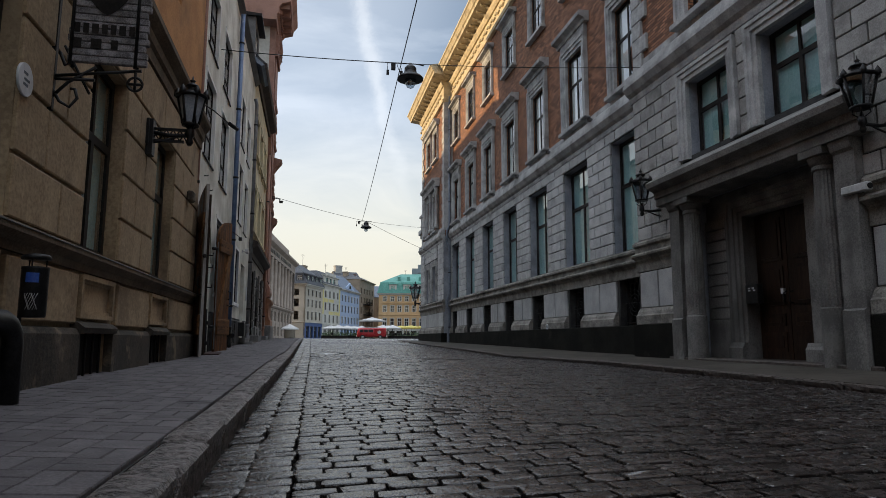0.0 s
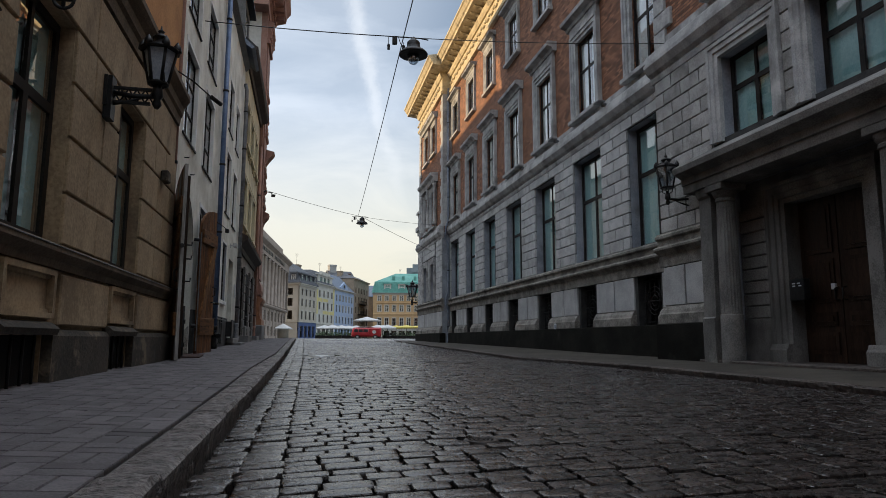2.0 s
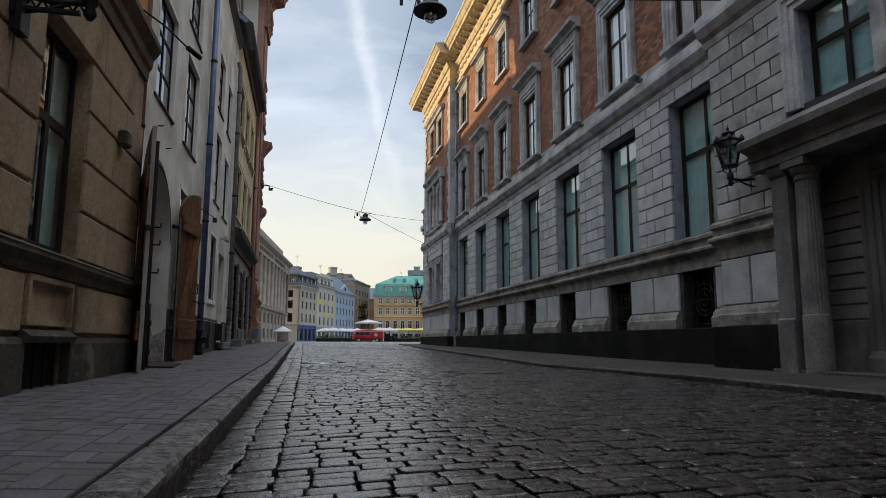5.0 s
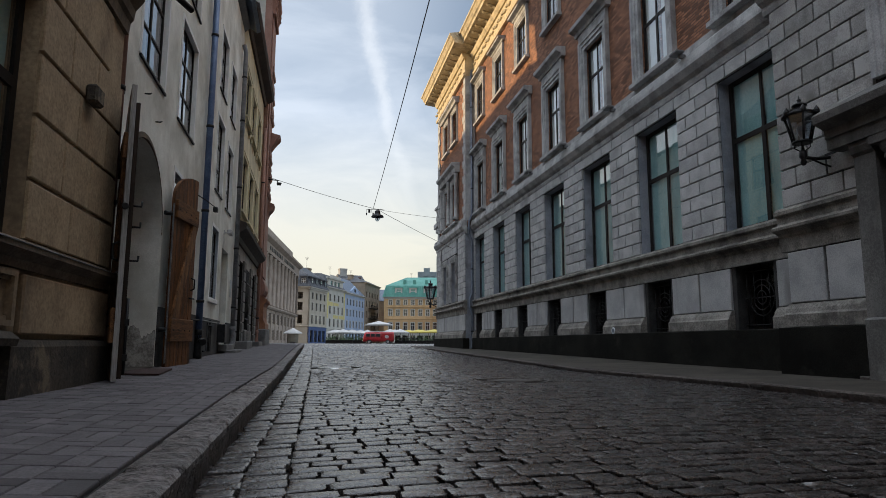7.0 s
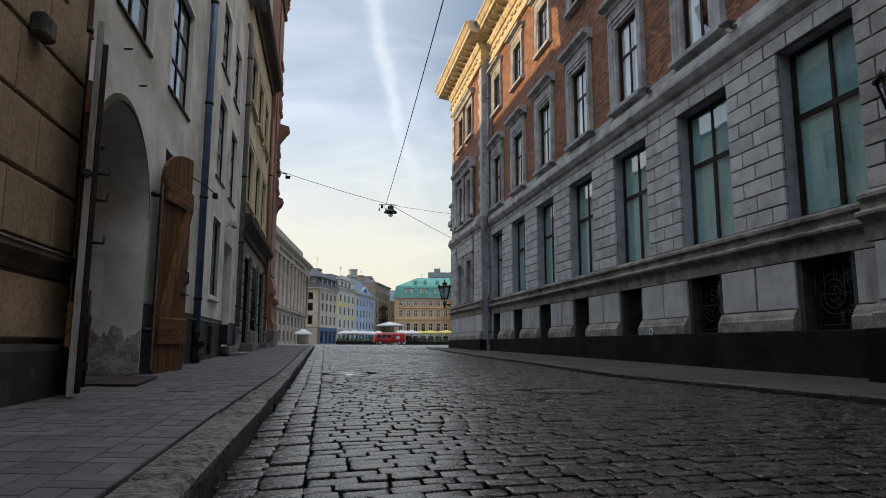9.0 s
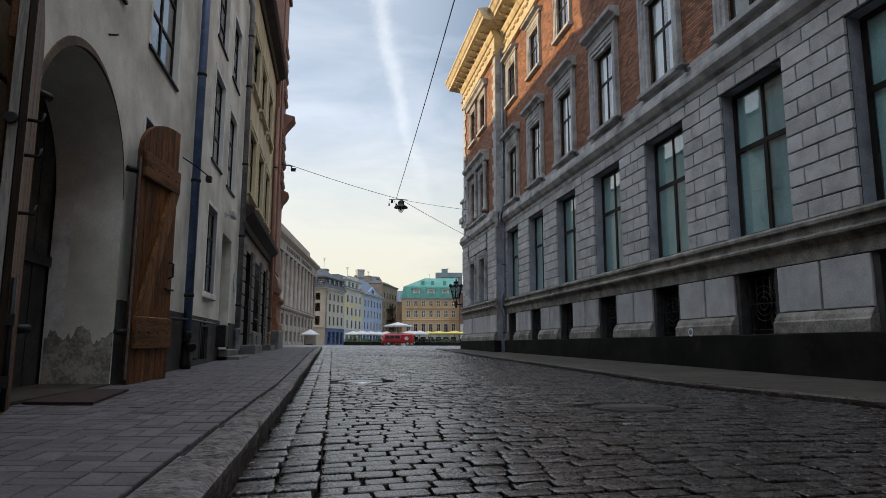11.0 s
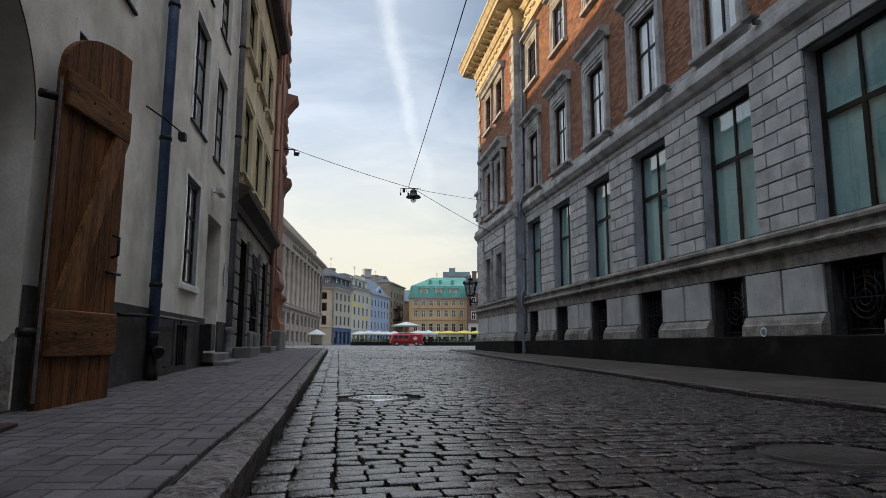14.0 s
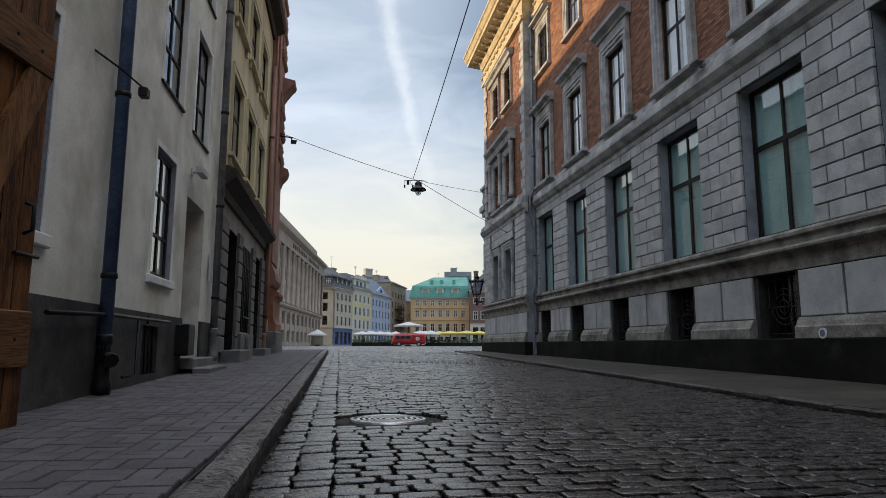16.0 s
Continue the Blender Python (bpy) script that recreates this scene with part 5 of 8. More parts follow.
for a, b in zip([-7.5] + edges[1::2], edges[0::2] + [A1]):
    bm = bmesh.new()
    mould(bm, a, b, [(-0.02, -0.3), (0.075, -0.3), (0.075, 0.585), (0.05, 0.63), (-0.02, 0.645)])
    bmesh.ops.subdivide_edges(bm, edges=[e for e in bm.edges if abs(e.verts[0].co.x - e.verts[1].co.x) > 0.2], cuts=8)
    for v in bm.verts:
        v.co.y += noise.noise(v.co * 2.3) * 0.02
    part("plinth", bm, "stuccodark", house_a, "flaking dark stucco plinth")
for c in AC:
    window(house_a, c - 0.54, c + 0.54, 1.31, 3.15, -0.16, "cross", "frame", 0.075, "blind")
    window(house_a, c - 0.5, c + 0.5, 5.3, 7.0, -0.22, "six", "white", 0.06, "dark")
    bm = bmesh.new()
    for k in range(4):
        tube(bm, [(c - 0.09 - 0.3 + 0.2 * k, -0.01, 0.2), (c - 0.09 - 0.3 + 0.2 * k, -0.01, 0.60)], 0.012, 6)
    part("cellar_grille", bm, "iron", house_a)
    # near-black plate just behind the grille paints the shade of the cellar light
    bm = bmesh.new()
    box(bm, c - 0.56, c + 0.38, -0.09, -0.035, 0.15, 0.62)
    part("cellar_opening", bm, "dark", house_a)


# ---- grey plaster house with the gateway ----
XB, B0, B1 = -2.02, 11.44, 22.05
house_b = thing("grey_plaster_house", pose(XB, 0, 0, 0, 0, 90), "grey-beige plaster house with dark dado, arched gateway and small windows", "house")
G0, G1, GZ = 11.86, 13.96, 2.08
gc, gr_ = (G0 + G1) / 2, (G1 - G0) / 2
bh = [(12.29, 13.52, 3.97, 5.57), (14.45, 15.70, 3.95, 5.55), (18.30, 19.28, 3.78, 5.38), (19.93, 20.88, 3.71, 5.23),
      (12.29, 13.52, 6.15, 7.45), (14.45, 15.70, 6.12, 7.42), (18.30, 19.28, 5.98, 7.30), (19.98, 20.90, 5.93, 7.22)]
bg = [(14.49, 15.61, 1.53, 3.14), (18.27, 19.14, 1.53, 3.0)]
bd = [(19.82, 20.95, 0.3, 2.76)]
bc = [(18.06, 18.66, 0.44, 0.96)]
bm = bmesh.new()
facade(bm, B0, B1, -0.3, 9.2, bh + bg + bd + bc + [(G0, G1, -0.3, GZ + gr_)], 0.45, 0.0)
# spandrels of the arch
k = 20
for s in (-1, 1):
    pts = [(gc + s * gr_ * math.cos(math.pi / 2 * i / k), GZ + gr_ * math.sin(math.pi / 2 * i / k)) for i in range(k + 1)]
    corner = (gc + s * gr_, GZ + gr_)
    f = [bm.verts.new((u, 0.0, z)) for u, z in pts]
    g = [bm.verts.new((u, 0.62, z)) for u, z in pts]
    c = bm.verts.new((corner[0], 0.0, corner[1]))
    for i in range(k):
        bm.faces.new((f[i], f[i + 1], c))
        bm.faces.new((f[i], f[i + 1], g[i + 1], g[i]))
part("wall", bm, "plaster", house_b, "stained grey-beige plaster wall")
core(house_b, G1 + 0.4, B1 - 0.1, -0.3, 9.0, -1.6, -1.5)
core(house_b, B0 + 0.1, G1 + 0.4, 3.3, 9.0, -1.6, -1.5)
# ridge is out of sight, raised to keep low sun off the brick opposite
bm = bmesh.new()
mould(bm, B0, B1, [(0.14, 9.2), (-5, 14.6), (-10, 9.2), (-10, 8.9), (0.0, 9.05)])
part("roof", bm, "slate", house_b)
bm = bmesh.new()
box(bm, B0, B0 + 0.3, -10, -1.5, 3.3, 9.0)
box(bm, B1 - 0.3, B1, -10, -0.45, -0.3, 9.0)
box(bm, B0, B1, -10.3, -10, -0.3, 9.0)
part("end_wall", bm, "plaster", house_b)
# gateway jambs, back door, threshold
for nm, q in (("gateway_jamb", (G1 + 0.004, G1 + 0.4, -0.62, -0.45, -0.3, GZ + gr_ + 0.1)), ("gateway_jamb", (G0 - 0.06, G0, -0.62, -0.45, -0.3, GZ + gr_ + 0.1)),
              ("gateway_head", (G0 + 0.003, G1, -0.62, -0.45, GZ + gr_ + 0.02, GZ + gr_ + 0.2))):
    bm = bmesh.new()
    box(bm, *q)
    part(nm, bm, "arch", house_b, "peeling pale plaster gateway")
bm = bmesh.new()
box(bm, G0 - 0.2, G1 + 0.2, -0.80, -0.66, -0.3, 3.4)
inner = part("inner_door", bm, "dado", house_b, "dark grey plank door inside the gateway")
for i in range(7):
    bm = bmesh.new()
    box(bm, G0 + 0.04 + 0.29 * i, G0 + 0.31 + 0.29 * i, -0.66, -0.63, 0.1, 3.3)
    part("plank", bm, "dado", inner)
bm = bmesh.new()
box(bm, G0, G1, -0.628, -0.60, 1.4, 1.5)
part("rail", bm, "dado", inner)
bm = bmesh.new()
box(bm, G0, G1, -1.5, 0.02, -0.3, 0.30)
part("threshold", bm, "asphalt", house_b)
bm = bmesh.new()
taper = [min(1.0, max(0.06, (i - 8) / 12)) for i in range(31)]
out = [(gc + (gr_ + 0.022 * f) * math.cos(math.pi * i / 30), GZ + (gr_ + 0.05 * f) * math.sin(math.pi * i / 30)) for i, f in enumerate(taper)]
inn = [(gc + (gr_ - 0.018 * f) * math.cos(math.pi * i / 30), GZ + (gr_ - 0.035 * f) * math.sin(math.pi * i / 30)) for i, f in enumerate(taper)]
for f, (a, b), (c, d) in zip(taper, zip(out, out[1:]), zip(inn, inn[1:])):
    q = [bm.verts.new((p[0], -wv, p[1])) for wv in (0.012 * f, -0.005 - 0.04 * f) for p in (a, b, d, c)]
    for s in ((0, 1, 2, 3), (0, 4, 5, 1), (3, 2, 6, 7)):
        bm.faces.new([q[i] for i in s])
part("arch_edge", bm, "browntrim", house_b, "worn dark brown arch edge")
# the far jamb is flaked low down
bm = bmesh.new()
rng = random.Random(8)
n = 26
low_ = [bm.verts.new((G1 - 0.004, 0.6 * i / n + 0.004, 0.28)) for i in range(n + 1)]
top_ = [bm.verts.new((G1 - 0.004, 0.6 * i / n + 0.004, 0.74 + 0.20 * noise.noise(Vector((i * 0.13, 0.2, 4.0))) + 0.10 * noise.noise(Vector((i * 0.61, 3.0, 1.0))))) for i in range(n + 1)]
for i in range(n):
    bm.faces.new((low_[i], low_[i + 1], top_[i + 1], top_[i]))
part("flaked_patch", bm, "flaked", house_b, "flaked brownish plaster low on the jamb")
# dado
bm = bmesh.new()
facade(bm, G1 + 0.02, 19.80, -0.3, 1.10, bc, 0.06, 0.035)
part("dado", bm, "dado", house_b, "dark grey painted dado")
bm = bmesh.new()
box(bm, 20.97, B1, -0.02, 0.035, -0.3, 1.10)
part("dado", bm, "dado", house_b, "dark grey painted dado", bevel=0.006)
for a, b, z0, z1 in bh:
    window(house_b, a, b, z0, z1, -0.10, "six", "frame", 0.042, "dark")
    bm = bmesh.new()
    box(bm, a - 0.04, b + 0.04, -0.08, 0.028, z0 - 0.036, z0 - 0.006)
    part("window_sill", bm, "frame", house_b)
    bm = bmesh.new()
    surround(bm, a, b, z0, z1, 0.0, [(0.0, -0.095), (0.0, 0.014), (0.06, 0.014), (0.06, -0.05)])
    part("window_casing", bm, "whitecasing", house_b)
for a, b, z0, z1 in bg:
    window(house_b, a + 0.03, b - 0.03, z0, z1 - 0.03, -0.09, "six", "frame", 0.05, "curtain")
    bm = bmesh.new()
    surround(bm, a, b, z0, z1, 0.0, [(-0.045, -0.14), (-0.03, -0.08), (-0.004, 0.004)])
    part("window_reveal", bm, "reveal", house_b, "blue-grey splayed window reveal")
    bm = bmesh.new()
    surround(bm, a, b, z0, z1, 0.0, [(-0.003, -0.02), (-0.003, 0.012), (0.065, 0.012), (0.065, -0.02)])
    part("window_casing", bm, "whitecasing", house_b, "white painted band round the window")
    bm = bmesh.new()
    box(bm, a - 0.10, b + 0.10, -0.16, 0.045, z0 - 0.10, z0 - 0.006)
    part("window_sill", bm, "whitecasing", house_b, "white window sill", bevel=0.01)
bm = bmesh.new()
box(bm, 19.82, 20.95, -0.42, -0.36, 0.3, 2.76)
for zc in (0.6, 1.35, 2.1):
    box(bm, 19.97, 20.32, -0.36, -0.34, zc, zc + 0.5)
    box(bm, 20.44, 20.79, -0.36, -0.34, zc, zc + 0.5)
part("door", bm, "dado", house_b, "dark grey door in a deep recess")
# near-black plate close to the wall face, painted as the opening's shade
bm = bmesh.new()
box(bm, 18.06, 18.66, -0.06, -0.012, 0.44, 0.96)
part("cellar_opening", bm, "dark", house_b)
for i in range(4):
    bm = bmesh.new()
    tube(bm, [(18.15 + 0.14 * i, -0.006, 0.44), (18.15 + 0.14 * i, -0.006, 0.96)], 0.01, 6)
    part("cellar_bar", bm, "iron", house_b)
for i, (d, h) in enumerate(((0.42, 0.50), (0.22, 0.62))):
    bm = bmesh.new()
    box(bm, 19.75, 21.1, 0.0, d, 0.2, h - 0.04)
    part("door_step", bm, "greystone", house_b, bevel=0.015)


def gate_leaf(m, label, n=1.22, mats=("wood",)):
    """A ledged and braced plank leaf whose top follows half of the arch; hinged at local x = 0, planks facing local -y."""
    th = thing("gate_leaf", m, label, "gate", "gate leaves")
    planks = 6
    for i in range(planks):
        a, b = n * i / planks, n * (i + 1) / planks - 0.008

        def top(u):
            return 2.32 + 0.47 * math.sqrt(max(0.0, 1 - ((n - u) / n) ** 2))

        bm = bmesh.new()
        k = 6
        f = [(a, 0.0)] + [(b, 0.0)] + [(b + (a - b) * j / k, top(b + (a - b) * j / k)) for j in range(k + 1)]
        fr = [bm.verts.new((u, -0.045, z)) for u, z in f]
        bk = [bm.verts.new((u, 0.0, z)) for u, z in f]
        bm.faces.new(fr)
        bm.faces.new(bk[::-1])
        for j in range(len(f)):
            bm.faces.new((fr[j], bk[j], bk[(j + 1) % len(f)], fr[(j + 1) % len(f)]))
        part("plank", bm, mats[i % len(mats)], th)
    for z0, z1 in ((0.34, 0.66), (2.06, 2.32)):
        bm = bmesh.new()
        box(bm, 0.03, n - 0.02, 0.045, 0.085, z0, z1)
        ledge = part("ledge_board", bm, "woodx", th, "pale worn ledge board", bevel=0.008)
        for k in range(4):
            bm = bmesh.new()
            lathe(bm, [(0.014, -0.004), (0.012, 0.004), (0.004, 0.008)], 8)
            for v in bm.verts:
                v.co = Vector((v.co.x + 0.12 + (n - 0.28) * k / 3, -v.co.z - 0.085, v.co.y + (z0 + z1) / 2))
            part("stud", bm, "iron", ledge)
    bm = bmesh.new()
    q = [(0.06, 0.664), (0.27, 0.664), (n - 0.03, 2.056), (n - 0.24, 2.056)]
    fr = [bm.verts.new((u, -0.08, z)) for u, z in q]
    bk = [bm.verts.new((u, -0.046, z)) for u, z in q]
    bm.faces.new(fr)
    for j in range(4):
        bm.faces.new((fr[j], bk[j], bk[(j + 1) % 4], fr[(j + 1) % 4]))
    part("brace", bm, "woodlight", th, "pale diagonal brace")
    for z in (0.5, 2.1):
        bm = bmesh.new()
        tube(bm, [(-0.02, -0.02, z), (-0.1, 0.05, z)], 0.032)
        part("hinge", bm, "iron", th, "black iron hinge")
    bm = bmesh.new()
    tube(bm, [(n - 0.12, -0.05, 1.1), (n - 0.12, -0.10, 1.12), (n - 0.12, -0.10, 1.26), (n - 0.12, -0.05, 1.28)], 0.012)
    tube(bm, [(n - 0.2, -0.06, 0.98), (n + 0.02, -0.06, 0.98)], 0.012)
    part("latch", bm, "iron", th, "iron latch and handle")
    bm = bmesh.new()
    box(bm, -0.012, -0.002, 0.028, 0.046, 0.05, 2.25)
    part("edge_strip", bm, "greypipe", th, "pale zinc strip along the hinge edge")
    return th


def add_tip_irons(leaf, n):
    """Cover strip, staples and drop bolt along the free edge of a leaf."""
    bm = bmesh.new()
    box(bm, n - 0.10, n - 0.012, -0.04, -0.001, 0.02, 2.62)
    part("cover_strip", bm, "darkwood", leaf, "dark red-brown cover strip", bevel=0.006)
    for z in (1.10, 1.42, 1.62):
        bm = bmesh.new()
        tube(bm, [(n - 0.06, 0.03, z), (n - 0.06, 0.11, z), (n - 0.06, 0.115, z + 0.05)], 0.011, 6)
        part("staple", bm, "iron", leaf, "black iron staple")
    bm = bmesh.new()
    tube(bm, [(n - 0.05, 0.055, 0.06), (n - 0.05, 0.055, 0.75)], 0.014, 6)
    box(bm, n - 0.09, n - 0.01, -0.075, -0.035, 0.50, 0.56)
    box(bm, n - 0.09, n - 0.01, -0.075, -0.035, 0.18, 0.24)
    part("drop_bolt", bm, "iron", leaf, "black iron drop bolt")
    bm = bmesh.new()
    lathe(bm, [(0.028, -0.012), (0.034, 0.0), (0.028, 0.012)], 12)
    for v in bm.verts:
        v.co = Vector((n + v.co.z + 0.01, -0.03 + v.co.y, 1.60 + v.co.x))
    part("ring", bm, "iron", leaf, "black iron ring")


gate_leaf(pose(-1.92, 13.97, 0.29, 0, 0, 81.5), "brown wooden gate leaf, folded open against the plaster wall", 0.945)
# the other leaf, folded back beside the ochre house
second = gate_leaf(pose(-1.95, 11.84, 0.27, 0, 0, -72.0), "weathered pale brown gate leaf, swung open edge-on before the ochre house", 0.97, ("wood", "darkwood", "wood", "darkwood", "wood", "greywood"))
add_tip_irons(second, 0.97)


def downpipe(name, m, pts, r, mat, label, rings):
    th = thing(name, m, label, "downpipe")
    bm = bmesh.new()
    tube(bm, pts, r, 12)
    part("pipe", bm, mat, th)
    for z in rings:
        bm = bmesh.new()
        lathe(bm, [(r + 0.004, -0.025), (r + 0.012, -0.02), (r + 0.012, 0.02), (r + 0.004, 0.025)], 12, (0, 0, z))
        box(bm, -0.015, 0.015, -0.14, -r, z - 0.015, z + 0.015)
        part("pipe_clip", bm, "iron", th, "iron pipe clip")
    bm = bmesh.new()
    z = pts[0][2]
    lathe(bm, [(r, 0.0), (r + 0.02, 0.01), (r + 0.025, 0.1), (r + 0.01, 0.14), (r, 0.42), (r + 0.012, 0.44), (r + 0.012, 0.5), (r, 0.52)], 12, (pts[0][0], pts[0][1], z))
    part("pipe_shoe", bm, "iron" if mat == "zinc" else mat, th, "cast iron foot of the pipe")
    if mat == "zinc":
        bm = bmesh.new()
        tube(bm, [(0.02, -0.02, z + 0.30), (0.06, -0.07, z + 0.32), (0.09, -0.10, z + 0.30)], 0.05, 10)
        tube(bm, [(0.085, -0.095, z + 0.305), (0.105, -0.118, z + 0.292)], 0.065, 8)
        part("cleaning_plug", bm, "iron", th, "cast iron cleaning plug")
    return th


downpipe("downpipe", pose(-1.93, 16.78, 0), [(0, 0, 0.33), (0, 0, 9.0)], 0.058, "zinc", "blue-grey painted downpipe on the grey plaster house", (1.35, 3.0, 4.6, 6.4, 8.2))
downpipe("downpipe", pose(-1.92, 21.66, 0), [(0, 0, 0.50), (0, 0, 8.3), (-0.05, 0, 8.5)], 0.058, "greypipe", "grey downpipe between the two plaster houses", (1.5, 3.0, 4.6, 6.4, 7.6))
downpipe("downpipe", pose(-1.95, 11.40, 0), [(0, 0, 0.24), (0, 0, 10.5)], 0.045, "terracotta", "rust-brown downpipe at the corner of the ochre house", (0.9, 2.0, 3.2))
downpipe("downpipe", pose(7.55, 35.0, 0), [(0, 0, 0.38), (0, 0, 2.0), (-0.12, 0, 2.35), (-0.12, 0, 2.75), (0, 0, 3.0), (0, 0, 5.6), (-0.15, 0, 5.9), (-0.15, 0, 6.5), (0.0, 0, 6.9), (0, 0, 14.4)], 0.055, "palepipe", "grey downpipe in the corner of the stone building", (1.2, 4.2, 8.2, 10.2, 12.4))
downpipe("downpipe", pose(-1.92, 28.85, 0), [(0, 0, 0.54), (0, 0, 8.6)], 0.055, "terracotta", "red-brown downpipe beside the terracotta house", (1.5, 4.0, 6.5))


# ---- yellow house with shopfront ----
house_c = thing("yellow_house", pose(-2.02, 0, 0, 0, 0, 90), "dull yellow plaster house over a grey-brown shopfront", "house")
C0, C1 = 22.05, 29.0
cy = [22.85, 24.75, 26.65]
ch = [(c, c + 1.25, z0, z1) for c in cy for z0, z1 in ((4.25, 5.85), (6.95, 8.35))]
cs = [(22.95, 24.2, 0.3, 2.92), (24.75, 26.3, 1.02, 2.86), (26.9, 28.1, 0.3, 2.92)]
bm = bmesh.new()
facade(bm, C0, C1, 3.45, 9.7, ch, 0.45, 0.0)
part("upper_wall", bm, "yellowwall", house_c, "dull yellow plaster wall")
bm = bmesh.new()
facade(bm, C0, C1, -0.3, 3.45, cs, 0.45, 0.0, 0, 1)
part("shopfront_wall", bm, ("shopwall", "frame"), house_c, "grey-brown shopfront wall")
core(house_c, C0 + 0.1, C1 - 0.1, -0.3, 9.6, -1.6, -1.5)
bm = bmesh.new()
mould(bm, C0, C1 + 0.05, [(-0.02, 3.30), (0.06, 3.30), (0.08, 3.45), (0.16, 3.52), (0.28, 3.62), (0.30, 3.72), (0.26, 3.76), (-0.02, 3.86)])
part("shop_cornice", bm, "soffit", house_c, "dark shopfront cornice")
for a, b in ((C0 + 0.1, 22.93), (24.22, 24.73), (26.32, 26.88), (28.12, C1 - 0.1)):
    for i in range(8):
        piece("stone_block", block_mesh(b - a - 0.01, 0.272, 0.06, 0.016, "shop"), house_c, (a + 0.005, 0, 0.62 + i * 0.30))
for a, b, z0, z1 in ch:
    window(house_c, a, b, z0, z1, -0.10, "cross", "frame", 0.06, "dark")
    bm = bmesh.new()
    surround(bm, a, b, z0, z1, 0.0, [(0.0, -0.05), (0.0, 0.03), (0.09, 0.035), (0.10, 0.05), (0.14, 0.05), (0.14, -0.05)])
    part("window_casing", bm, "yellowwall", house_c)
    bm = bmesh.new()
    box(bm, a - 0.18, b + 0.18, -0.08, 0.10, z0 - 0.075, z0 - 0.006)
    for u in (a - 0.1, b + 0.02):
        box(bm, u, u + 0.08, 0, 0.06, z0 - 0.24, z0 - 0.077)
    part("window_sill", bm, "yellowwall", house_c, bevel=0.008)
# the white curtain here stands in for bright sky reflected between the bars
window(house_c, 24.75, 26.3, 1.02, 2.86, -0.07, "tall", "frame", 0.06, "curtain", "shop_window")
for i in range(6):
    bm = bmesh.new()
    tube(bm, [(24.9 + 0.25 * i, -0.01, 1.02), (24.9 + 0.25 * i, -0.01, 2.86)], 0.016, 6)
    part("window_bar", bm, "iron", house_c, "dark iron window bar")
for z in (1.35, 2.45):
    bm = bmesh.new()
    tube(bm, [(24.75, -0.02, z), (26.3, -0.02, z)], 0.016, 6)
    part("window_bar", bm, "iron", house_c, "dark iron window bar")
for a, b in ((22.95, 24.2), (26.9, 28.1)):
    bm = bmesh.new()
    box(bm, a, b, -0.42, -0.36, 0.3, 2.92)
    for s in (0.08, 0.54):
        for zc in (0.7, 1.6, 2.35):
            box(bm, a + (b - a) * s, a + (b - a) * (s + 0.38), -0.36, -0.335, zc, zc + 0.45)
    part("shop_door", bm, "frame", house_c, "black panelled shop door")
    bm = bmesh.new()
    box(bm, a - 0.15, b + 0.15, 0, 0.36, 0.3, 0.66)
    part("door_step", bm, "greystone", house_c, bevel=0.015)
bm = bmesh.new()
box(bm, 24.5, 26.5, 0.0, 0.12, 0.4, 0.98)
part("shop_stall", bm, "greystone", house_c, "grey stall below the shop window", bevel=0.01)
bm = bmesh.new()
for i in range(7):
    box(bm, 25.1, 25.6, 0.12, 0.135, 0.60 + 0.045 * i, 0.625 + 0.045 * i)
part("vent_grille", bm, "iron", house_c, "black vent grille")
bm = bmesh.new()
mould(bm, C0 - 0.1, C1 + 0.1, [(-0.02, 9.48), (0.06, 9.48), (0.10, 9.62), (0.31, 9.74), (0.36, 9.84), (0.36, 9.92), (-0.05, 9.93)])
part("eave", bm, "soffit", house_c, "dark timber eave")
# unseen ridge, made this high to block the low sun
bm = bmesh.new()
mould(bm, C0, C1, [(0.36, 9.93), (-5, 14.6), (-10, 9.93), (-10, 9.6), (-0.1, 9.6), (-0.05, 9.925)])
part("roof", bm, "slate", house_c)
# dormer over the eave
dorm = thing("dormer", pose(-2.0, 20.9, 9.35, 0, 0, 90), "small dormer with white frame and blue tin apron on the roof", "dormer")
bm = bmesh.new()
facade(bm, 0, 1.5, 0.2, 1.7, [(0.25, 1.25, 0.45, 1.45)], 0.2, 0.0)
box(bm, 0, 0.15, -2.5, -0.2, 0.0, 1.7)
box(bm, 1.35, 1.5, -2.5, -0.2, 0.0, 1.7)
part("dormer_wall", bm, "shop", dorm)
bm = bmesh.new()
mould(bm, -0.1, 1.6, [(0.2, 1.7), (0.2, 1.78), (-2.5, 1.95), (-2.5, 1.7)])
part("dormer_roof", bm, "frame", dorm)
bm = bmesh.new()
mould(bm, -0.15, 1.65, [(0.25, -0.05), (0.35, 0.0), (0.0, 0.30), (-0.1, 0.2)])
part("apron", bm, "tin", dorm, "blue tin apron")
window(dorm, 0.25, 1.25, 0.45, 1.45, -0.1, "six", "white", 0.06, "dark")
for u in (0.0,):
    core(dorm, 0.2, 1.3, 0.2, 1.6, -0.6, -0.5)


# ---- terracotta corner house ----
house_d = thing("terracotta_house", pose(-1.88, 0, 0, 0, 0, 90), "red terracotta corner house with pilaster, carved ledges and heavy cornice", "house")
D0, D1 = 29.0, 30.9
bm = bmesh.new()
box(bm, D0, D1, -9, 0.0, 1.5, 16.2)
part("wall", bm, "terracotta", house_d, "red terracotta wall")
bm = bmesh.new()
box(bm, D0 - 0.012, D0, -9, -0.25, 9.0, 15.4)
part("side_wall", bm, "cream", house_d, "cream plaster side wall")
bm = bmesh.new()
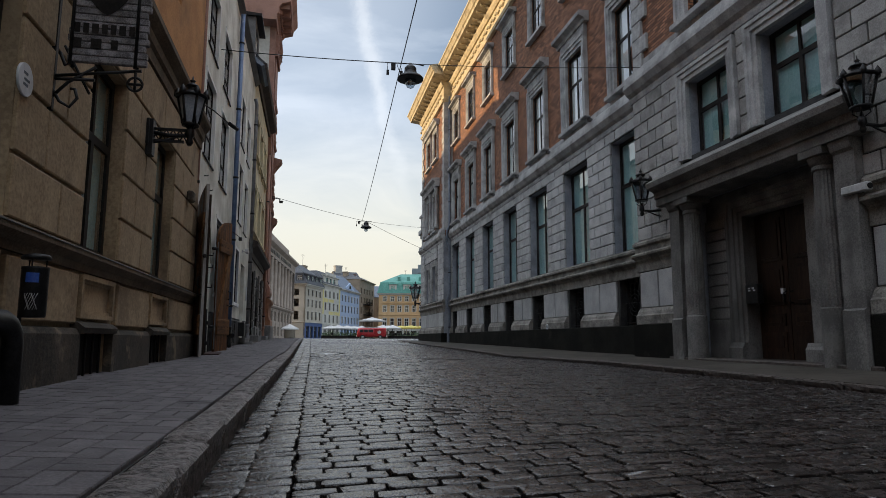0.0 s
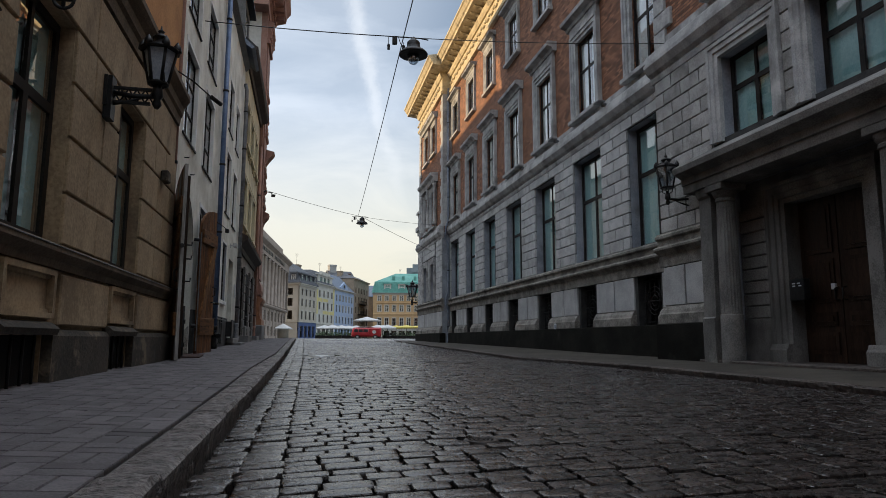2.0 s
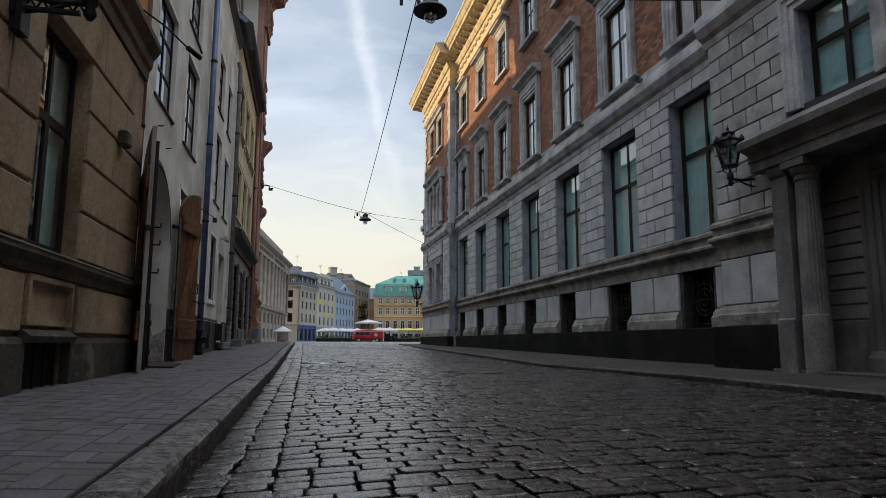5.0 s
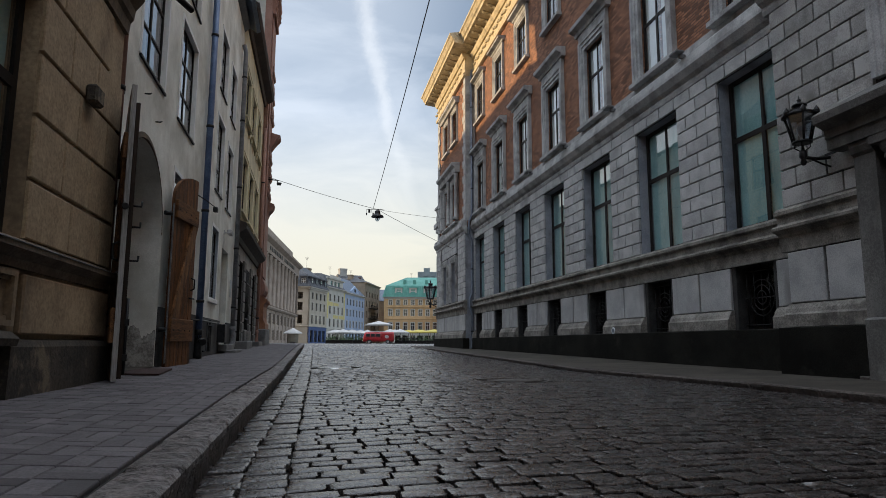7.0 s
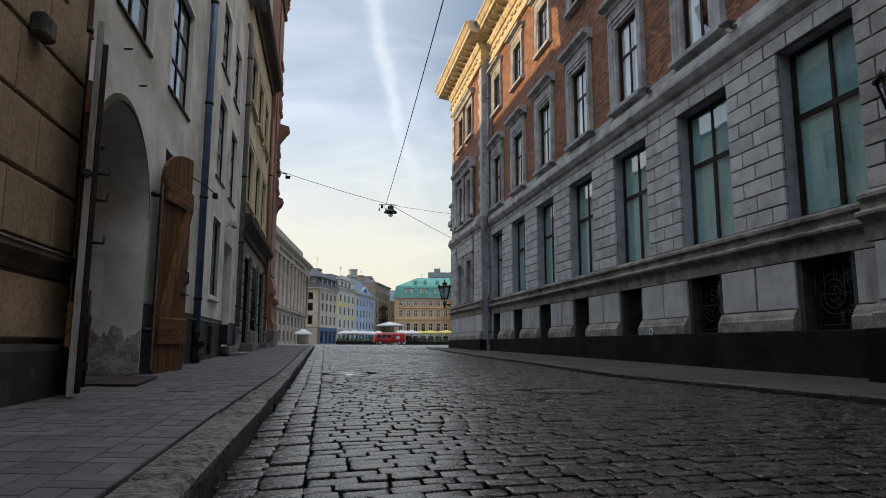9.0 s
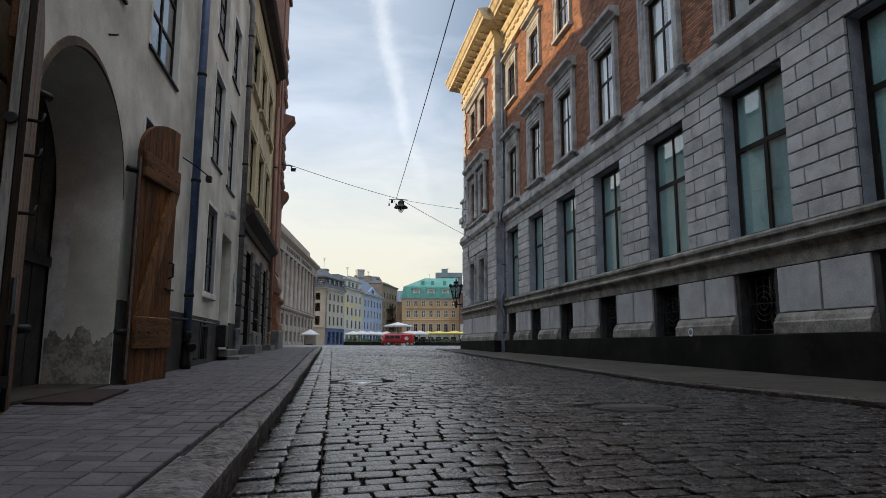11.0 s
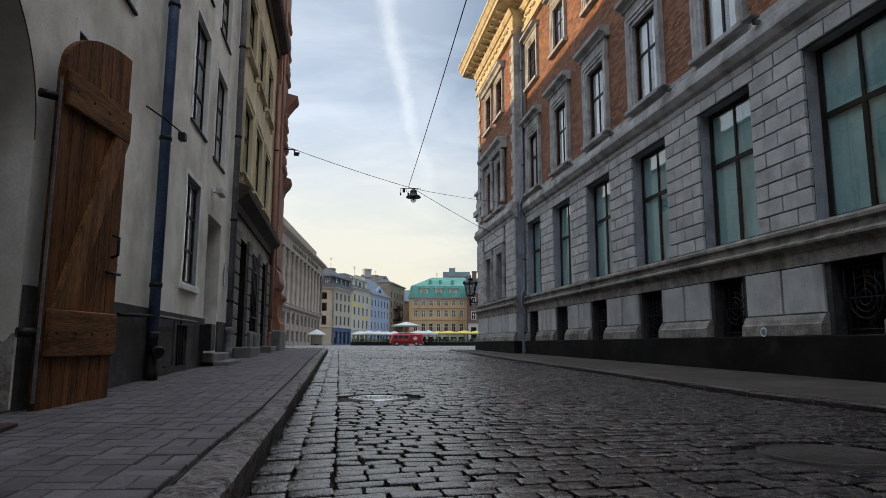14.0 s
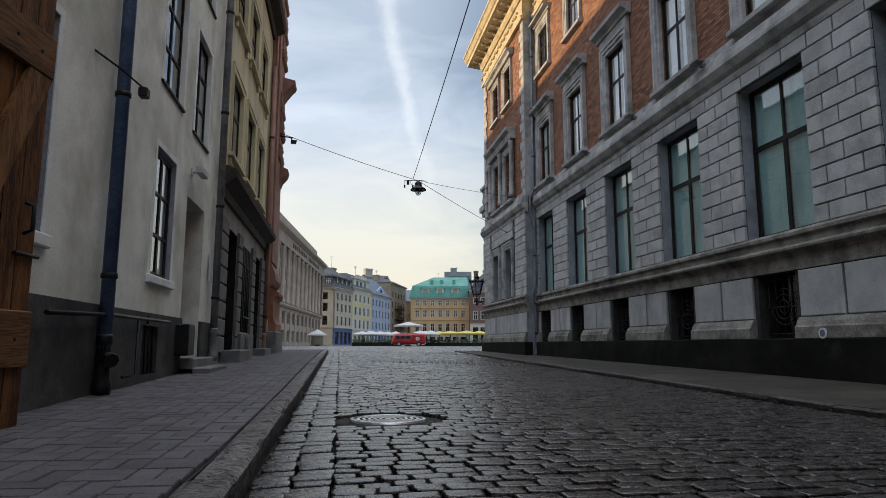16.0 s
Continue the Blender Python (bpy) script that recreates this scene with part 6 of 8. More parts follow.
box(bm, D0 - 0.03, D1 + 0.12, -9, 0.26, -0.3, 1.12)
part("granite_base", bm, "greystone", house_d, "grey granite base", bevel=0.03)
bm = bmesh.new()
mould(bm, D0 + 0.2, D1 + 0.1, [(0, 1.12), (0.22, 1.12), (0.22, 1.32), (0.16, 1.40), (0.13, 1.55), (0.13, 1.95), (0.17, 2.05), (0.24, 2.12), (0.25, 2.2), (0.10, 2.3), (0, 2.35)])
part("pedestal", bm, "orangered", house_d, "orange-red terracotta pedestal")
bm = bmesh.new()
mould(bm, D0 + 0.25, D1 + 0.08, [(0, 2.35), (0.10, 2.4), (0.16, 2.55), (0.14, 2.75), (0.05, 2.95), (0.03, 3.0), (0, 3.05)])
part("pedestal_scroll", bm, "terracotta", house_d)
for a, b in ((D0 + 0.35, D1 + 0.03),):
    bm = bmesh.new()
    box(bm, a, b, 0, 0.05, 3.05, 13.4)
    part("pilaster", bm, "terracotta", house_d, bevel=0.01)
bm = bmesh.new()
mould(bm, D1 - 0.55, D1 + 0.2, [(0, 8.25), (0.06, 8.30), (0.14, 8.44), (0.30, 8.66), (0.38, 8.74), (0.42, 8.84), (0.16, 8.90), (0, 8.94)])
part("ledge", bm, "terracotta", house_d, "jutting red ledge")
bm = bmesh.new()
mould(bm, D1 - 0.5, D1 + 0.15, [(0, 5.50), (0.06, 5.55), (0.10, 5.68), (0.22, 5.82), (0.27, 5.92), (0.29, 6.02), (0.12, 6.10), (0, 6.15)])
part("ledge", bm, "terracotta", house_d, "jutting red ledge")
# carved scrolls one above another
for i, (zz, hh, ww) in enumerate(((6.2, 0.34, 0.13), (6.62, 0.26, 0.07), (6.95, 0.42, 0.15), (7.42, 0.22, 0.08), (7.68, 0.30, 0.12), (8.02, 0.24, 0.06), (9.3, 0.28, 0.14), (9.62, 0.5, 0.09), (10.2, 0.3, 0.12), (10.6, 0.5, 0.07), (11.2, 0.3, 0.11))):
    ww *= 0.65
    bm = bmesh.new()
    a, b = D0 + 0.75 + 0.06 * (i % 3), D1 + 0.05 + 0.04 * (i % 2)
    mould(bm, a, b, [(0.05, zz), (0.05 + ww * 0.5, zz + hh * 0.06), (0.05 + ww * 0.9, zz + hh * 0.25), (0.05 + ww, zz + hh * 0.45), (0.05 + ww * 0.6, zz + hh * 0.62), (0.05 + ww * 0.75, zz + hh * 0.8), (0.05 + ww * 0.3, zz + hh), (0.05, zz + hh)])
    part("carved_scroll", bm, "terracotta", house_d)
bm = bmesh.new()
mould(bm, D0 + 0.2, D1 + 0.12, [(0, 13.4), (0.14, 13.4), (0.16, 13.5), (0.10, 13.6), (0.14, 13.8), (0.11, 13.9), (0.17, 14.1), (0.14, 14.16), (0.24, 14.3), (0.26, 14.4), (0, 14.45)])
cap_ = part("capital", bm, "terracotta", house_d, "leafy red capital")
for i in range(7):
    for j in range(2):
        bm = bmesh.new()
        u, z = D0 + 0.3 + 0.24 * i + 0.12 * j, 13.62 + 0.26 * j
        mould(bm, u - 0.09, u + 0.09, [(0.08, z), (0.16, z + 0.04), (0.20, z + 0.16), (0.25, z + 0.20), (0.20, z + 0.24), (0.08, z + 0.22)])
        part("leaf", bm, "terracotta", cap_)
bm = bmesh.new()
mould(bm, D0 - 0.75, D1 + 0.85, [(-9, 14.7), (0.05, 14.7), (0.08, 15.0), (0.16, 15.05), (0.16, 15.35), (0.28, 15.5), (0.66, 15.62), (0.70, 15.85), (0.88, 16.1), (0.88, 16.3), (-9, 16.6)])
part("cornice", bm, "terracotta", house_d, "heavy red cornice")
for i in range(12):
    bm = bmesh.new()
    box(bm, D0 - 0.5 + 0.21 * i, D0 - 0.38 + 0.21 * i, 0.1, 0.24, 15.12, 15.3)
    part("dentil", bm, "terracotta", house_d)
for i in range(4):
    bm = bmesh.new()
    box(bm, D0 - 0.5 + 0.78 * i, D0 - 0.26 + 0.78 * i, 0.1, 0.62, 15.36, 15.58)
    part("cornice_bracket", bm, "terracotta", house_d)


# ---- the square: places by bearing and distance from the far end of the walk ----
def far(px, d):
    """A place on the square: how far to the side (in thousandths of the distance) and how far ahead."""
    fx, fy, s = 0.158, 0.987, (px - 784) / 1159
    return (0.05 + d * fx + s * d * fy, 10.78 + d * fy - s * d * fx)


SQ = 0.55


def far_house(name, p, q, deep, label, wall_mat, eave, floors, cols, margin=0.9, wmat="frame", ww=1.3, base=None, base_h=4.0, trim="cream", cols2=0, pane="dullglass"):
    """A house on the square: front wall with openings and windows, side and back walls, courses and eave."""
    a = math.atan2(q[1] - p[1], q[0] - p[0])
    n = math.hypot(q[0] - p[0], q[1] - p[1])
    th = thing(name, Matrix.LocRotScale((p[0], p[1], SQ), Euler((0, 0, a)), None), label, "house", "houses of the square")
    step = (n - 2 * margin) / cols
    holes = [(margin + step * (i + 0.5) - ww / 2, margin + step * (i + 0.5) + ww / 2, z, z + h) for z, h in floors for i in range(cols)]
    bm = bmesh.new()
    facade(bm, 0, n, base_h if base else -0.6, eave, [h for h in holes if not base or h[2] > base_h], 0.4, 0.0)
    part("wall", bm, wall_mat, th)
    if base:
        gaps = [(margin + step * (i + 0.5) - step * 0.36, margin + step * (i + 0.5) + step * 0.36, 0.3, base_h - 0.9) for i in range(cols)]
        bm = bmesh.new()
        facade(bm, 0, n, -0.6, base_h, gaps, 0.4, 0.05)
        part("shopfront", bm, base, th)
        for g in gaps:
            window(th, *g, -0.25, "tall", "frame", 0.12, "dark", "shop_window")
    core(th, 0.4, n - 0.4, -0.6, eave - 0.1, -1.3, -1.1)
    bm = bmesh.new()
    box(bm, n - 0.4, n, -deep, -0.4, -0.6, eave)
    box(bm, 0, n, -deep - 0.4, -deep, -0.6, eave)
    if not cols2:
        box(bm, 0, 0.4, -deep, -0.4, -0.6, eave)
    part("side_wall", bm, wall_mat, th)
    for h in holes:
        if base and h[2] < base_h:
            continue
        window(th, *h, -0.2, "cross", wmat, 0.10, "dark", pane=pane)
        bm = bmesh.new()
        surround(bm, *h, 0.0, [(0.0, -0.05), (0.0, 0.06), (0.16, 0.06), (0.16, -0.05)])
        part("window_casing", bm, trim, th)
    bm = bmesh.new()
    mould(bm, -0.3, n + 0.3, [(-0.02, eave - 0.5), (0.12, eave - 0.5), (0.2, eave - 0.25), (0.5, eave - 0.1), (0.55, eave + 0.12), (-0.02, eave + 0.2)])
    part("eave_course", bm, trim, th)
    bm = bmesh.new()
    mould(bm, 0, n, [(-0.02, base_h), (0.12, base_h), (0.2, base_h + 0.18), (-0.02, base_h + 0.25)])
    part("string_course", bm, trim, th)
    if cols2:
        st = (deep - 1.6) / cols2
        hs = [(0.8 + st * (i + 0.5) - ww / 2, 0.8 + st * (i + 0.5) + ww / 2, z, z + h) for z, h in floors for i in range(cols2)]
        side = part("side_front", bmesh.new(), wall_mat, th)
        side.rotation_euler = (0, 0, radians(-90))
        side.location = (0, deep, 0)
        bm = bmesh.new()
        facade(bm, 0, deep, -0.6, eave, hs, 0.4, 0.0)
        mould(bm, -0.3, deep + 0.3, [(-0.02, eave - 0.5), (0.12, eave - 0.5), (0.2, eave - 0.25), (0.5, eave - 0.1), (0.55, eave + 0.12), (-0.02, eave + 0.2)])
        mould(bm, 0, deep, [(-0.02, base_h), (0.12, base_h), (0.2, base_h + 0.18), (-0.02, base_h + 0.25)])
        bm.to_mesh(side.data)
        bm.free()
        for h in hs:
            window(side, *h, -0.2, "cross", wmat, 0.10, "dark", pane="dullglass")
    return th, n


def dormer(parent, u, w, z, wide, high, wall_mat, roof_mat, wmat="white"):
    bm = bmesh.new()
    facade(bm, u - wide / 2, u + wide / 2, z, z + high, [(u - wide * 0.32, u + wide * 0.32, z + high * 0.12, z + high * 0.86)], 0.25, w)
    box(bm, u - wide / 2, u - wide / 2 + 0.15, w - 2.6, w - 0.25, z, z + high)
    box(bm, u + wide / 2 - 0.15, u + wide / 2, w - 2.6, w - 0.25, z, z + high)
    mould(bm, u - wide * 0.62, u + wide * 0.62, [(w + 0.2, z + high), (w + 0.2, z + high + 0.16), (w - 1.2, z + high + 0.42), (w - 2.8, z + high + 0.30), (w - 2.8, z + high)], 1)
    ob = part("dormer", bm, (wall_mat, roof_mat), parent)
    window(ob, u - wide * 0.32, u + wide * 0.32, z + high * 0.12, z + high * 0.86, w - 0.15, "cross", wmat, 0.09, "dark")
    # near-black slab behind the dormer window, its colour standing in for shade
    box_ = bmesh.new()
    box(box_, u - wide * 0.4, u + wide * 0.4, w - 0.8, w - 0.7, z, z + high)
    part("inner_wall", box_, "dark", parent)


def roof_hip(parent, n, deep, eave, high, mat, steep=3.0, over=0.5, name="roof"):
    bm = bmesh.new()
    lo = [(-over, over), (n + over, over), (n + over, -deep - over), (-over, -deep - over)]
    hi = [(steep, -steep), (n - steep, -steep), (n - steep, -deep + steep), (steep, -deep + steep)]
    a = [bm.verts.new((u, -w, eave)) for u, w in lo]
    b = [bm.verts.new((u, -w, eave + high)) for u, w in hi]
    for i in range(4):
        bm.faces.new((a[i], a[(i + 1) % 4], b[(i + 1) % 4], b[i]))
    bm.faces.new(b)
    bm.faces.new(a[::-1])
    return part(name, bm, mat, parent)


def chimney(parent, u, w, z, wide, high, mat):
    bm = bmesh.new()
    box(bm, u, u + wide, w - wide * 0.7, w, z, z + high)
    box(bm, u - 0.1, u + wide + 0.1, w - wide * 0.7 - 0.1, w + 0.1, z + high * 0.86, z + high)
    part("chimney", bm, mat, parent)


# row of houses that runs away to the right
P0, P1, P2, P3, P4 = far(590, 160), far(622, 173.5), far(655, 190), far(690, 211), far(717, 232)
h, n = far_house("beige_house", P0, P1, 11.5, "beige plaster house with mansard dormers and blue shopfront", "beige", 14.2, [(5.0, 2.2), (8.4, 2.0), (11.3, 1.7)], 4, 0.6, base="bluebase", base_h=4.2, trim="cream", cols2=3)
roof_hip(h, n, 11.5, 14.4, 3.2, "slate", 1.2)
for i in range(4):
    dormer(h, n * (i + 0.5) / 4, 0.1, 14.6, 1.7, 2.2, "slate", "slate")
for i in range(2):
    d = part("side_dormer", bmesh.new(), "slate", h)
    d.rotation_euler, d.location = (0, 0, radians(-90)), (0, 11.5, 0)
    bm = bmesh.new()
    facade(bm, 5.6 + 3.2 * i, 7.6 + 3.2 * i, 14.6, 16.9, [(6.0 + 3.2 * i, 7.2 + 3.2 * i, 14.9, 16.5)], 0.3, 0.15)
    box(bm, 5.6 + 3.2 * i, 7.6 + 3.2 * i, -2.5, 0.3, 16.9, 17.1)
    bm.to_mesh(d.data)
    bm.free()
    window(d, 6.0 + 3.2 * i, 7.2 + 3.2 * i, 14.9, 16.5, 0.0, "cross", "white", 0.09, "dark")
roof_hip(h, n, 11.5, 17.55, 2.6, "slate", 4.6, -1.3, "upper_roof")
chimney(h, 0.2, -8.0, 17.0, 1.7, 5.4, "brownwall")
chimney(h, 3.4, -5.2, 18.6, 1.0, 2.4, "plum")
chimney(h, n - 2.6, -4.6, 17.6, 2.2, 2.9, "brownwall")
h, n = far_house("yellow_white_house", P1, P2, 12, "white and lemon plaster house with curved attic", "cream", 15.5, [(4.6, 2.2), (8.2, 2.1), (11.8, 1.9)], 4, 0.8, base="cream", base_h=3.9)
for u0, u1, z0, z1 in ((0.15, 1.25, 6.9, 14.9), (n - 1.3, n - 0.2, 6.9, 14.9), (1.3, n * 0.30, 10.4, 11.5), (n * 0.66, n - 1.35, 7.0, 7.9), (n * 0.34, n * 0.62, 7.0, 7.9), (n * 0.34, n * 0.62, 10.6, 11.4)):
    bm = bmesh.new()
    box(bm, u0, u1, -0.01, 0.035, z0, z1)
    part("lemon_panel", bm, "lemon", h, "lemon yellow wall panel")
bm = bmesh.new()
facade(bm, n * 0.1, n * 0.9, 15.5, 18.0, [(n * (0.22 + 0.2 * i), n * (0.34 + 0.2 * i), 15.9, 17.5) for i in range(3)], 0.4, -0.3)
mould(bm, n * 0.05, n * 0.95, [(-0.8, 18.0), (0.0, 18.0), (0.05, 18.3), (-0.8, 18.5)])
mould(bm, n * 0.25, n * 0.75, [(-0.8, 18.4), (-0.2, 18.4), (-0.2, 19.2), (-0.8, 19.3)])
part("attic", bm, "cream", h, "white attic storey")
for i in range(3):
    window(h, n * (0.22 + 0.2 * i), n * (0.34 + 0.2 * i), 15.9, 17.5, -0.5, "cross", "frame", 0.09, "dark")
roof_hip(h, n, 12, 15.6, 4.0, "slate", 3.0, 0.2)
h, n = far_house("blue_house", P2, P3, 12, "light blue plaster house with small gable", "bluewall", 15.2, [(4.7, 2.1), (8.2, 2.1), (11.6, 1.9)], 6, 0.5, ww=1.2, base="bluewall", base_h=3.8, trim="cream")
bm = bmesh.new()
vs = [bm.verts.new((u, w, z)) for w in (0.1, 0.5) for u, z in ((n * 0.3, 15.3), (n * 0.7, 15.3), (n * 0.7, 16.2), (n * 0.5, 18.0), (n * 0.3, 16.2))]
bm.faces.new(vs[:5])
bm.faces.new(vs[5:][::-1])
for i in range(5):
    bm.faces.new((vs[i], vs[5 + i], vs[5 + (i + 1) % 5], vs[(i + 1) % 5]))
part("gable", bm, "bluewall", h, "small blue gable")
bm = bmesh.new()
box(bm, n * 0.46, n * 0.54, -0.09, -0.06, 16.0, 17.0)
part("gable_window", bm, "frame", h)
roof_hip(h, n, 12, 15.3, 5.0, "tin", 4.0, 0.3)
h, n = far_house("brown_house", P3, P4, 13, "brown sandstone house with balconies and chimneys", "brownwall", 20.2, [(4.8, 2.3), (8.6, 2.2), (12.2, 2.1), (15.6, 1.8)], 5, 0.8, base="brownwall", base_h=4.0, trim="brownwall")
for z in (8.2, 11.8):
    bm = bmesh.new()
    box(bm, n * 0.25, n * 0.7, 0, 1.0, z, z + 0.2)
    for i in range(14):
        box(bm, n * 0.25 + i * n * 0.45 / 14, n * 0.25 + i * n * 0.45 / 14 + 0.08, 0.92, 1.0, z + 0.2, z + 1.1)
    box(bm, n * 0.25, n * 0.7, 0.9, 1.0, z + 1.1, z + 1.2)
    part("balcony", bm, "frame", h, "dark iron balcony")
roof_hip(h, n, 13, 20.3, 1.6, "slate", 3.0, 0.2)
chimney(h, 2.0, -5.0, 20.7, 2.2, 2.4, "brownwall")
chimney(h, 5.6, -3.0, 20.7, 1.0, 1.8, "plum")
chimney(h, 9.0, -4.0, 20.7, 1.2, 1.6, "brownwall")
# taller gable house behind the row
back = thing("back_house", Matrix.LocRotScale((*far(648, 222), SQ), Euler((0, 0, radians(20))), None), "grey gabled house behind the row with a chimney", "house", "houses of the square")
bm = bmesh.new()
mould(bm, 0, 9, [(0, 0), (0, 21.0), (-4, 24.0), (-9, 21.0), (-9, 0)])
part("wall", bm, "brownwall", back)
bm = bmesh.new()
mould(bm, -0.3, 9.3, [(0.4, 20.9), (0.4, 21.1), (-4, 24.4), (-9.4, 21.1), (-9.4, 20.9), (-4, 24.0)])
part("roof", bm, "slate", back)
chimney(back, 0.5, -3.0, 22.5, 2.6, 4.0, "concrete")
bm = bmesh.new()
box(bm, 6, 8, 0, 0.3, 17.0, 20.5)
part("bay", bm, "brownwall", back)
# link house with tin roof
link = thing("link_house", Matrix.LocRotScale((*far(716, 234), SQ), Euler((0, 0, radians(-5))), None), "brown house in shade with blue-grey tin roof", "house", "houses of the square")
bm = bmesh.new()
facade(bm, 0, 6, -0.6, 15.5, [(1.2, 2.4, 5, 7.2), (3.6, 4.8, 5, 7.2), (1.2, 2.4, 9, 11), (3.6, 4.8, 9, 11)], 0.4)
box(bm, 0, 6, -8, -0.4, -0.6, 15.5)
part("wall", bm, "brownwall", link)
bm = bmesh.new()
mould(bm, -0.3, 6.3, [(0.3, 15.4), (0.3, 15.6), (-4, 20.0), (-8, 15.6), (-8, 15.4)])
part("roof", bm, "tin", link)

def antenna(px, d, z, high):
    th = thing("roof_antenna", Matrix.LocRotScale((*far(px, d), SQ + z), Euler((0, 0, radians(15))), None), "thin dark aerial mast on a roof of the square", "antenna", "aerials")
    bm = bmesh.new()
    tube(bm, [(0, 0, -3.0), (0, 0, high * 0.7)], 0.035, 6)
    part("mast", bm, "iron", th)
    for k in range(3):
        bm = bmesh.new()
        tube(bm, [(-0.5 + 0.1 * k, 0, high * 0.7 - 0.1 - 0.3 * k), (0.5 - 0.1 * k, 0, high * 0.7 - 0.1 - 0.3 * k)], 0.03, 5)
        part("crossbar", bm, "iron", th)


for px_, d_, z_, high_ in ((583, 170, 21.0, 3.2), (626, 182, 20.4, 2.4), (664, 216, 22.8, 2.8), (775, 222, 22.8, 2.6), (808, 264, 29.4, 3.0)):
    antenna(px_, d_, z_, high_)

# ochre house with green roof, square on to the street
E0, E1 = far(726, 215), far(831, 215)
h, n = far_house("ochre_orange_house", E0, E1, 14, "ochre orange plaster house with green copper mansard roof", "ochre", 15.6, [(4.4, 2.7), (9.2, 2.3), (12.9, 1.8)], 7, 0.9, "white", 1.3, base="cream", base_h=3.6, trim="cream", pane="glass")
bm = bmesh.new()
mould(bm, 0, n, [(0, 8.1), (0.12, 8.1), (0.2, 8.4), (0, 8.5)])
mould(bm, 1.0, n - 1.0, [(0, 12.0), (0.15, 12.0), (0.25, 12.3), (0, 12.4)])
part("string_course", bm, "ochre", h)
bm = bmesh.new()
lo = [(-0.6, 0.6), (n + 0.6, 0.6), (n + 0.6, -14.6), (-0.6, -14.6)]
mid = [(0.5, -0.6), (n - 0.5, -0.6), (n - 0.5, -13.4), (0.5, -13.4)]
hi = [(7.5, -6.5), (n - 0.5, -6.5), (n - 0.5, -7.5), (7.5, -7.5)]
rings = [[bm.verts.new((u, -w, z)) for u, w in r] for r, z in ((lo, 15.7), (mid, 19.6), (hi, 23.0))]
for a, b in zip(rings, rings[1:]):
    for i in range(4):
        bm.faces.new((a[i], a[(i + 1) % 4], b[(i + 1) % 4], b[i]))
bm.faces.new(rings[2])
green_roof = part("roof", bm, "copper", h, "green copper mansard roof")
bm = bmesh.new()
tube(bm, [(0, -0.62, 15.75), (0, 0.58, 19.62)], 0.05, 4)
seam = mesh_of(bm, "roof_seam", "copper")
for i in range(30):
    piece("roof_seam", seam, green_roof, (0.4 + (n - 0.8) * i / 29, 0, 0))
for i in range(3):
    dormer(h, n * (0.25 + 0.25 * i), 0.2, 15.9, 2.5, 2.9, "cream", "copper")
for u in (n * 0.33, n * 0.5, n * 0.71):
    bm = bmesh.new()
    box(bm, u, u + 1.0, -3.0, -1.6, 20.2, 21.6)
    part("roof_hatch", bm, "copper", h)
for i, (u0, u1) in enumerate(((3.0, 9.0), (9.5, 15.0), (15.5, 19.3))):
    aw_ = thing("cafe_awning", Matrix.LocRotScale((E0[0], E0[1] - 1.0, SQ), Euler((0, 0, math.atan2(E1[1] - E0[1], E1[0] - E0[0]))), None), "brown pergola along the ochre house", "awning", "pergolas")
    bm = bmesh.new()
    box(bm, u0, u1, 2.0, 4.0, 3.7, 4.0)
    for u in (u0, u1 - 0.2):
        box(bm, u, u + 0.2, 3.8, 4.0, 0, 3.7)
    part("frame", bm, "brownwall", aw_)
# plain grey house behind the green roof
gb = thing("concrete_house", Matrix.LocRotScale((*far(786, 262), SQ), Euler((0, 0, radians(-9))), None), "blue-grey stuccoed building behind the green roof", "house", "houses of the square")
bm = bmesh.new()
facade(bm, 0, 11, 0, 29.5, [(2.5 + 3.0 * i, 4.2 + 3.0 * i, 25.8, 27.6) for i in range(3)], 0.5)
box(bm, 0, 11, -7, -0.5, 0, 29.4)
box(bm, 2.5, 5.0, -3, -1, 29.4, 31.2)
part("wall", bm, "paleblue", gb)
# plum-brown house with white trim
Q0, Q1 = far(832, 205), far(905, 205)
h, n = far_house("plum_house", Q0, Q1, 14, "plum-brown brick house with white window surrounds and arched ground floor", "plum", 17.0, [(8.0, 2.6), (13.0, 2.0)], 5, 0.5, "white", 1.3, base="cream", base_h=6.5)
roof_hip(h, n, 14, 17.2, 5.5, "slate", 4.0)
chimney(h, 1.5, -5.0, 20.0, 1.4, 4.0, "plum")
chimney(h, 4.5, -6.0, 20.0, 2.8, 4.4, "concrete")

# grey bank-like building on the near side of the square
B_0, B_1 = far(470, 92), far(565, 150)
ang = math.atan2(B_1[1] - B_0[1], B_1[0] - B_0[0])
nb = math.hypot(B_1[0] - B_0[0], B_1[1] - B_0[1])
hall = thing("pilastered_hall", Matrix.LocRotScale((*B_0, SQ), Euler((0, 0, ang)), None), "large grey-brown stone hall with tall pilasters and heavy cornice", "building")
nc = 12
st = nb / nc
low = [(st * (i + 0.5) - st * 0.27, st * (i + 0.5) + st * 0.27, z, z + 1.9) for i in range(nc) for z in (0.6, 3.6)]
tall = [(st * (i + 0.5) - st * 0.26, st * (i + 0.5) + st * 0.26, z, z + h_) for i in range(nc) for z, h_ in ((7.4, 2.6), (10.6, 2.4), (13.4, 1.9))]
bm = bmesh.new()
facade(bm, 0, nb, -0.6, 19.0, low + tall, 0.6)
part("wall", bm, "bank", hall)
core(hall, 0.4, nb - 0.4, -0.6, 18.8, -1.6, -1.4)
bm = bmesh.new()
box(bm, nb - 0.5, nb, -16, -0.6, -0.6, 19.0)
box(bm, 0, nb, -16.5, -16, -0.6, 19.0)
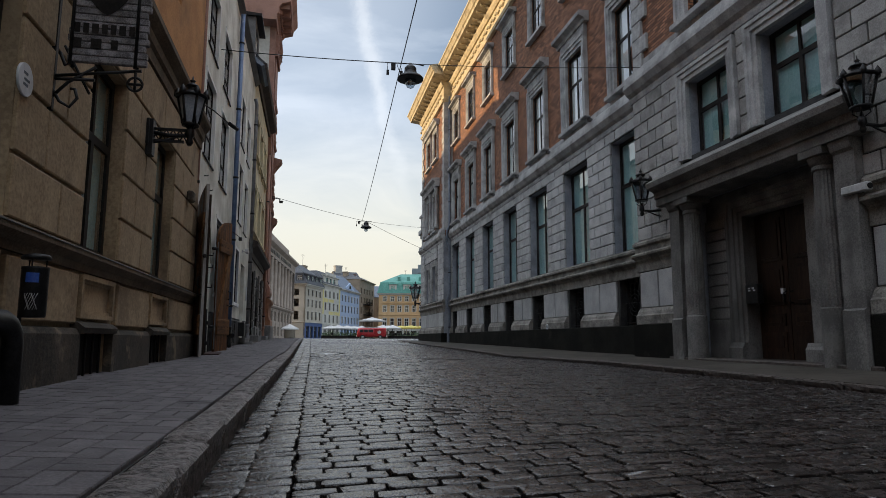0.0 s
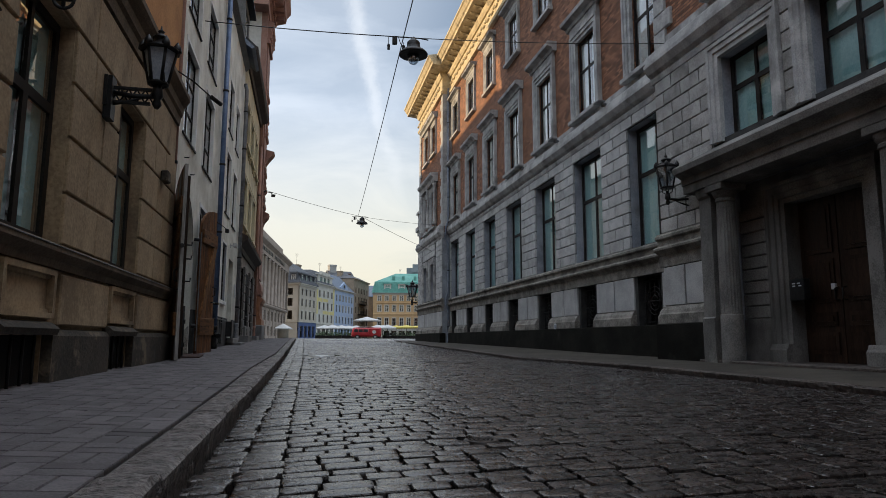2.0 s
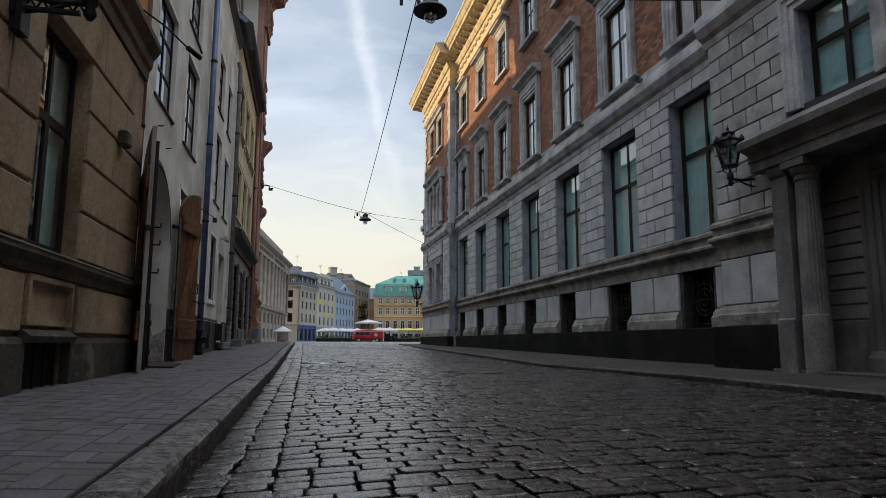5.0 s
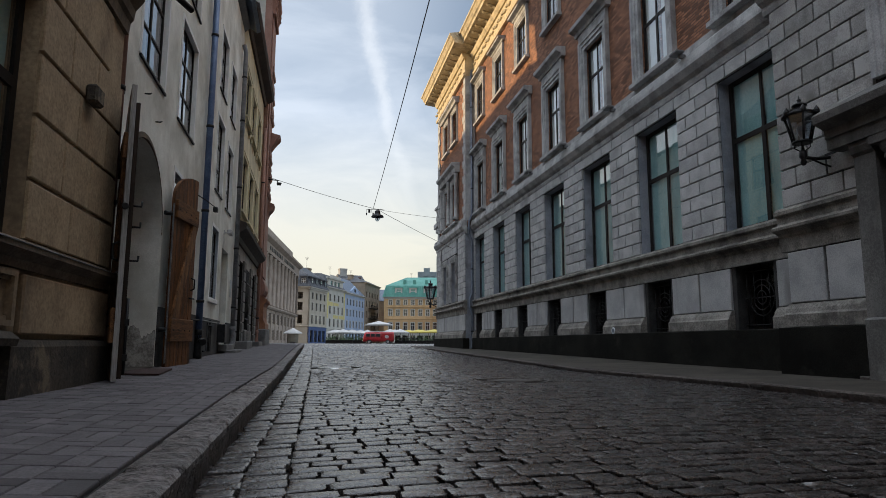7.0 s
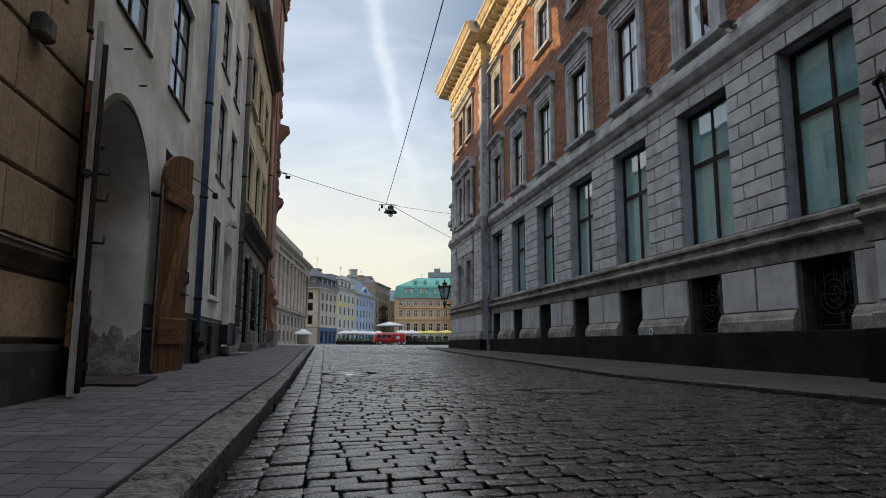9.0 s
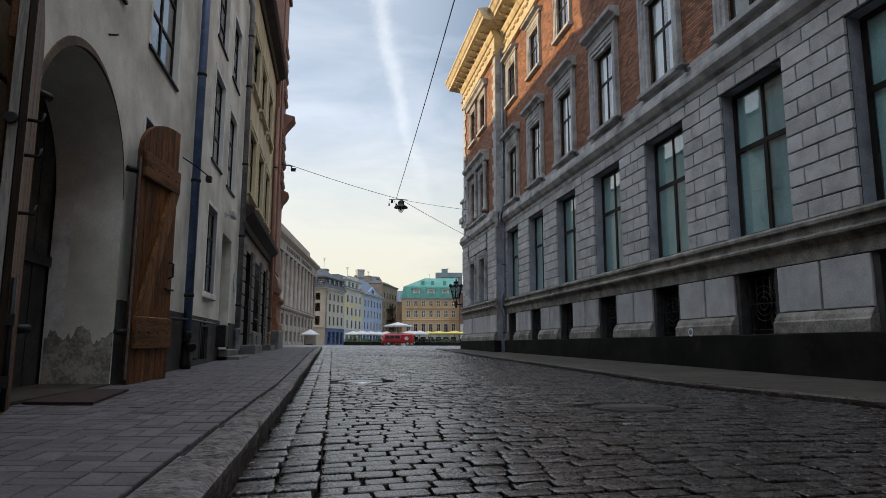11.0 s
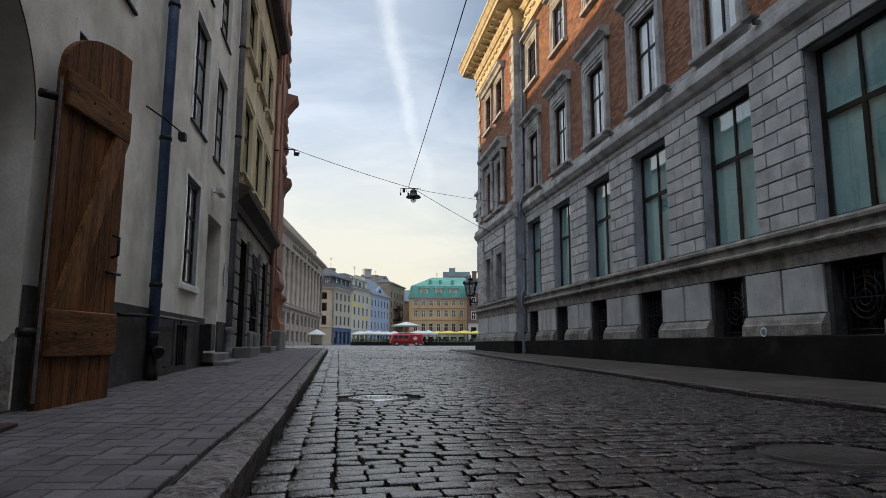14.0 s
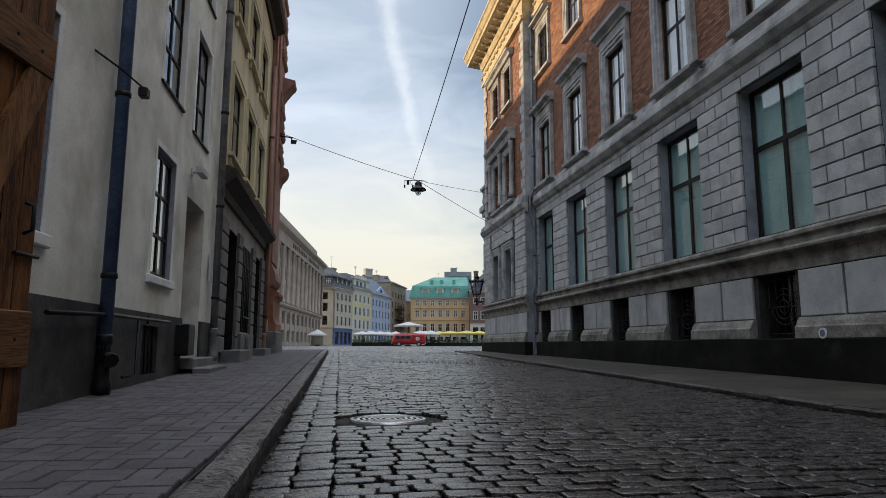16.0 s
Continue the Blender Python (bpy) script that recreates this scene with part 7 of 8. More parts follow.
part("side_wall", bm, "bank", hall)
for q in low + tall:
    window(hall, *q, -0.35, "cross", "frame", 0.12, "dark", pane="dullglass")
for i in range(nc + 1):
    for e in (-0.42, 0.42):
        bm = bmesh.new()
        lathe(bm, [(0.42, 0), (0.42, 0.3), (0.34, 0.4), (0.34, 6), (0.29, 8.6), (0.36, 8.7), (0.40, 9.0)], 12, (min(max(st * i + e * 1.0, 0.5), nb - 0.5), -0.15, 6.7))
        part("pilaster", bm, "bank", hall)
for zc in [0.55 * k for k in range(11)]:
    for i in range(nc + 1):
        u = st * i
        bm = bmesh.new()
        box(bm, max(0, u - st * 0.22), min(nb, u + st * 0.22), -0.01, 0.10, zc + 0.03, zc + 0.50)
        part("rusticated_block", bm, "bank", hall)
bm = bmesh.new()
mould(bm, -0.3, nb + 0.4, [(-0.1, 6.1), (0.3, 6.1), (0.55, 6.4), (0.55, 6.65), (-0.1, 6.7)])
mould(bm, -0.3, nb + 0.4, [(-0.1, 15.8), (0.5, 15.8), (0.55, 17.5), (0.7, 17.6), (1.3, 18.0), (1.35, 18.4), (-0.1, 18.6)])
mould(bm, 3, nb * 0.82, [(-1.2, 18.5), (0.3, 18.5), (0.3, 20.2), (-1.2, 20.3)])
part("cornice", bm, "bank", hall)
bm = bmesh.new()
for i in range(17):
    if i % 17 not in (8,):
        u = nb * 0.28 + i * nb * 0.034
        box(bm, u, u + nb * 0.020, 0.5, 0.6, 16.4, 17.1)
part("letter_bars", bm, "frame", hall, "dark lettering as plain bars")

# unseen plain house added beside the square to shade the stone building's far corner
side = thing("side_house", pose(-9.5, 36.0, SQ, 0, 0, 90), "unseen plain beige block added beside the square to cast shade", "house", "houses of the square")
bm = bmesh.new()
box(bm, 0, 45, -18, 0, -0.6, 14.2)
part("wall", bm, "beige", side)
bm = bmesh.new()
mould(bm, -0.4, 45.4, [(0.5, 14.2), (-9, 14.8), (-18.5, 14.2)])
part("roof", bm, "slate", side)

# unseen houses behind the start of the walk, added to darken the street
for nm, px_, py_, turn_, high_, mt, lb in (("side_house", -1.95, -30.0, 90, 11.0, "stucco", "unseen plain ochre block added down the street to hold back light"), ("side_house", 7.7, -8.1, -90, 13.5, "brownwall", "unseen plain brown block added down the street to hold back light")):
    sh = thing(nm, pose(px_, py_, 0, 0, 0, turn_), lb, "house", "houses down the street")
    bm = bmesh.new()
    box(bm, 0, 22.4 if turn_ > 0 else 22.0, -9, 0, -0.6, high_)
    part("wall", bm, mt, sh)
    bm = bmesh.new()
    mould(bm, 0, 22.4 if turn_ > 0 else 22.0, [(0.3, high_), (-4.5, high_ + 3.0), (-9.3, high_)])
    part("roof", bm, "slate", sh)

# ---- on the square ----
def umbrella(m, r, high, mat, label, pole=True, rise=0.5):
    th = thing("cafe_umbrella", m, label, "umbrella", "cafe umbrellas on the square")
    bm = bmesh.new()
    k = 8
    ring = [bm.verts.new((r * math.cos(2 * math.pi * (i + 0.5) / k), r * math.sin(2 * math.pi * (i + 0.5) / k), high - rise)) for i in range(k)]
    low = [bm.verts.new((v.co.x, v.co.y, v.co.z - 0.18)) for v in ring]
    tip = bm.verts.new((0, 0, high))
    for i in range(k):
        bm.faces.new((ring[i], ring[(i + 1) % k], tip))
        bm.faces.new((low[i], low[(i + 1) % k], ring[(i + 1) % k], ring[i]))
    part("canopy", bm, mat, th)
    bm = bmesh.new()
    tube(bm, [(0, 0, 0), (0, 0, high)], 0.05)
    box(bm, -0.4, 0.4, -0.4, 0.4, 0, 0.15)
    part("pole", bm, "frame", th)
    return th


def at(px, d, rz=0):
    return Matrix.LocRotScale((*far(px, d), SQ), Euler((0, 0, radians(rz))), None)


umbrella(at(722, 88), 2.1, 3.25, "canvas", "large off-white cafe umbrella open on the square")
for px, d, r in ((640, 96, 1.5), (655, 94, 1.6), (672, 97, 1.5), (686, 100, 1.5), (700, 99, 1.5), (752, 96, 1.7), (762, 92, 1.4), (743, 93, 1.6)):
    umbrella(at(px, d), r, 2.2, "canvas", "off-white cafe umbrella open on the square")
for px, d, r in ((797, 100, 2.0), (826, 98, 2.0), (848, 100, 1.8), (777, 102, 1.3)):
    umbrella(at(px, d, 22), r, 2.30, "yellowcanvas", "yellow cafe umbrella open on the square", rise=0.4)
umbrella(at(561, 100), 1.6, 2.5, "canvas", "beige kiosk umbrella open on the square", rise=0.8)
bm = bmesh.new()
lathe(bm, [(0.9, 0), (0.9, 1.5), (0.95, 1.55), (0.95, 1.7)], 8)
ks = thing("kiosk", at(561, 100.5), "small beige kiosk under an umbrella", "kiosk")
part("counter", bm, "beige", ks)


def planter(m, n, label, rng):
    th = thing("planter", m, label, "planter", "cafe planters")
    bm = bmesh.new()
    box(bm, -n / 2, n / 2, -0.25, 0.25, 0, 0.5)
    part("trough", bm, "frame", th)
    bm = bmesh.new()
    for i in range(int(n * 90)):
        c = Vector((rng.uniform(-n / 2, n / 2), rng.uniform(-0.35, 0.35), 0.5 + abs(rng.gauss(0, 0.28))))
        d = Vector((rng.uniform(-1, 1), rng.uniform(-1, 1), rng.uniform(-0.6, 1))).normalized() * 0.10
        e = d.orthogonal().normalized() * 0.06
        bm.faces.new([bm.verts.new(c + q) for q in (-d, e, d, -e)])
    part("leaves", bm, "leaf", th, "dark green leaves")


rng = random.Random(9)
for i in range(9):
    planter(at(628 + 8 * i, 90 + rng.uniform(-1, 1), -8), 0.75 * 1.1, "planter with dark green shrubs by the cafe", rng)
for i in range(12):
    planter(at(757 + 8.5 * i, 93 + rng.uniform(-1, 1), -8), 0.8, "planter with dark green shrubs by the cafe", rng)


def chair(m):
    th = thing("cafe_chair", m, "dark cafe chair on the square", "chair", "cafe chairs")
    for dx in (-0.2, 0.2):
        for dy in (-0.2, 0.2):
            bm = bmesh.new()
            tube(bm, [(dx, dy, 0), (dx, dy, 0.45 if dy < 0 else 0.9)], 0.02, 6)
            part("leg", bm, "frame", th)
    bm = bmesh.new()
    box(bm, -0.22, 0.22, -0.22, 0.22, 0.43, 0.48)
    part("seat", bm, "frame", th, bevel=0.01)
    bm = bmesh.new()
    box(bm, -0.2, 0.2, -0.22, -0.18, 0.6, 0.9)
    part("backrest", bm, "frame", th, bevel=0.01)
    return th


c0 = chair(at(764, 88, 20))
for px, d, r in ((770, 89, 160), (778, 88, 40), (786, 90, 200), (795, 88, 10), (806, 89, 100), (815, 88, 250), (828, 90, 30), (838, 88, 190), (846, 89, 80), (690, 91, 15), (634, 92, 120), (645, 88, 33)):
    copy_thing(c0, at(px, d, r))


def cafe_table(m):
    th = thing("cafe_table", m, "small round dark cafe table on the square", "table", "cafe tables")
    bm = bmesh.new()
    lathe(bm, [(0.38, 0.70), (0.40, 0.71), (0.40, 0.735), (0.38, 0.745)], 16)
    part("tabletop", bm, "frame", th)
    bm = bmesh.new()
    lathe(bm, [(0.25, 0), (0.24, 0.03), (0.04, 0.06), (0.035, 0.69)], 12)
    part("pedestal", bm, "iron", th)
    return th


t0 = cafe_table(at(767, 88.5))
for px, d in ((782, 89), (800, 88.5), (821, 89), (842, 88.5), (640, 90)):
    copy_thing(t0, at(px, d))


# red van
def van(m):
    th = thing("van", m, "red vintage camper van parked on the square", "van")
    n, wd = 4.25, 0.85
    sect = [(-wd, 0.35), (-wd - 0.02, 0.75), (-wd + 0.01, 1.05), (-wd + 0.14, 1.62), (-wd + 0.3, 1.82), (0, 1.92), (wd - 0.3, 1.82), (wd - 0.14, 1.62), (wd - 0.01, 1.05), (wd + 0.02, 0.75), (wd, 0.35)]
    bm = bmesh.new()
    rings = []
    for x, s, lift in ((-n / 2, 0.80, 0.08), (-n / 2 + 0.12, 0.94, 0.02), (-n / 2 + 0.5, 1.0, 0.0), (0, 1.0, 0.0), (n / 2 - 0.7, 1.0, 0.0), (n / 2 - 0.25, 0.96, 0.0), (n / 2 - 0.05, 0.86, 0.02), (n / 2, 0.75, 0.1)):
        rings.append([bm.verts.new((x - (0.22 * max(0, z - 1.0) if x > n / 2 - 0.3 else 0), y * s, 0.35 + (z - 0.35) * (1 - (1 - s) * 0.35) + lift * 0.3)) for y, z in sect])
    for a, b in zip(rings, rings[1:]):
        for i in range(len(sect) - 1):
            f = bm.faces.new((a[i], a[i + 1], b[i + 1], b[i]))
            f.smooth = True
        bm.faces.new((a[-1], a[0], b[0], b[-1]))
    bm.faces.new(rings[0])
    bm.faces.new(rings[-1][::-1])
    part("body", bm, "redvan", th, "glossy red body")
    for i, (x0, x1) in enumerate(((-0.25, 0.4), (0.5, 1.05), (1.15, 1.7))):
        for s in (-1, 1):
            bm = bmesh.new()
            q = [(x0, s * (wd + 0.012), 1.12), (x1, s * (wd + 0.012), 1.12), (x1, s * (wd - 0.115), 1.56), (x0, s * (wd - 0.115), 1.56)]
            v = [bm.verts.new(c) for c in q]
            v2 = [bm.verts.new((c[0], c[1] - s * 0.03, c[2])) for c in q]
            bm.faces.new(v)
            bm.faces.new(v2[::-1])
            for j in range(4):
                bm.faces.new((v[j], v2[j], v2[(j + 1) % 4], v[(j + 1) % 4]))
            part("window", bm, "dark", th, "dark side window")
    for s in (-1, 1):
        bm = bmesh.new()
        lathe(bm, [(0.20, 0.0), (0.20, 0.012), (0.27, 0.012), (0.27, 0.0)], 20)
        for v in bm.verts:
            v.co = Vector((-1.15 + v.co.x, s * (wd + 0.026 + v.co.z), 1.12 + v.co.y))
        part("round_emblem", bm, "white", th, "white ring painted on the side panel")
        bm = bmesh.new()
        box(bm, -1.95, -0.40, -s * (wd - 0.02) - 0.045, -s * (wd - 0.02) + 0.045, 0.50, 1.66)
        part("side_panel", bm, "redvan", th, "red panelled rear side", bevel=0.02)
    for x in (-1.3, 1.25):
        for s in (-1, 1):
            bm = bmesh.new()
            tube(bm, [(x, s * 0.66, 0.32), (x, s * 0.90, 0.32)], 0.32, 20)
            wh = part("wheel", bm, "rubber", th, "black tyre")
            bm = bmesh.new()
            tube(bm, [(x, s * 0.88, 0.32), (x, s * 0.915, 0.32)], 0.18, 16)
            part("hub_cap", bm, "chrome", wh, "chrome hub cap")
    for x, nm in ((n / 2 + 0.02, "front_bumper"), (-n / 2 - 0.05, "rear_bumper")):
        bm = bmesh.new()
        box(bm, x - 0.03, x + 0.05, -0.8, 0.8, 0.4, 0.55)
        part(nm, bm, "white", th, "pale bumper", bevel=0.02)
    for s in (-1, 1):
        bm = bmesh.new()
        tube(bm, [(n / 2 - 0.08, s * 0.5, 0.88), (n / 2 + 0.03, s * 0.5, 0.88)], 0.1, 14)
        part("headlight", bm, "chrome", th, "round headlight")
    bm = bmesh.new()
    box(bm, -1.0, 1.2, -0.5, 0.5, 1.9, 1.98)
    part("roof_rack", bm, "white", th, "pale folding roof", bevel=0.02)


van(at(723.5, 76, 171) @ Matrix.Diagonal((0.90, 0.84, 0.78, 1)))


# ---- street lamps on wires ----
def wire(pts, r, label="thin black overhead cable"):
    bm = bmesh.new()
    tube(bm, pts, r, 6)
    ob = new("overhead_cable", mesh_of(bm, "overhead_cable", "iron"))
    return tagged(ob, label, "cable", "overhead cables")


def sag(a, b, d=0.12, k=10):
    a, b = Vector(a), Vector(b)
    return [a.lerp(b, i / k) - Vector((0, 0, d * 4 * (i / k) * (1 - i / k))) for i in range(k + 1)]


def hanging_lamp(p, s=1.0):
    th = thing("hanging_street_lamp", Matrix.Translation(p) @ Matrix.Scale(s, 4), "dark bell-shaped street lamp hanging from cables, unlit", "street lamp", "hanging street lamps")
    bm = bmesh.new()
    lathe(bm, [(0.27, -0.30), (0.285, -0.30), (0.285, -0.27), (0.24, -0.22), (0.15, -0.17), (0.13, -0.10), (0.13, -0.04), (0.10, 0.0), (0.05, 0.03), (0.03, 0.08)], 20)
    part("shade", bm, "iron", th, "dark metal bell shade")
    bm = bmesh.new()
    lathe(bm, [(0.002, -0.50), (0.07, -0.47), (0.11, -0.40), (0.125, -0.29)], 16)
    part("glass_bowl", bm, "lampglass", th, "clear glass bowl")
    bm = bmesh.new()
    lathe(bm, [(0.02, -0.42), (0.035, -0.36), (0.02, -0.29)], 10)
    part("bulb", bm, "camwhite", th)
    bm = bmesh.new()
    tube(bm, [(-0.5, 0, 0.05), (0.12, 0, 0.07), (0.3, 0, 0.05)], 0.012, 6)
    box(bm, -0.42, -0.33, -0.04, 0.04, -0.10, 0.05)
    box(bm, -0.52, -0.47, -0.03, 0.03, -0.22, -0.12)
    tube(bm, [(-0.5, 0, 0.05), (-0.5, 0, -0.12)], 0.006, 5)
    tube(bm, [(-0.30, 0, 0.05), (-0.26, 0, -0.08), (-0.2, 0, -0.14), (-0.2, 0, -0.05)], 0.008, 5)
    box(bm, -0.23, -0.17, -0.03, 0.03, -0.22, -0.12)
    part("suspension", bm, "iron", th, "clamps and small ballast boxes")
    return th


LAMP1, LAMP2 = (2.0, 13.3, 6.42), (2.78, 33.6, 6.60)
hanging_lamp(LAMP1)
hanging_lamp(LAMP2)
wire(sag((-2.02, 13.93, 6.72), (LAMP1[0] - 0.1, LAMP1[1], LAMP1[2] + 0.07), 0.03), 0.010)
wire(sag((LAMP1[0] + 0.1, LAMP1[1], LAMP1[2] + 0.07), (7.6, 12.6, 6.62), 0.05), 0.008)
wire(sag((LAMP1[0] - 0.2, LAMP1[1], LAMP1[2] + 0.07), (LAMP2[0] - 0.2, LAMP2[1], LAMP2[2] + 0.1), 0.1), 0.010)
wire(sag((-1.80, 29.8, 6.96), (LAMP2[0], LAMP2[1], LAMP2[2] + 0.06), 0.05), 0.009)
wire(sag((LAMP2[0], LAMP2[1], LAMP2[2] + 0.06), (7.3, 38.0, 5.6), 0.05), 0.010)
wire(sag((LAMP2[0], LAMP2[1], LAMP2[2] + 0.06), (7.4, 37.0, 7.0), 0.05), 0.007)
wire([(LAMP1[0] - 0.2, LAMP1[1], LAMP1[2] + 0.07), (1.2, 0.0, 6.0), (0.6, -7.0, 6.4)], 0.010)

cl = thing("cable_clamp", pose(-1.58, 30.0, 6.87), "small black clamp hanging on the lamp cable", "clamp")
bm = bmesh.new()
tube(bm, [(-0.25, 0, 0.06), (0.15, 0, 0.02)], 0.02, 6)
tube(bm, [(0.08, 0, 0.03), (0.12, 0, -0.08), (0.20, 0, -0.14), (0.26, 0, -0.06)], 0.02, 6)
box(bm, 0.08, 0.24, -0.05, 0.05, -0.16, -0.06)
part("body", bm, "iron", cl)

# ---- on the walls ----
src = lantern("wall_lantern", pose(-1.89, 7.78, 2.92, 0, 0, 90), 0.46, "black iron lantern on an openwork bracket on the ochre house", True, 0.76, 0.62, 0.12, 0.44, "milkglass")
bm = bmesh.new()
box(bm, -0.02, 0.02, 0.02, 0.46, 0.03, 0.055)
box(bm, -0.02, 0.02, 0.02, 0.40, -0.11, -0.085)
box(bm, -0.07, 0.07, 0.0, 0.07, -0.28, 0.14)
for i in range(5):
    a = 0.05 + 0.075 * i
    tube(bm, [(0, -a, -0.09), (0, -a - 0.075, 0.04)], 0.008, 5)
    tube(bm, [(0, -a - 0.075, -0.09), (0, -a, 0.04)], 0.008, 5)
part("openwork_arm", bm, "iron", src, "openwork iron arm")

def hanging_sign():
    th = thing("tavern_sign", pose(-1.92, 5.05, -0.39, 0, 0, 90), "weathered wooden sign with a dark shield hanging from an iron bracket", "sign")
    board = bmesh.new()
    rng = random.Random(3)
    for i in range(18):
        z0 = 2.98 + 0.0545 * i
        a, b = 0.11 + rng.uniform(-0.014, 0.014), 0.655 + rng.uniform(-0.016, 0.016)
        pl = bmesh.new()
        box(pl, -0.02, 0.02, a, b, z0, z0 + 0.051)
        part("sign_plank", pl, "signwood", th, bevel=0.006)
    board.free()
    bm = bmesh.new()
    k = 16
    for s in (-1, 1):
        f = []
        for i in range(k + 1):
            v = -1 + 2 * i / k
            f.append(bm.verts.new((s * 0.028, -(0.36 + 0.19 * v), 3.36 + 0.22 * abs(v) ** 1.6)))
        f += [bm.verts.new((s * 0.028, -(0.36 + 0.20), 3.92)), bm.verts.new((s * 0.028, -(0.36 - 0.20), 3.92))]
        bm.faces.new(f)
    part("shield", bm, "frame", th, "dark painted shield")
    for row, z in ((0, 3.21), (1, 3.09)):
        x = 0.14
        for n in ((0.05, 0.05, 0.06, 0.05, 0.05, 0.06, 0.05) if row == 0 else (0.07, 0.09, 0.06)):
            for s in (-1, 1):
                bm = bmesh.new()
                box(bm, s * 0.023 - 0.003, s * 0.023 + 0.003, x, x + n * 0.8, z, z + 0.075)
                part("letter_bar", bm, "frame", th)
            x += n + (0.01 if row == 0 else 0.05)
    bm = bmesh.new()
    for w in (0.13, 0.58):
        tube(bm, [(0.03, -w, 2.95), (0.03, -w, 4.3)], 0.012, 6)
        tube(bm, [(-0.03, -w, 2.95), (-0.03, -w, 4.3)], 0.012, 6)
        lathe(bm, [(0.001, -0.03), (0.03, 0), (0.001, 0.03)], 8, (0.03, -w, 3.5))
    tube(bm, [(0, 0, 2.86), (0, -0.62, 2.95)], 0.012, 6)
    tube(bm, [(0, 0, 2.84), (0, -0.30, 2.85)], 0.012, 6)
    tube(bm, [(0, 0, 2.68), (0, -0.12, 2.82), (0, -0.3, 2.95)], 0.012, 6)
    tube(bm, [(0, -0.08, 3.10), (0, -0.27, 2.74)], 0.010, 6)
    tube(bm, [(0, -0.02, 2.76), (0, -0.07, 2.67), (0, -0.14, 2.63), (0, -0.19, 2.70), (0, -0.17, 2.77), (0, -0.14, 2.77)], 0.012, 6)
    tube(bm, [(0, -0.05, 3.05), (0, -0.09, 2.95), (0, -0.14, 2.98), (0, -0.14, 3.03)], 0.012, 6)
    box(bm, -0.02, 0.02, 0.0, 0.03, 2.60, 4.2)
    part("bracket", bm, "iron", th, "black scrolled iron bracket")
    bm = bmesh.new()
    tube(bm, [(0.0, -0.58 + 0.052 * math.cos(k * math.pi / 10), 2.84 + 0.052 * math.sin(k * math.pi / 10)) for k in range(21)], 0.010, 6)
    tube(bm, [(0, -0.53, 2.84), (0, -0.63, 2.84)], 0.011, 6)
    tube(bm, [(0, -0.58, 2.79), (0, -0.58, 2.95)], 0.011, 6)
    part("roundel", bm, "iron", th, "small black spoked ring")


hanging_sign()
bm = bmesh.new()
tube(bm, [(-0.006, 0, 0), (0.012, 0, 0)], 0.11, 28)
pl = thing("wall_plate", pose(-1.885, 4.55, 2.24), "oval white enamel plate on the ochre wall", "plate")
part("plate", bm, "plate", pl)
bm = bmesh.new()
for y0, y1, z in ((-0.045, 0.02, 0.03), (-0.03, 0.05, -0.01), (-0.04, 0.03, -0.045)):
    box(bm, 0.0125, 0.014, -y1, -y0, z, z + 0.018)
part("ink_bars", bm, "ink", pl, "grey markings as plain bars")


def litter_bin():
    th = thing("litter_bin", pose(-1.72, 4.56, 0.64) @ Matrix.Diagonal((0.42, 0.42, 0.68, 1)), "black metal litter bin with blue label on a post", "bin")
    bm = bmesh.new()
    lathe(bm, [(0.17, 0.06), (0.185, 0.08), (0.185, 0.50), (0.19, 0.51), (0.19, 0.53), (0.16, 0.53)], 24)
    part("body", bm, "iron", th, "black cylindrical body")
    bm = bmesh.new()
    lathe(bm, [(0.02, 0.60), (0.20, 0.60), (0.205, 0.62), (0.18, 0.645), (0.05, 0.66)], 24)
    for a in (0.5, 2.6, 4.7):
        tube(bm, [(0.14 * math.cos(a), 0.14 * math.sin(a), 0.5), (0.14 * math.cos(a), 0.14 * math.sin(a), 0.61)], 0.012, 6)
    part("lid", bm, "iron", th, "black domed lid")
    bm = bmesh.new()
    for i in range(8):
        a0, a1 = -1.9 + 0.12 * i, -1.9 + 0.12 * (i + 1)
        bm.faces.new([bm.verts.new((0.188 * math.cos(a), 0.188 * math.sin(a), z)) for a, z in ((a0, 0.38), (a1, 0.38), (a1, 0.47), (a0, 0.47))])
    part("label", bm, "bluelabel", th, "blue label")
    bm = bmesh.new()
    rng = random.Random(2)
    for i in range(9):
        a0 = -1.75 + 0.09 * i
        tube(bm, [(0.189 * math.cos(a0 + 0.12 * math.sin(k * 1.1 + i)), 0.189 * math.sin(a0 + 0.12 * math.sin(k * 1.1 + i)), 0.13 + 0.03 * k) for k in range(6)], 0.004, 5)
    part("floral_pattern", bm, "silver", th, "silver floral scrolls")
    bm = bmesh.new()
    tube(bm, [(-0.17, 0.0, -0.74), (-0.17, 0, 0.5)], 0.03, 10)
    part("post", bm, "iron", th)


litter_bin()
hoop = thing("iron_hoop", pose(-1.62, 3.72, 0.1), "dark rusty iron hoop barrier by the wall", "barrier")
bm = bmesh.new()
tube(bm, [(0, 0.35, 0.0), (0, 0.35, 0.42), (0, 0.33, 0.48), (0, 0.27, 0.53), (0, 0.20, 0.55), (0, -0.35, 0.55), (0, -0.42, 0.52), (0, -0.46, 0.44), (0, -0.46, 0)], 0.055, 12)
part("tube", bm, "iron", hoop)
ol = thing("wall_spotlight", pose(-1.95, 10.6, 4.35, 0, 0, 90), "small dark spotlight on a thin arm", "spotlight", "spotlights")
bm = bmesh.new()
tube(bm, [(0, 0, 0.05), (0.45, -0.28, 0.0), (0.9, -0.50, -0.08)], 0.012, 6)
part("arm", bm, "iron", ol)
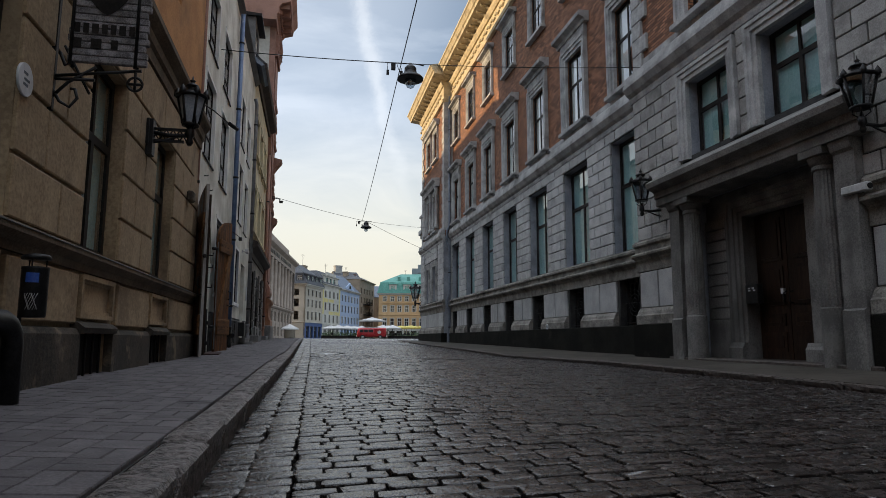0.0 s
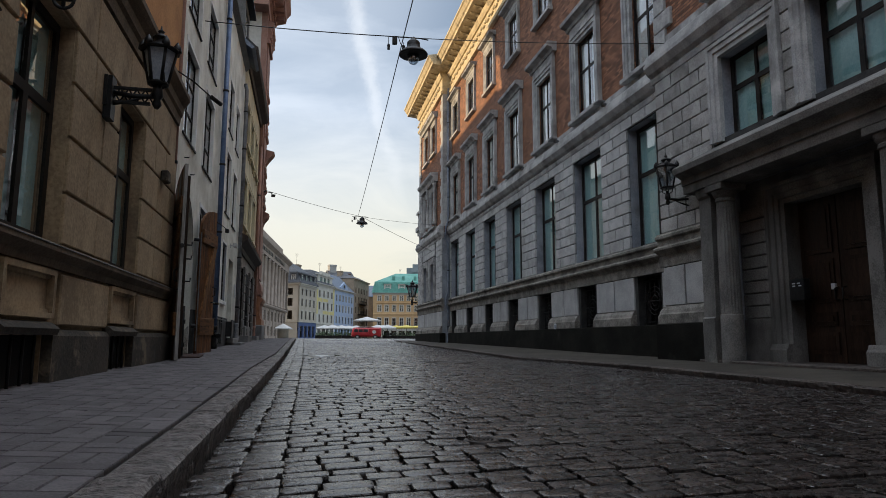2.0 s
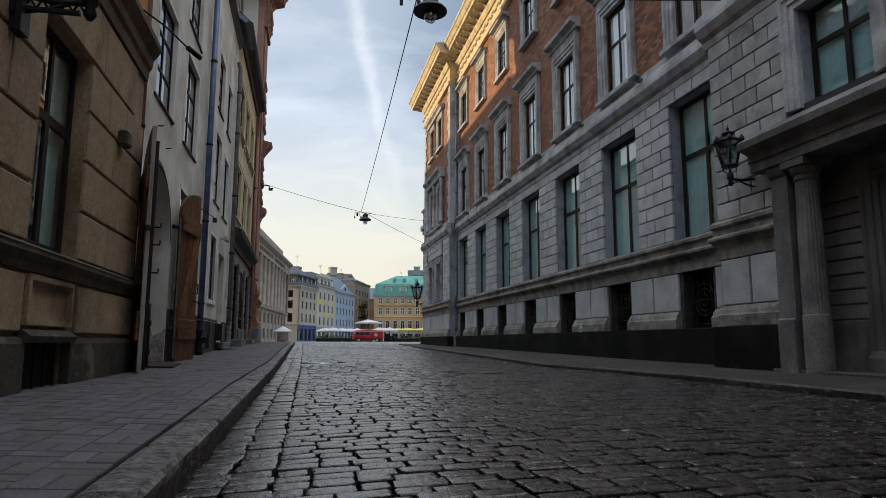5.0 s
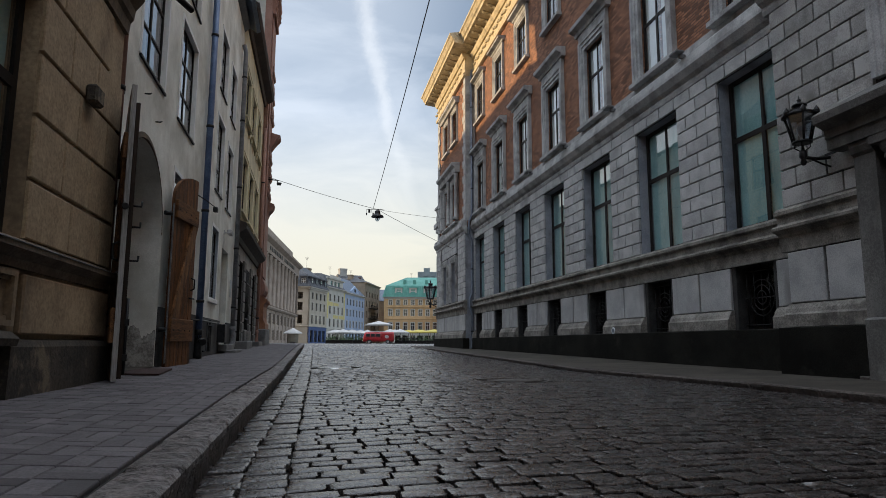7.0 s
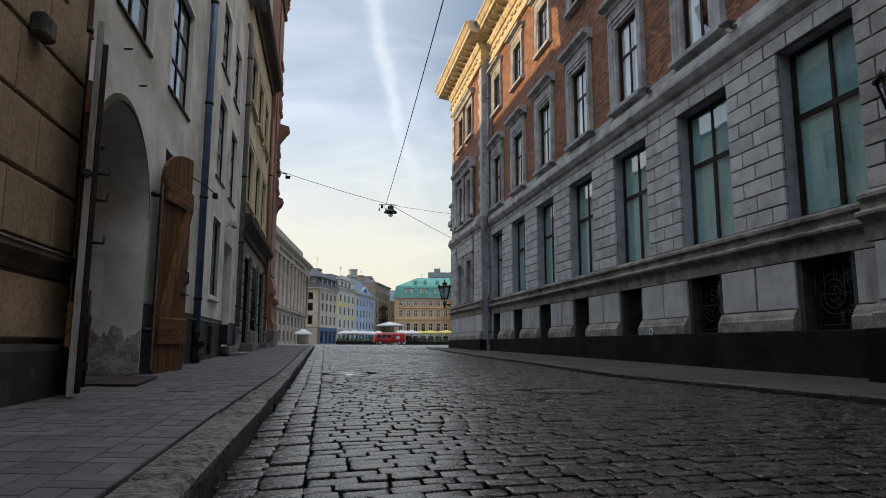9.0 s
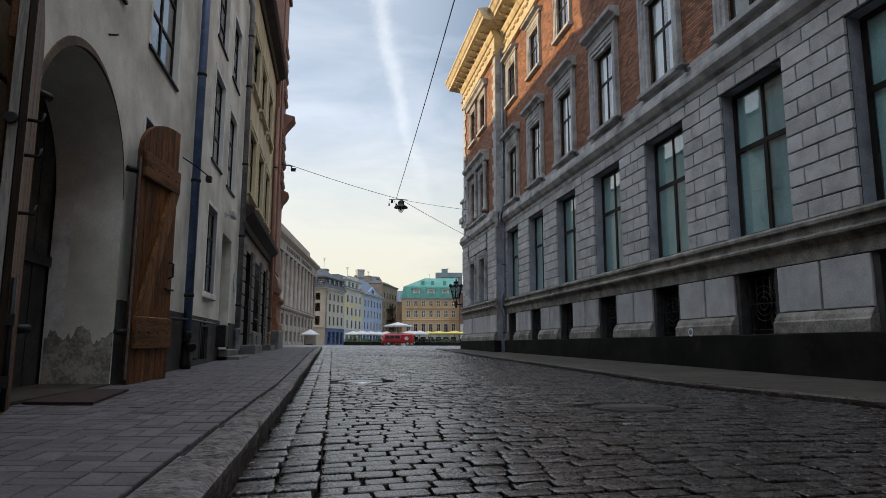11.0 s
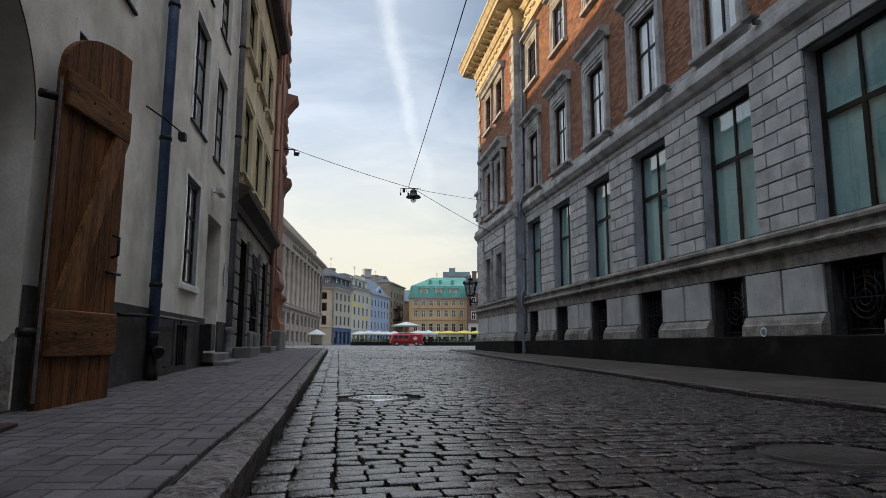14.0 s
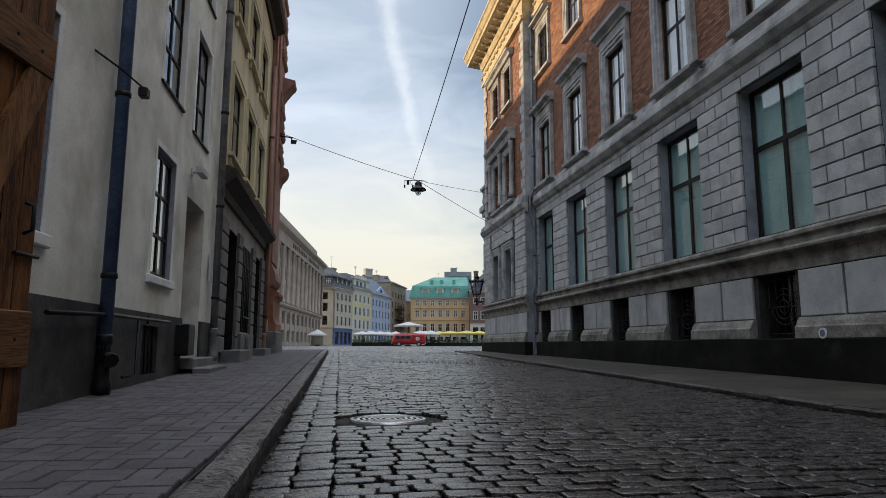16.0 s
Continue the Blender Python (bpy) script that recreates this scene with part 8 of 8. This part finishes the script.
bm = bmesh.new()
tube(bm, [(0.86, -0.48, -0.07), (1.05, -0.60, -0.11)], 0.035, 10)
part("head", bm, "iron", ol)
ob = thing("wall_spotlight", pose(-2.02, 16.40, 3.10, 0, 0, 90), "small dark spotlight on a thin arm", "spotlight", "spotlights")
bm = bmesh.new()
tube(bm, [(-0.1, 0, 0.10), (0.12, -0.14, 0.04), (0.34, -0.27, -0.04)], 0.010, 6)
part("arm", bm, "iron", ob)
bm = bmesh.new()
box(bm, 0.32, 0.42, 0.23, 0.31, -0.12, -0.03)
part("head", bm, "iron", ob, bevel=0.01)


def cctv(m, s, label):
    th = thing("security_camera", m, label, "camera", "security cameras")
    bm = bmesh.new()
    tube(bm, [(0, 0, 0.03), (0, -0.12 * s, 0.03), (0, -0.14 * s, 0.0)], 0.018 * s, 8)
    box(bm, -0.05 * s, 0.05 * s, -0.005, 0.02, -0.02, 0.08)
    part("mount", bm, "camwhite", th)
    bm = bmesh.new()
    box(bm, -0.18 * s, 0.20 * s, 0.09 * s, 0.19 * s, -0.02 * s, 0.08 * s)
    part("housing", bm, "camwhite", th, "pale grey housing", bevel=0.012)
    bm = bmesh.new()
    tube(bm, [(0.20 * s, -0.14 * s, 0.03 * s), (0.215 * s, -0.14 * s, 0.03 * s)], 0.035 * s, 12)
    part("lens", bm, "dark", th)


cctv(pose(-2.02, 19.98, 3.10, 0, 0, 90), 1.0, "pale grey security camera on the plaster wall")
cctv(pose(7.22, 7.15, 2.50, 0, 0, -90), 1.1, "pale grey security camera beside the portal")
mb = thing("letter_box", pose(7.69, 10.03, 1.17, 0, 0, -90), "black letter box with small white marks beside the door", "letter box")
bm = bmesh.new()
box(bm, -0.16, 0.16, 0.0, 0.12, 0.0, 0.34)
part("box", bm, "iron", mb, bevel=0.012)
bm = bmesh.new()
for u, z in ((-0.08, 0.26), (0.02, 0.26), (-0.08, 0.22), (0.05, 0.22)):
    box(bm, u, u + 0.06, 0.12, 0.124, z, z + 0.02)
part("ink_bars", bm, "plate", mb, "white marks as plain bars")
ub = thing("utility_box", pose(-2.0, 19.62, 0.60, 0, 0, 90), "dark metal utility box on the wall above the step", "box")
bm = bmesh.new()
box(bm, -0.16, 0.20, 0.0, 0.18, 0.02, 0.42)
part("body", bm, "iron", ub, bevel=0.015)
bm = bmesh.new()
box(bm, 0.21, 0.25, 0.0, 0.12, 0.06, 0.38)
part("side_plate", bm, "camwhite", ub)
nt = thing("wall_notice", pose(-2.0, 21.4, 1.75, 0, 0, 90), "narrow white notice on the plaster wall", "notice")
bm = bmesh.new()
box(bm, 0, 0.22, 0, 0.02, 0, 0.42)
part("panel", bm, "plate", nt)
cp = thing("wall_pipe", pose(-1.985, 0, 0, 0, 0, 90), "dark conduit running along the dado", "pipe")
bm = bmesh.new()
tube(bm, [(15.6, -0.06, 0.98), (17.0, -0.06, 1.02), (18.9, -0.06, 1.02)], 0.018, 8)
tube(bm, [(17.7, -0.06, 1.0), (17.7, -0.06, 0.46), (17.3, -0.06, 0.46)], 0.014, 8)
tube(bm, [(18.02, -0.06, 1.06), (18.02, -0.06, 0.97)], 0.014, 8)
part("conduit", bm, "iron", cp)
for y, z in ((13.2, 3.45), (12.6, 3.6)):
    hk = thing("wall_hook", pose(-2.02, y, z, 0, 0, 90), "small rusty iron hook in the plaster", "hook", "hooks")
    bm = bmesh.new()
    tube(bm, [(0, 0.02, 0), (0, -0.06, 0), (0.03, -0.07, 0.02)], 0.01, 6)
    part("pin", bm, "iron", hk)
hb = thing("wall_bracket", pose(-1.89, 10.38, 2.70, 0, 0, 90), "small stone bracket on the ochre house", "bracket")
bm = bmesh.new()
box(bm, -0.1, 0.1, 0, 0.10, -0.06, 0.10)
part("stone", bm, "stuccodark", hb, bevel=0.02)
for b in BAYS:
    fl = thing("facade_floodlight", pose(7.55, b - 0.55, 6.62, 0, 0, -90), "flat pale grey floodlight on the stone string course", "floodlight", "floodlights")
    bm = bmesh.new()
    box(bm, -0.15, 0.15, 0.05, 0.25, 0.03, 0.08)
    box(bm, -0.03, 0.03, -0.05, 0.1, -0.05, 0.05)
    part("housing", bm, "greypipe", fl, bevel=0.01)
sg = thing("round_sign", pose(7.53, 19.92, 0.95, 0, 0, -90), "small round pale sign on the plinth", "sign")
bm = bmesh.new()
tube(bm, [(0, 0.0, 0), (0, -0.02, 0)], 0.085, 24)
part("disc", bm, "plate", sg)
bm = bmesh.new()
tube(bm, [(0, -0.021, 0), (0, -0.024, 0)], 0.055, 20)
part("mark", bm, "ink", sg)
mt = thing("doormat", pose(-1.75, 12.8, 0.0), "dark red mat in front of the gateway", "mat")
bm = bmesh.new()
q = [(-0.22, -0.75), (0.22, -0.75), (0.12, 0.40), (-0.22, 0.40)]
a = [bm.verts.new((u, v, left_walk_z(-1.75 + u, 12.8 + v) + 0.004)) for u, v in q]
b = [bm.verts.new((u, v, left_walk_z(-1.75 + u, 12.8 + v) + 0.022)) for u, v in q]
bm.faces.new(b)
for i in range(4):
    bm.faces.new((a[i], a[(i + 1) % 4], b[(i + 1) % 4], b[i]))
part("mat", bm, "doormat", mt)


def manhole(x, y, r, label, rows=6, mat="darkcast"):
    th = thing("manhole_cover", Matrix.Translation((x, y, road_z(x, y) - 0.012)), label, "manhole", "manhole covers")
    bm = bmesh.new()
    lathe(bm, [(r, -0.06), (r, 0.012), (r - 0.02, 0.016), (r - 0.03, 0.004), (r * 0.9, 0.004)], 40)
    part("rim", bm, mat, th)
    bm = bmesh.new()
    lathe(bm, [(r + 0.004, -0.06), (r + 0.004, -0.002), (r + (0.13 if r > 0.2 else 0.05), -0.010), (r + (0.14 if r > 0.2 else 0.06), -0.06)], 28)
    part("collar", bm, "joint", th, "dark sandy collar")
    bm = bmesh.new()
    lathe(bm, [(0.02, -0.03), (r * 0.91, -0.03), (r * 0.91, 0.003), (0.02, 0.003)], 36)
    cover = part("cover", bm, mat, th, "ringed cast iron cover" if rows else "slatted cast iron cover")
    for i in range(rows):
        a, b = r * 0.88 * (i + 0.1) / rows, r * 0.88 * (i + 0.62) / rows
        bm = bmesh.new()
        lathe(bm, [(a, 0.004), (a, 0.013), (b, 0.013), (b, 0.004)], 36, smooth=False)
        part("ring", bm, mat, cover)
    for i in range(15 if not rows else 0):
        u = -0.84 * r + 0.12 * r * i
        v = math.sqrt(max(0.0, (0.86 * r) ** 2 - u * u))
        if v > 0.03:
            bm = bmesh.new()
            tube(bm, [(u, -v, 0.002), (u, v, 0.002)], 0.010, 6)
            part("slat", bm, mat, cover)


manhole(0.44, 15.86, 0.29, "round ringed cast iron manhole cover among the setts", 6, "cast")
manhole(2.55, 12.45, 0.34, "round rusty manhole cover with slats among the setts", 0)
manhole(0.93, 4.55, 0.09, "small round valve cover among the setts", 4)

# ---- the paving, piece by piece ----
MAN = ((0.44, 15.86, 0.35), (2.55, 12.45, 0.40), (0.93, 4.55, 0.055))


def sett_verts(lx, ly, rng, deep=0.07):
    """Points of one worn sett round its middle, with cut corners and a narrow worn rim; top at z = 0."""
    hx, hy = lx / 2, ly / 2
    k = rng.uniform(0.004, 0.012)
    c = [(-hx + k, -hy), (hx - k, -hy), (hx, -hy + k), (hx, hy - k), (hx - k, hy), (-hx + k, hy), (-hx, hy - k), (-hx, -hy + k)]
    j = [(rng.uniform(-0.005, 0.004), rng.uniform(-0.004, 0.003)) for _ in range(8)]
    tx, ty = rng.uniform(-0.016, 0.016), rng.uniform(-0.022, 0.018)
    rings = []
    for inset, z, rag in ((0.0, -deep, 0.0), (0.0, -0.0055, 0.0012), (0.002, -0.0018, 0.0008), (0.011, 0.0, 0.0009)):
        fx, fy = 1 - inset / hx, 1 - inset / hy
        for (x, y), (a, b) in zip(c, j):
            px, py = (x + a) * fx, (y + b) * fy
            rings.append((px, py, z + (px * tx + py * ty if z > -deep else 0.0) + rng.uniform(-rag, rag)))
    rings.append((rng.uniform(-0.02, 0.02), rng.uniform(-0.015, 0.015), rng.uniform(0.0, 0.003)))
    return rings


SETT_FACES = [(8 * r + i, 8 * r + (i + 1) % 8, 8 * r + 8 + (i + 1) % 8, 8 * r + 8 + i) for r in range(3) for i in range(8)] + [(24 + i, 24 + (i + 1) % 8, 32) for i in range(8)]
BLOCK_FACES = [(i, (i + 1) % 4, 4 + (i + 1) % 4, 4 + i) for i in range(4)] + [(4 + i, 4 + (i + 1) % 4, 8 + (i + 1) % 4, 8 + i) for i in range(4)] + [(8, 9, 10, 11)]
rng = random.Random(21)
variants = []
for i in range(24):
    me = bpy.data.meshes.new("sett")
    me.from_pydata(sett_verts(0.16 + rng.uniform(-0.008, 0.008), 0.122 + rng.uniform(-0.005, 0.005), rng), [], SETT_FACES)
    me.polygons.foreach_set("use_smooth", [i >= 16 for i in range(len(SETT_FACES))])
    me.materials.append(M["sett"])
    variants.append((me, None))
verts, faces = [], []
singles = 0


def put_sett(x, y, lx, ly, single, turn=0.0):
    global singles
    if any((x - a) ** 2 + (y - b) ** 2 < (r + 0.05) ** 2 for a, b, r in MAN):
        return
    z = road_z(x, y) + rng.uniform(-0.005, 0.004)
    if single:
        me, _ = variants[rng.randrange(24)]
        ob = piece("sett", me, ground, (x, y, z), turn, (lx / 0.16, ly / 0.122, 1))
        ob.rotation_euler = (math.atan((road_z(x, y + 0.1) - road_z(x, y - 0.1)) / 0.2), -math.atan((road_z(x + 0.1, y) - road_z(x - 0.1, y)) / 0.2), rng.choice((0.0, math.pi)))
        singles += 1
        return
    k = len(verts)
    sx, sy = (road_z(x + 0.1, y) - road_z(x - 0.1, y)) / 0.2, (road_z(x, y + 0.1) - road_z(x, y - 0.1)) / 0.2
    for px, py, pz in sett_verts(lx, ly, rng):
        verts.append((x + px, y + py, z + pz + px * sx + py * sy))
    faces.extend(tuple(k + i for i in f) for f in SETT_FACES)


row, y = 0, -5.0
while y < 36.8:
    d = rng.uniform(0.106, 0.126)
    x0, x1 = lin(LK, y), lin(RK, y)
    # two courses along the kerb
    xs = x0 + 0.01
    for wd in (0.165, 0.18):
        put_sett(xs + wd / 2 + rng.uniform(-0.012, 0.012), y + d / 2 + rng.uniform(-0.03, 0.03), wd - rng.uniform(-0.004, 0.016), d - rng.uniform(0.005, 0.013), False)
        xs += wd
    x = xs + rng.uniform(-0.02, 0.02) - (0.07 if row % 2 else 0.0)
    first = True
    while x < x1 - 0.03:
        n = rng.uniform(0.13, 0.225)
        if first and x < xs:
            n = max(0.09, n - (xs - x) * 0.5)
            x = xs
        first = False
        n = min(n, x1 - x)
        if n > 0.06:
            bend = 0.02 * math.sin(x * 0.7 + 0.4 * math.sin(y * 0.7)) + rng.uniform(-0.004, 0.004)
            near = 12.4 < y < 15.2 and -0.1 < x < 2.3 and singles < 300
            if 25.30 < y < 25.86 and 0.35 < x < 4.7:        # the sunk cross channel
                x += n
                continue
            put_sett(x + n / 2, y + d / 2 + bend, n - rng.uniform(0.008, 0.018), d - rng.uniform(0.015, 0.025), near)
        x += n
    y += d
    row += 1
# cross channel: a row of narrow setts on edge behind an open groove
x = 0.38
while x < 4.66:
    n, yc = rng.uniform(0.085, 0.12), 25.70 + rng.uniform(-0.02, 0.02)
    k, z = len(verts), road_z(x, 25.7) + rng.uniform(-0.01, 0.01)
    for px, py, pz in sett_verts(n, 0.32, rng):
        verts.append((x + n / 2 + px, yc + py, z + pz + 0.015 + py * 0.30))
    faces.extend(tuple(k + i for i in f) for f in SETT_FACES)
    x += n + rng.uniform(0.03, 0.055)
while y < 66.0:
    d = rng.uniform(0.15, 0.19)
    x = -12.0 + rng.uniform(0, 0.1)
    while x < (lin(RK, y) if y < 43.2 else 14.0):
        n = rng.uniform(0.15, 0.25)
        q = len(verts)
        z = road_z(x, y) + rng.uniform(-0.012, 0.010)
        tx, ty = rng.uniform(-0.06, 0.06), rng.uniform(-0.06, 0.06)
        low4 = [(x, y), (x + n - 0.015, y), (x + n - 0.015, y + d - 0.015), (x, y + d - 0.015)]
        top4 = [(x + 0.02, y + 0.02), (x + n - 0.035, y + 0.02), (x + n - 0.035, y + d - 0.035), (x + 0.02, y + d - 0.035)]
        verts.extend((u, v, z - 0.06) for u, v in low4)
        verts.extend((u, v, z - 0.004 + (u - x) * tx + (v - y) * ty) for u, v in low4)
        verts.extend((u, v, z + 0.012 + (u - x) * tx + (v - y) * ty) for u, v in top4)
        faces.extend(tuple(q + i for i in f) for f in BLOCK_FACES)
        x += n
    y += d
me = bpy.data.meshes.new("setts")
me.from_pydata(verts, [], faces)
me.polygons.foreach_set("use_smooth", [len(f) == 3 for f in faces])
me.materials.append(M["sett"])
ob = new("setts", me)
ob.parent = ground
tagged(ob, "worn dark grey granite setts", "", kind="stuff")

# block pavement: basketweave, pairs of blocks across and along the walk by turns
rng = random.Random(33)
pv = []
for i in range(6):
    bm = bmesh.new()
    n, d, e = 0.2, 0.1, 0.003
    a = [bm.verts.new((x, y, -0.05)) for x, y in ((0, 0), (n, 0), (n, d), (0, d))]
    b = [bm.verts.new((x, y, -0.006)) for x, y in ((0, 0), (n, 0), (n, d), (0, d))]
    c = [bm.verts.new((x, y, rng.uniform(-0.001, 0.001))) for x, y in ((e, e), (n - e, e), (n - e, d - e), (e, d - e))]
    for p, q in ((a, b), (b, c)):
        for k in range(4):
            bm.faces.new((p[k], p[(k + 1) % 4], q[(k + 1) % 4], q[k]))
    bm.faces.new(c)
    pv.append(mesh_of(bm, "paver", "paver"))
count, CELL = 0, 0.208
verts, faces = [], []
for j in range(-14, 163):
    yj = 0.5 + CELL * j
    for i in range(9):
        xr = lin(LB, yj) - 0.012 - CELL * i
        if xr < -2.02:
            break
        half = CELL / 2
        if (i + j) % 2:
            cells = [(xr - CELL, xr, yj, yj + half), (xr - CELL, xr, yj + half, yj + CELL)]
        else:
            cells = [(xr - CELL, xr - half, yj, yj + CELL), (xr - half, xr, yj, yj + CELL)]
        for x0, x1, y0, y1 in cells:
            dz, g, e = rng.uniform(-0.002, 0.002), 0.0022, 0.003
            if 12.0 < yj < 16.0 and count < 300:
                across = x1 - x0 > y1 - y0
                ob = piece("paver", pv[rng.randrange(6)], pavement_left, (x0 + g, y0 + g, left_walk_z(x0, y0) + dz) if across else (x1 - g, y0 + g, left_walk_z(x1, y0) + dz), 0, (1.018, 0.996, 1))
                slope = math.atan2(left_walk_z(x0, y0) - left_walk_z(x1, y0), x1 - x0)
                rise = math.atan2(left_walk_z(x0, y1) - left_walk_z(x0, y0), y1 - y0)
                ob.rotation_euler = (rise, slope, 0) if across else (-slope, -rise, radians(90))
                count += 1
                continue
            q = len(verts)
            ca = [(x0 + g, y0 + g), (x1 - g, y0 + g), (x1 - g, y1 - g), (x0 + g, y1 - g)]
            cb_ = [(x0 + g + e, y0 + g + e), (x1 - g - e, y0 + g + e), (x1 - g - e, y1 - g - e), (x0 + g + e, y1 - g - e)]
            verts += [(u, v, left_walk_z(u, v) + dz - 0.05) for u, v in ca] + [(u, v, left_walk_z(u, v) + dz - 0.006) for u, v in ca] + [(u, v, left_walk_z(u, v) + dz) for u, v in cb_]
            faces += [tuple(q + k for k in f) for f in BLOCK_FACES]
me = bpy.data.meshes.new("pavers")
me.from_pydata(verts, [], faces)
me.materials.append(M["paver"])
ob = new("pavers", me)
ob.parent = pavement_left
tagged(ob, "grey concrete paving blocks", "", kind="stuff")
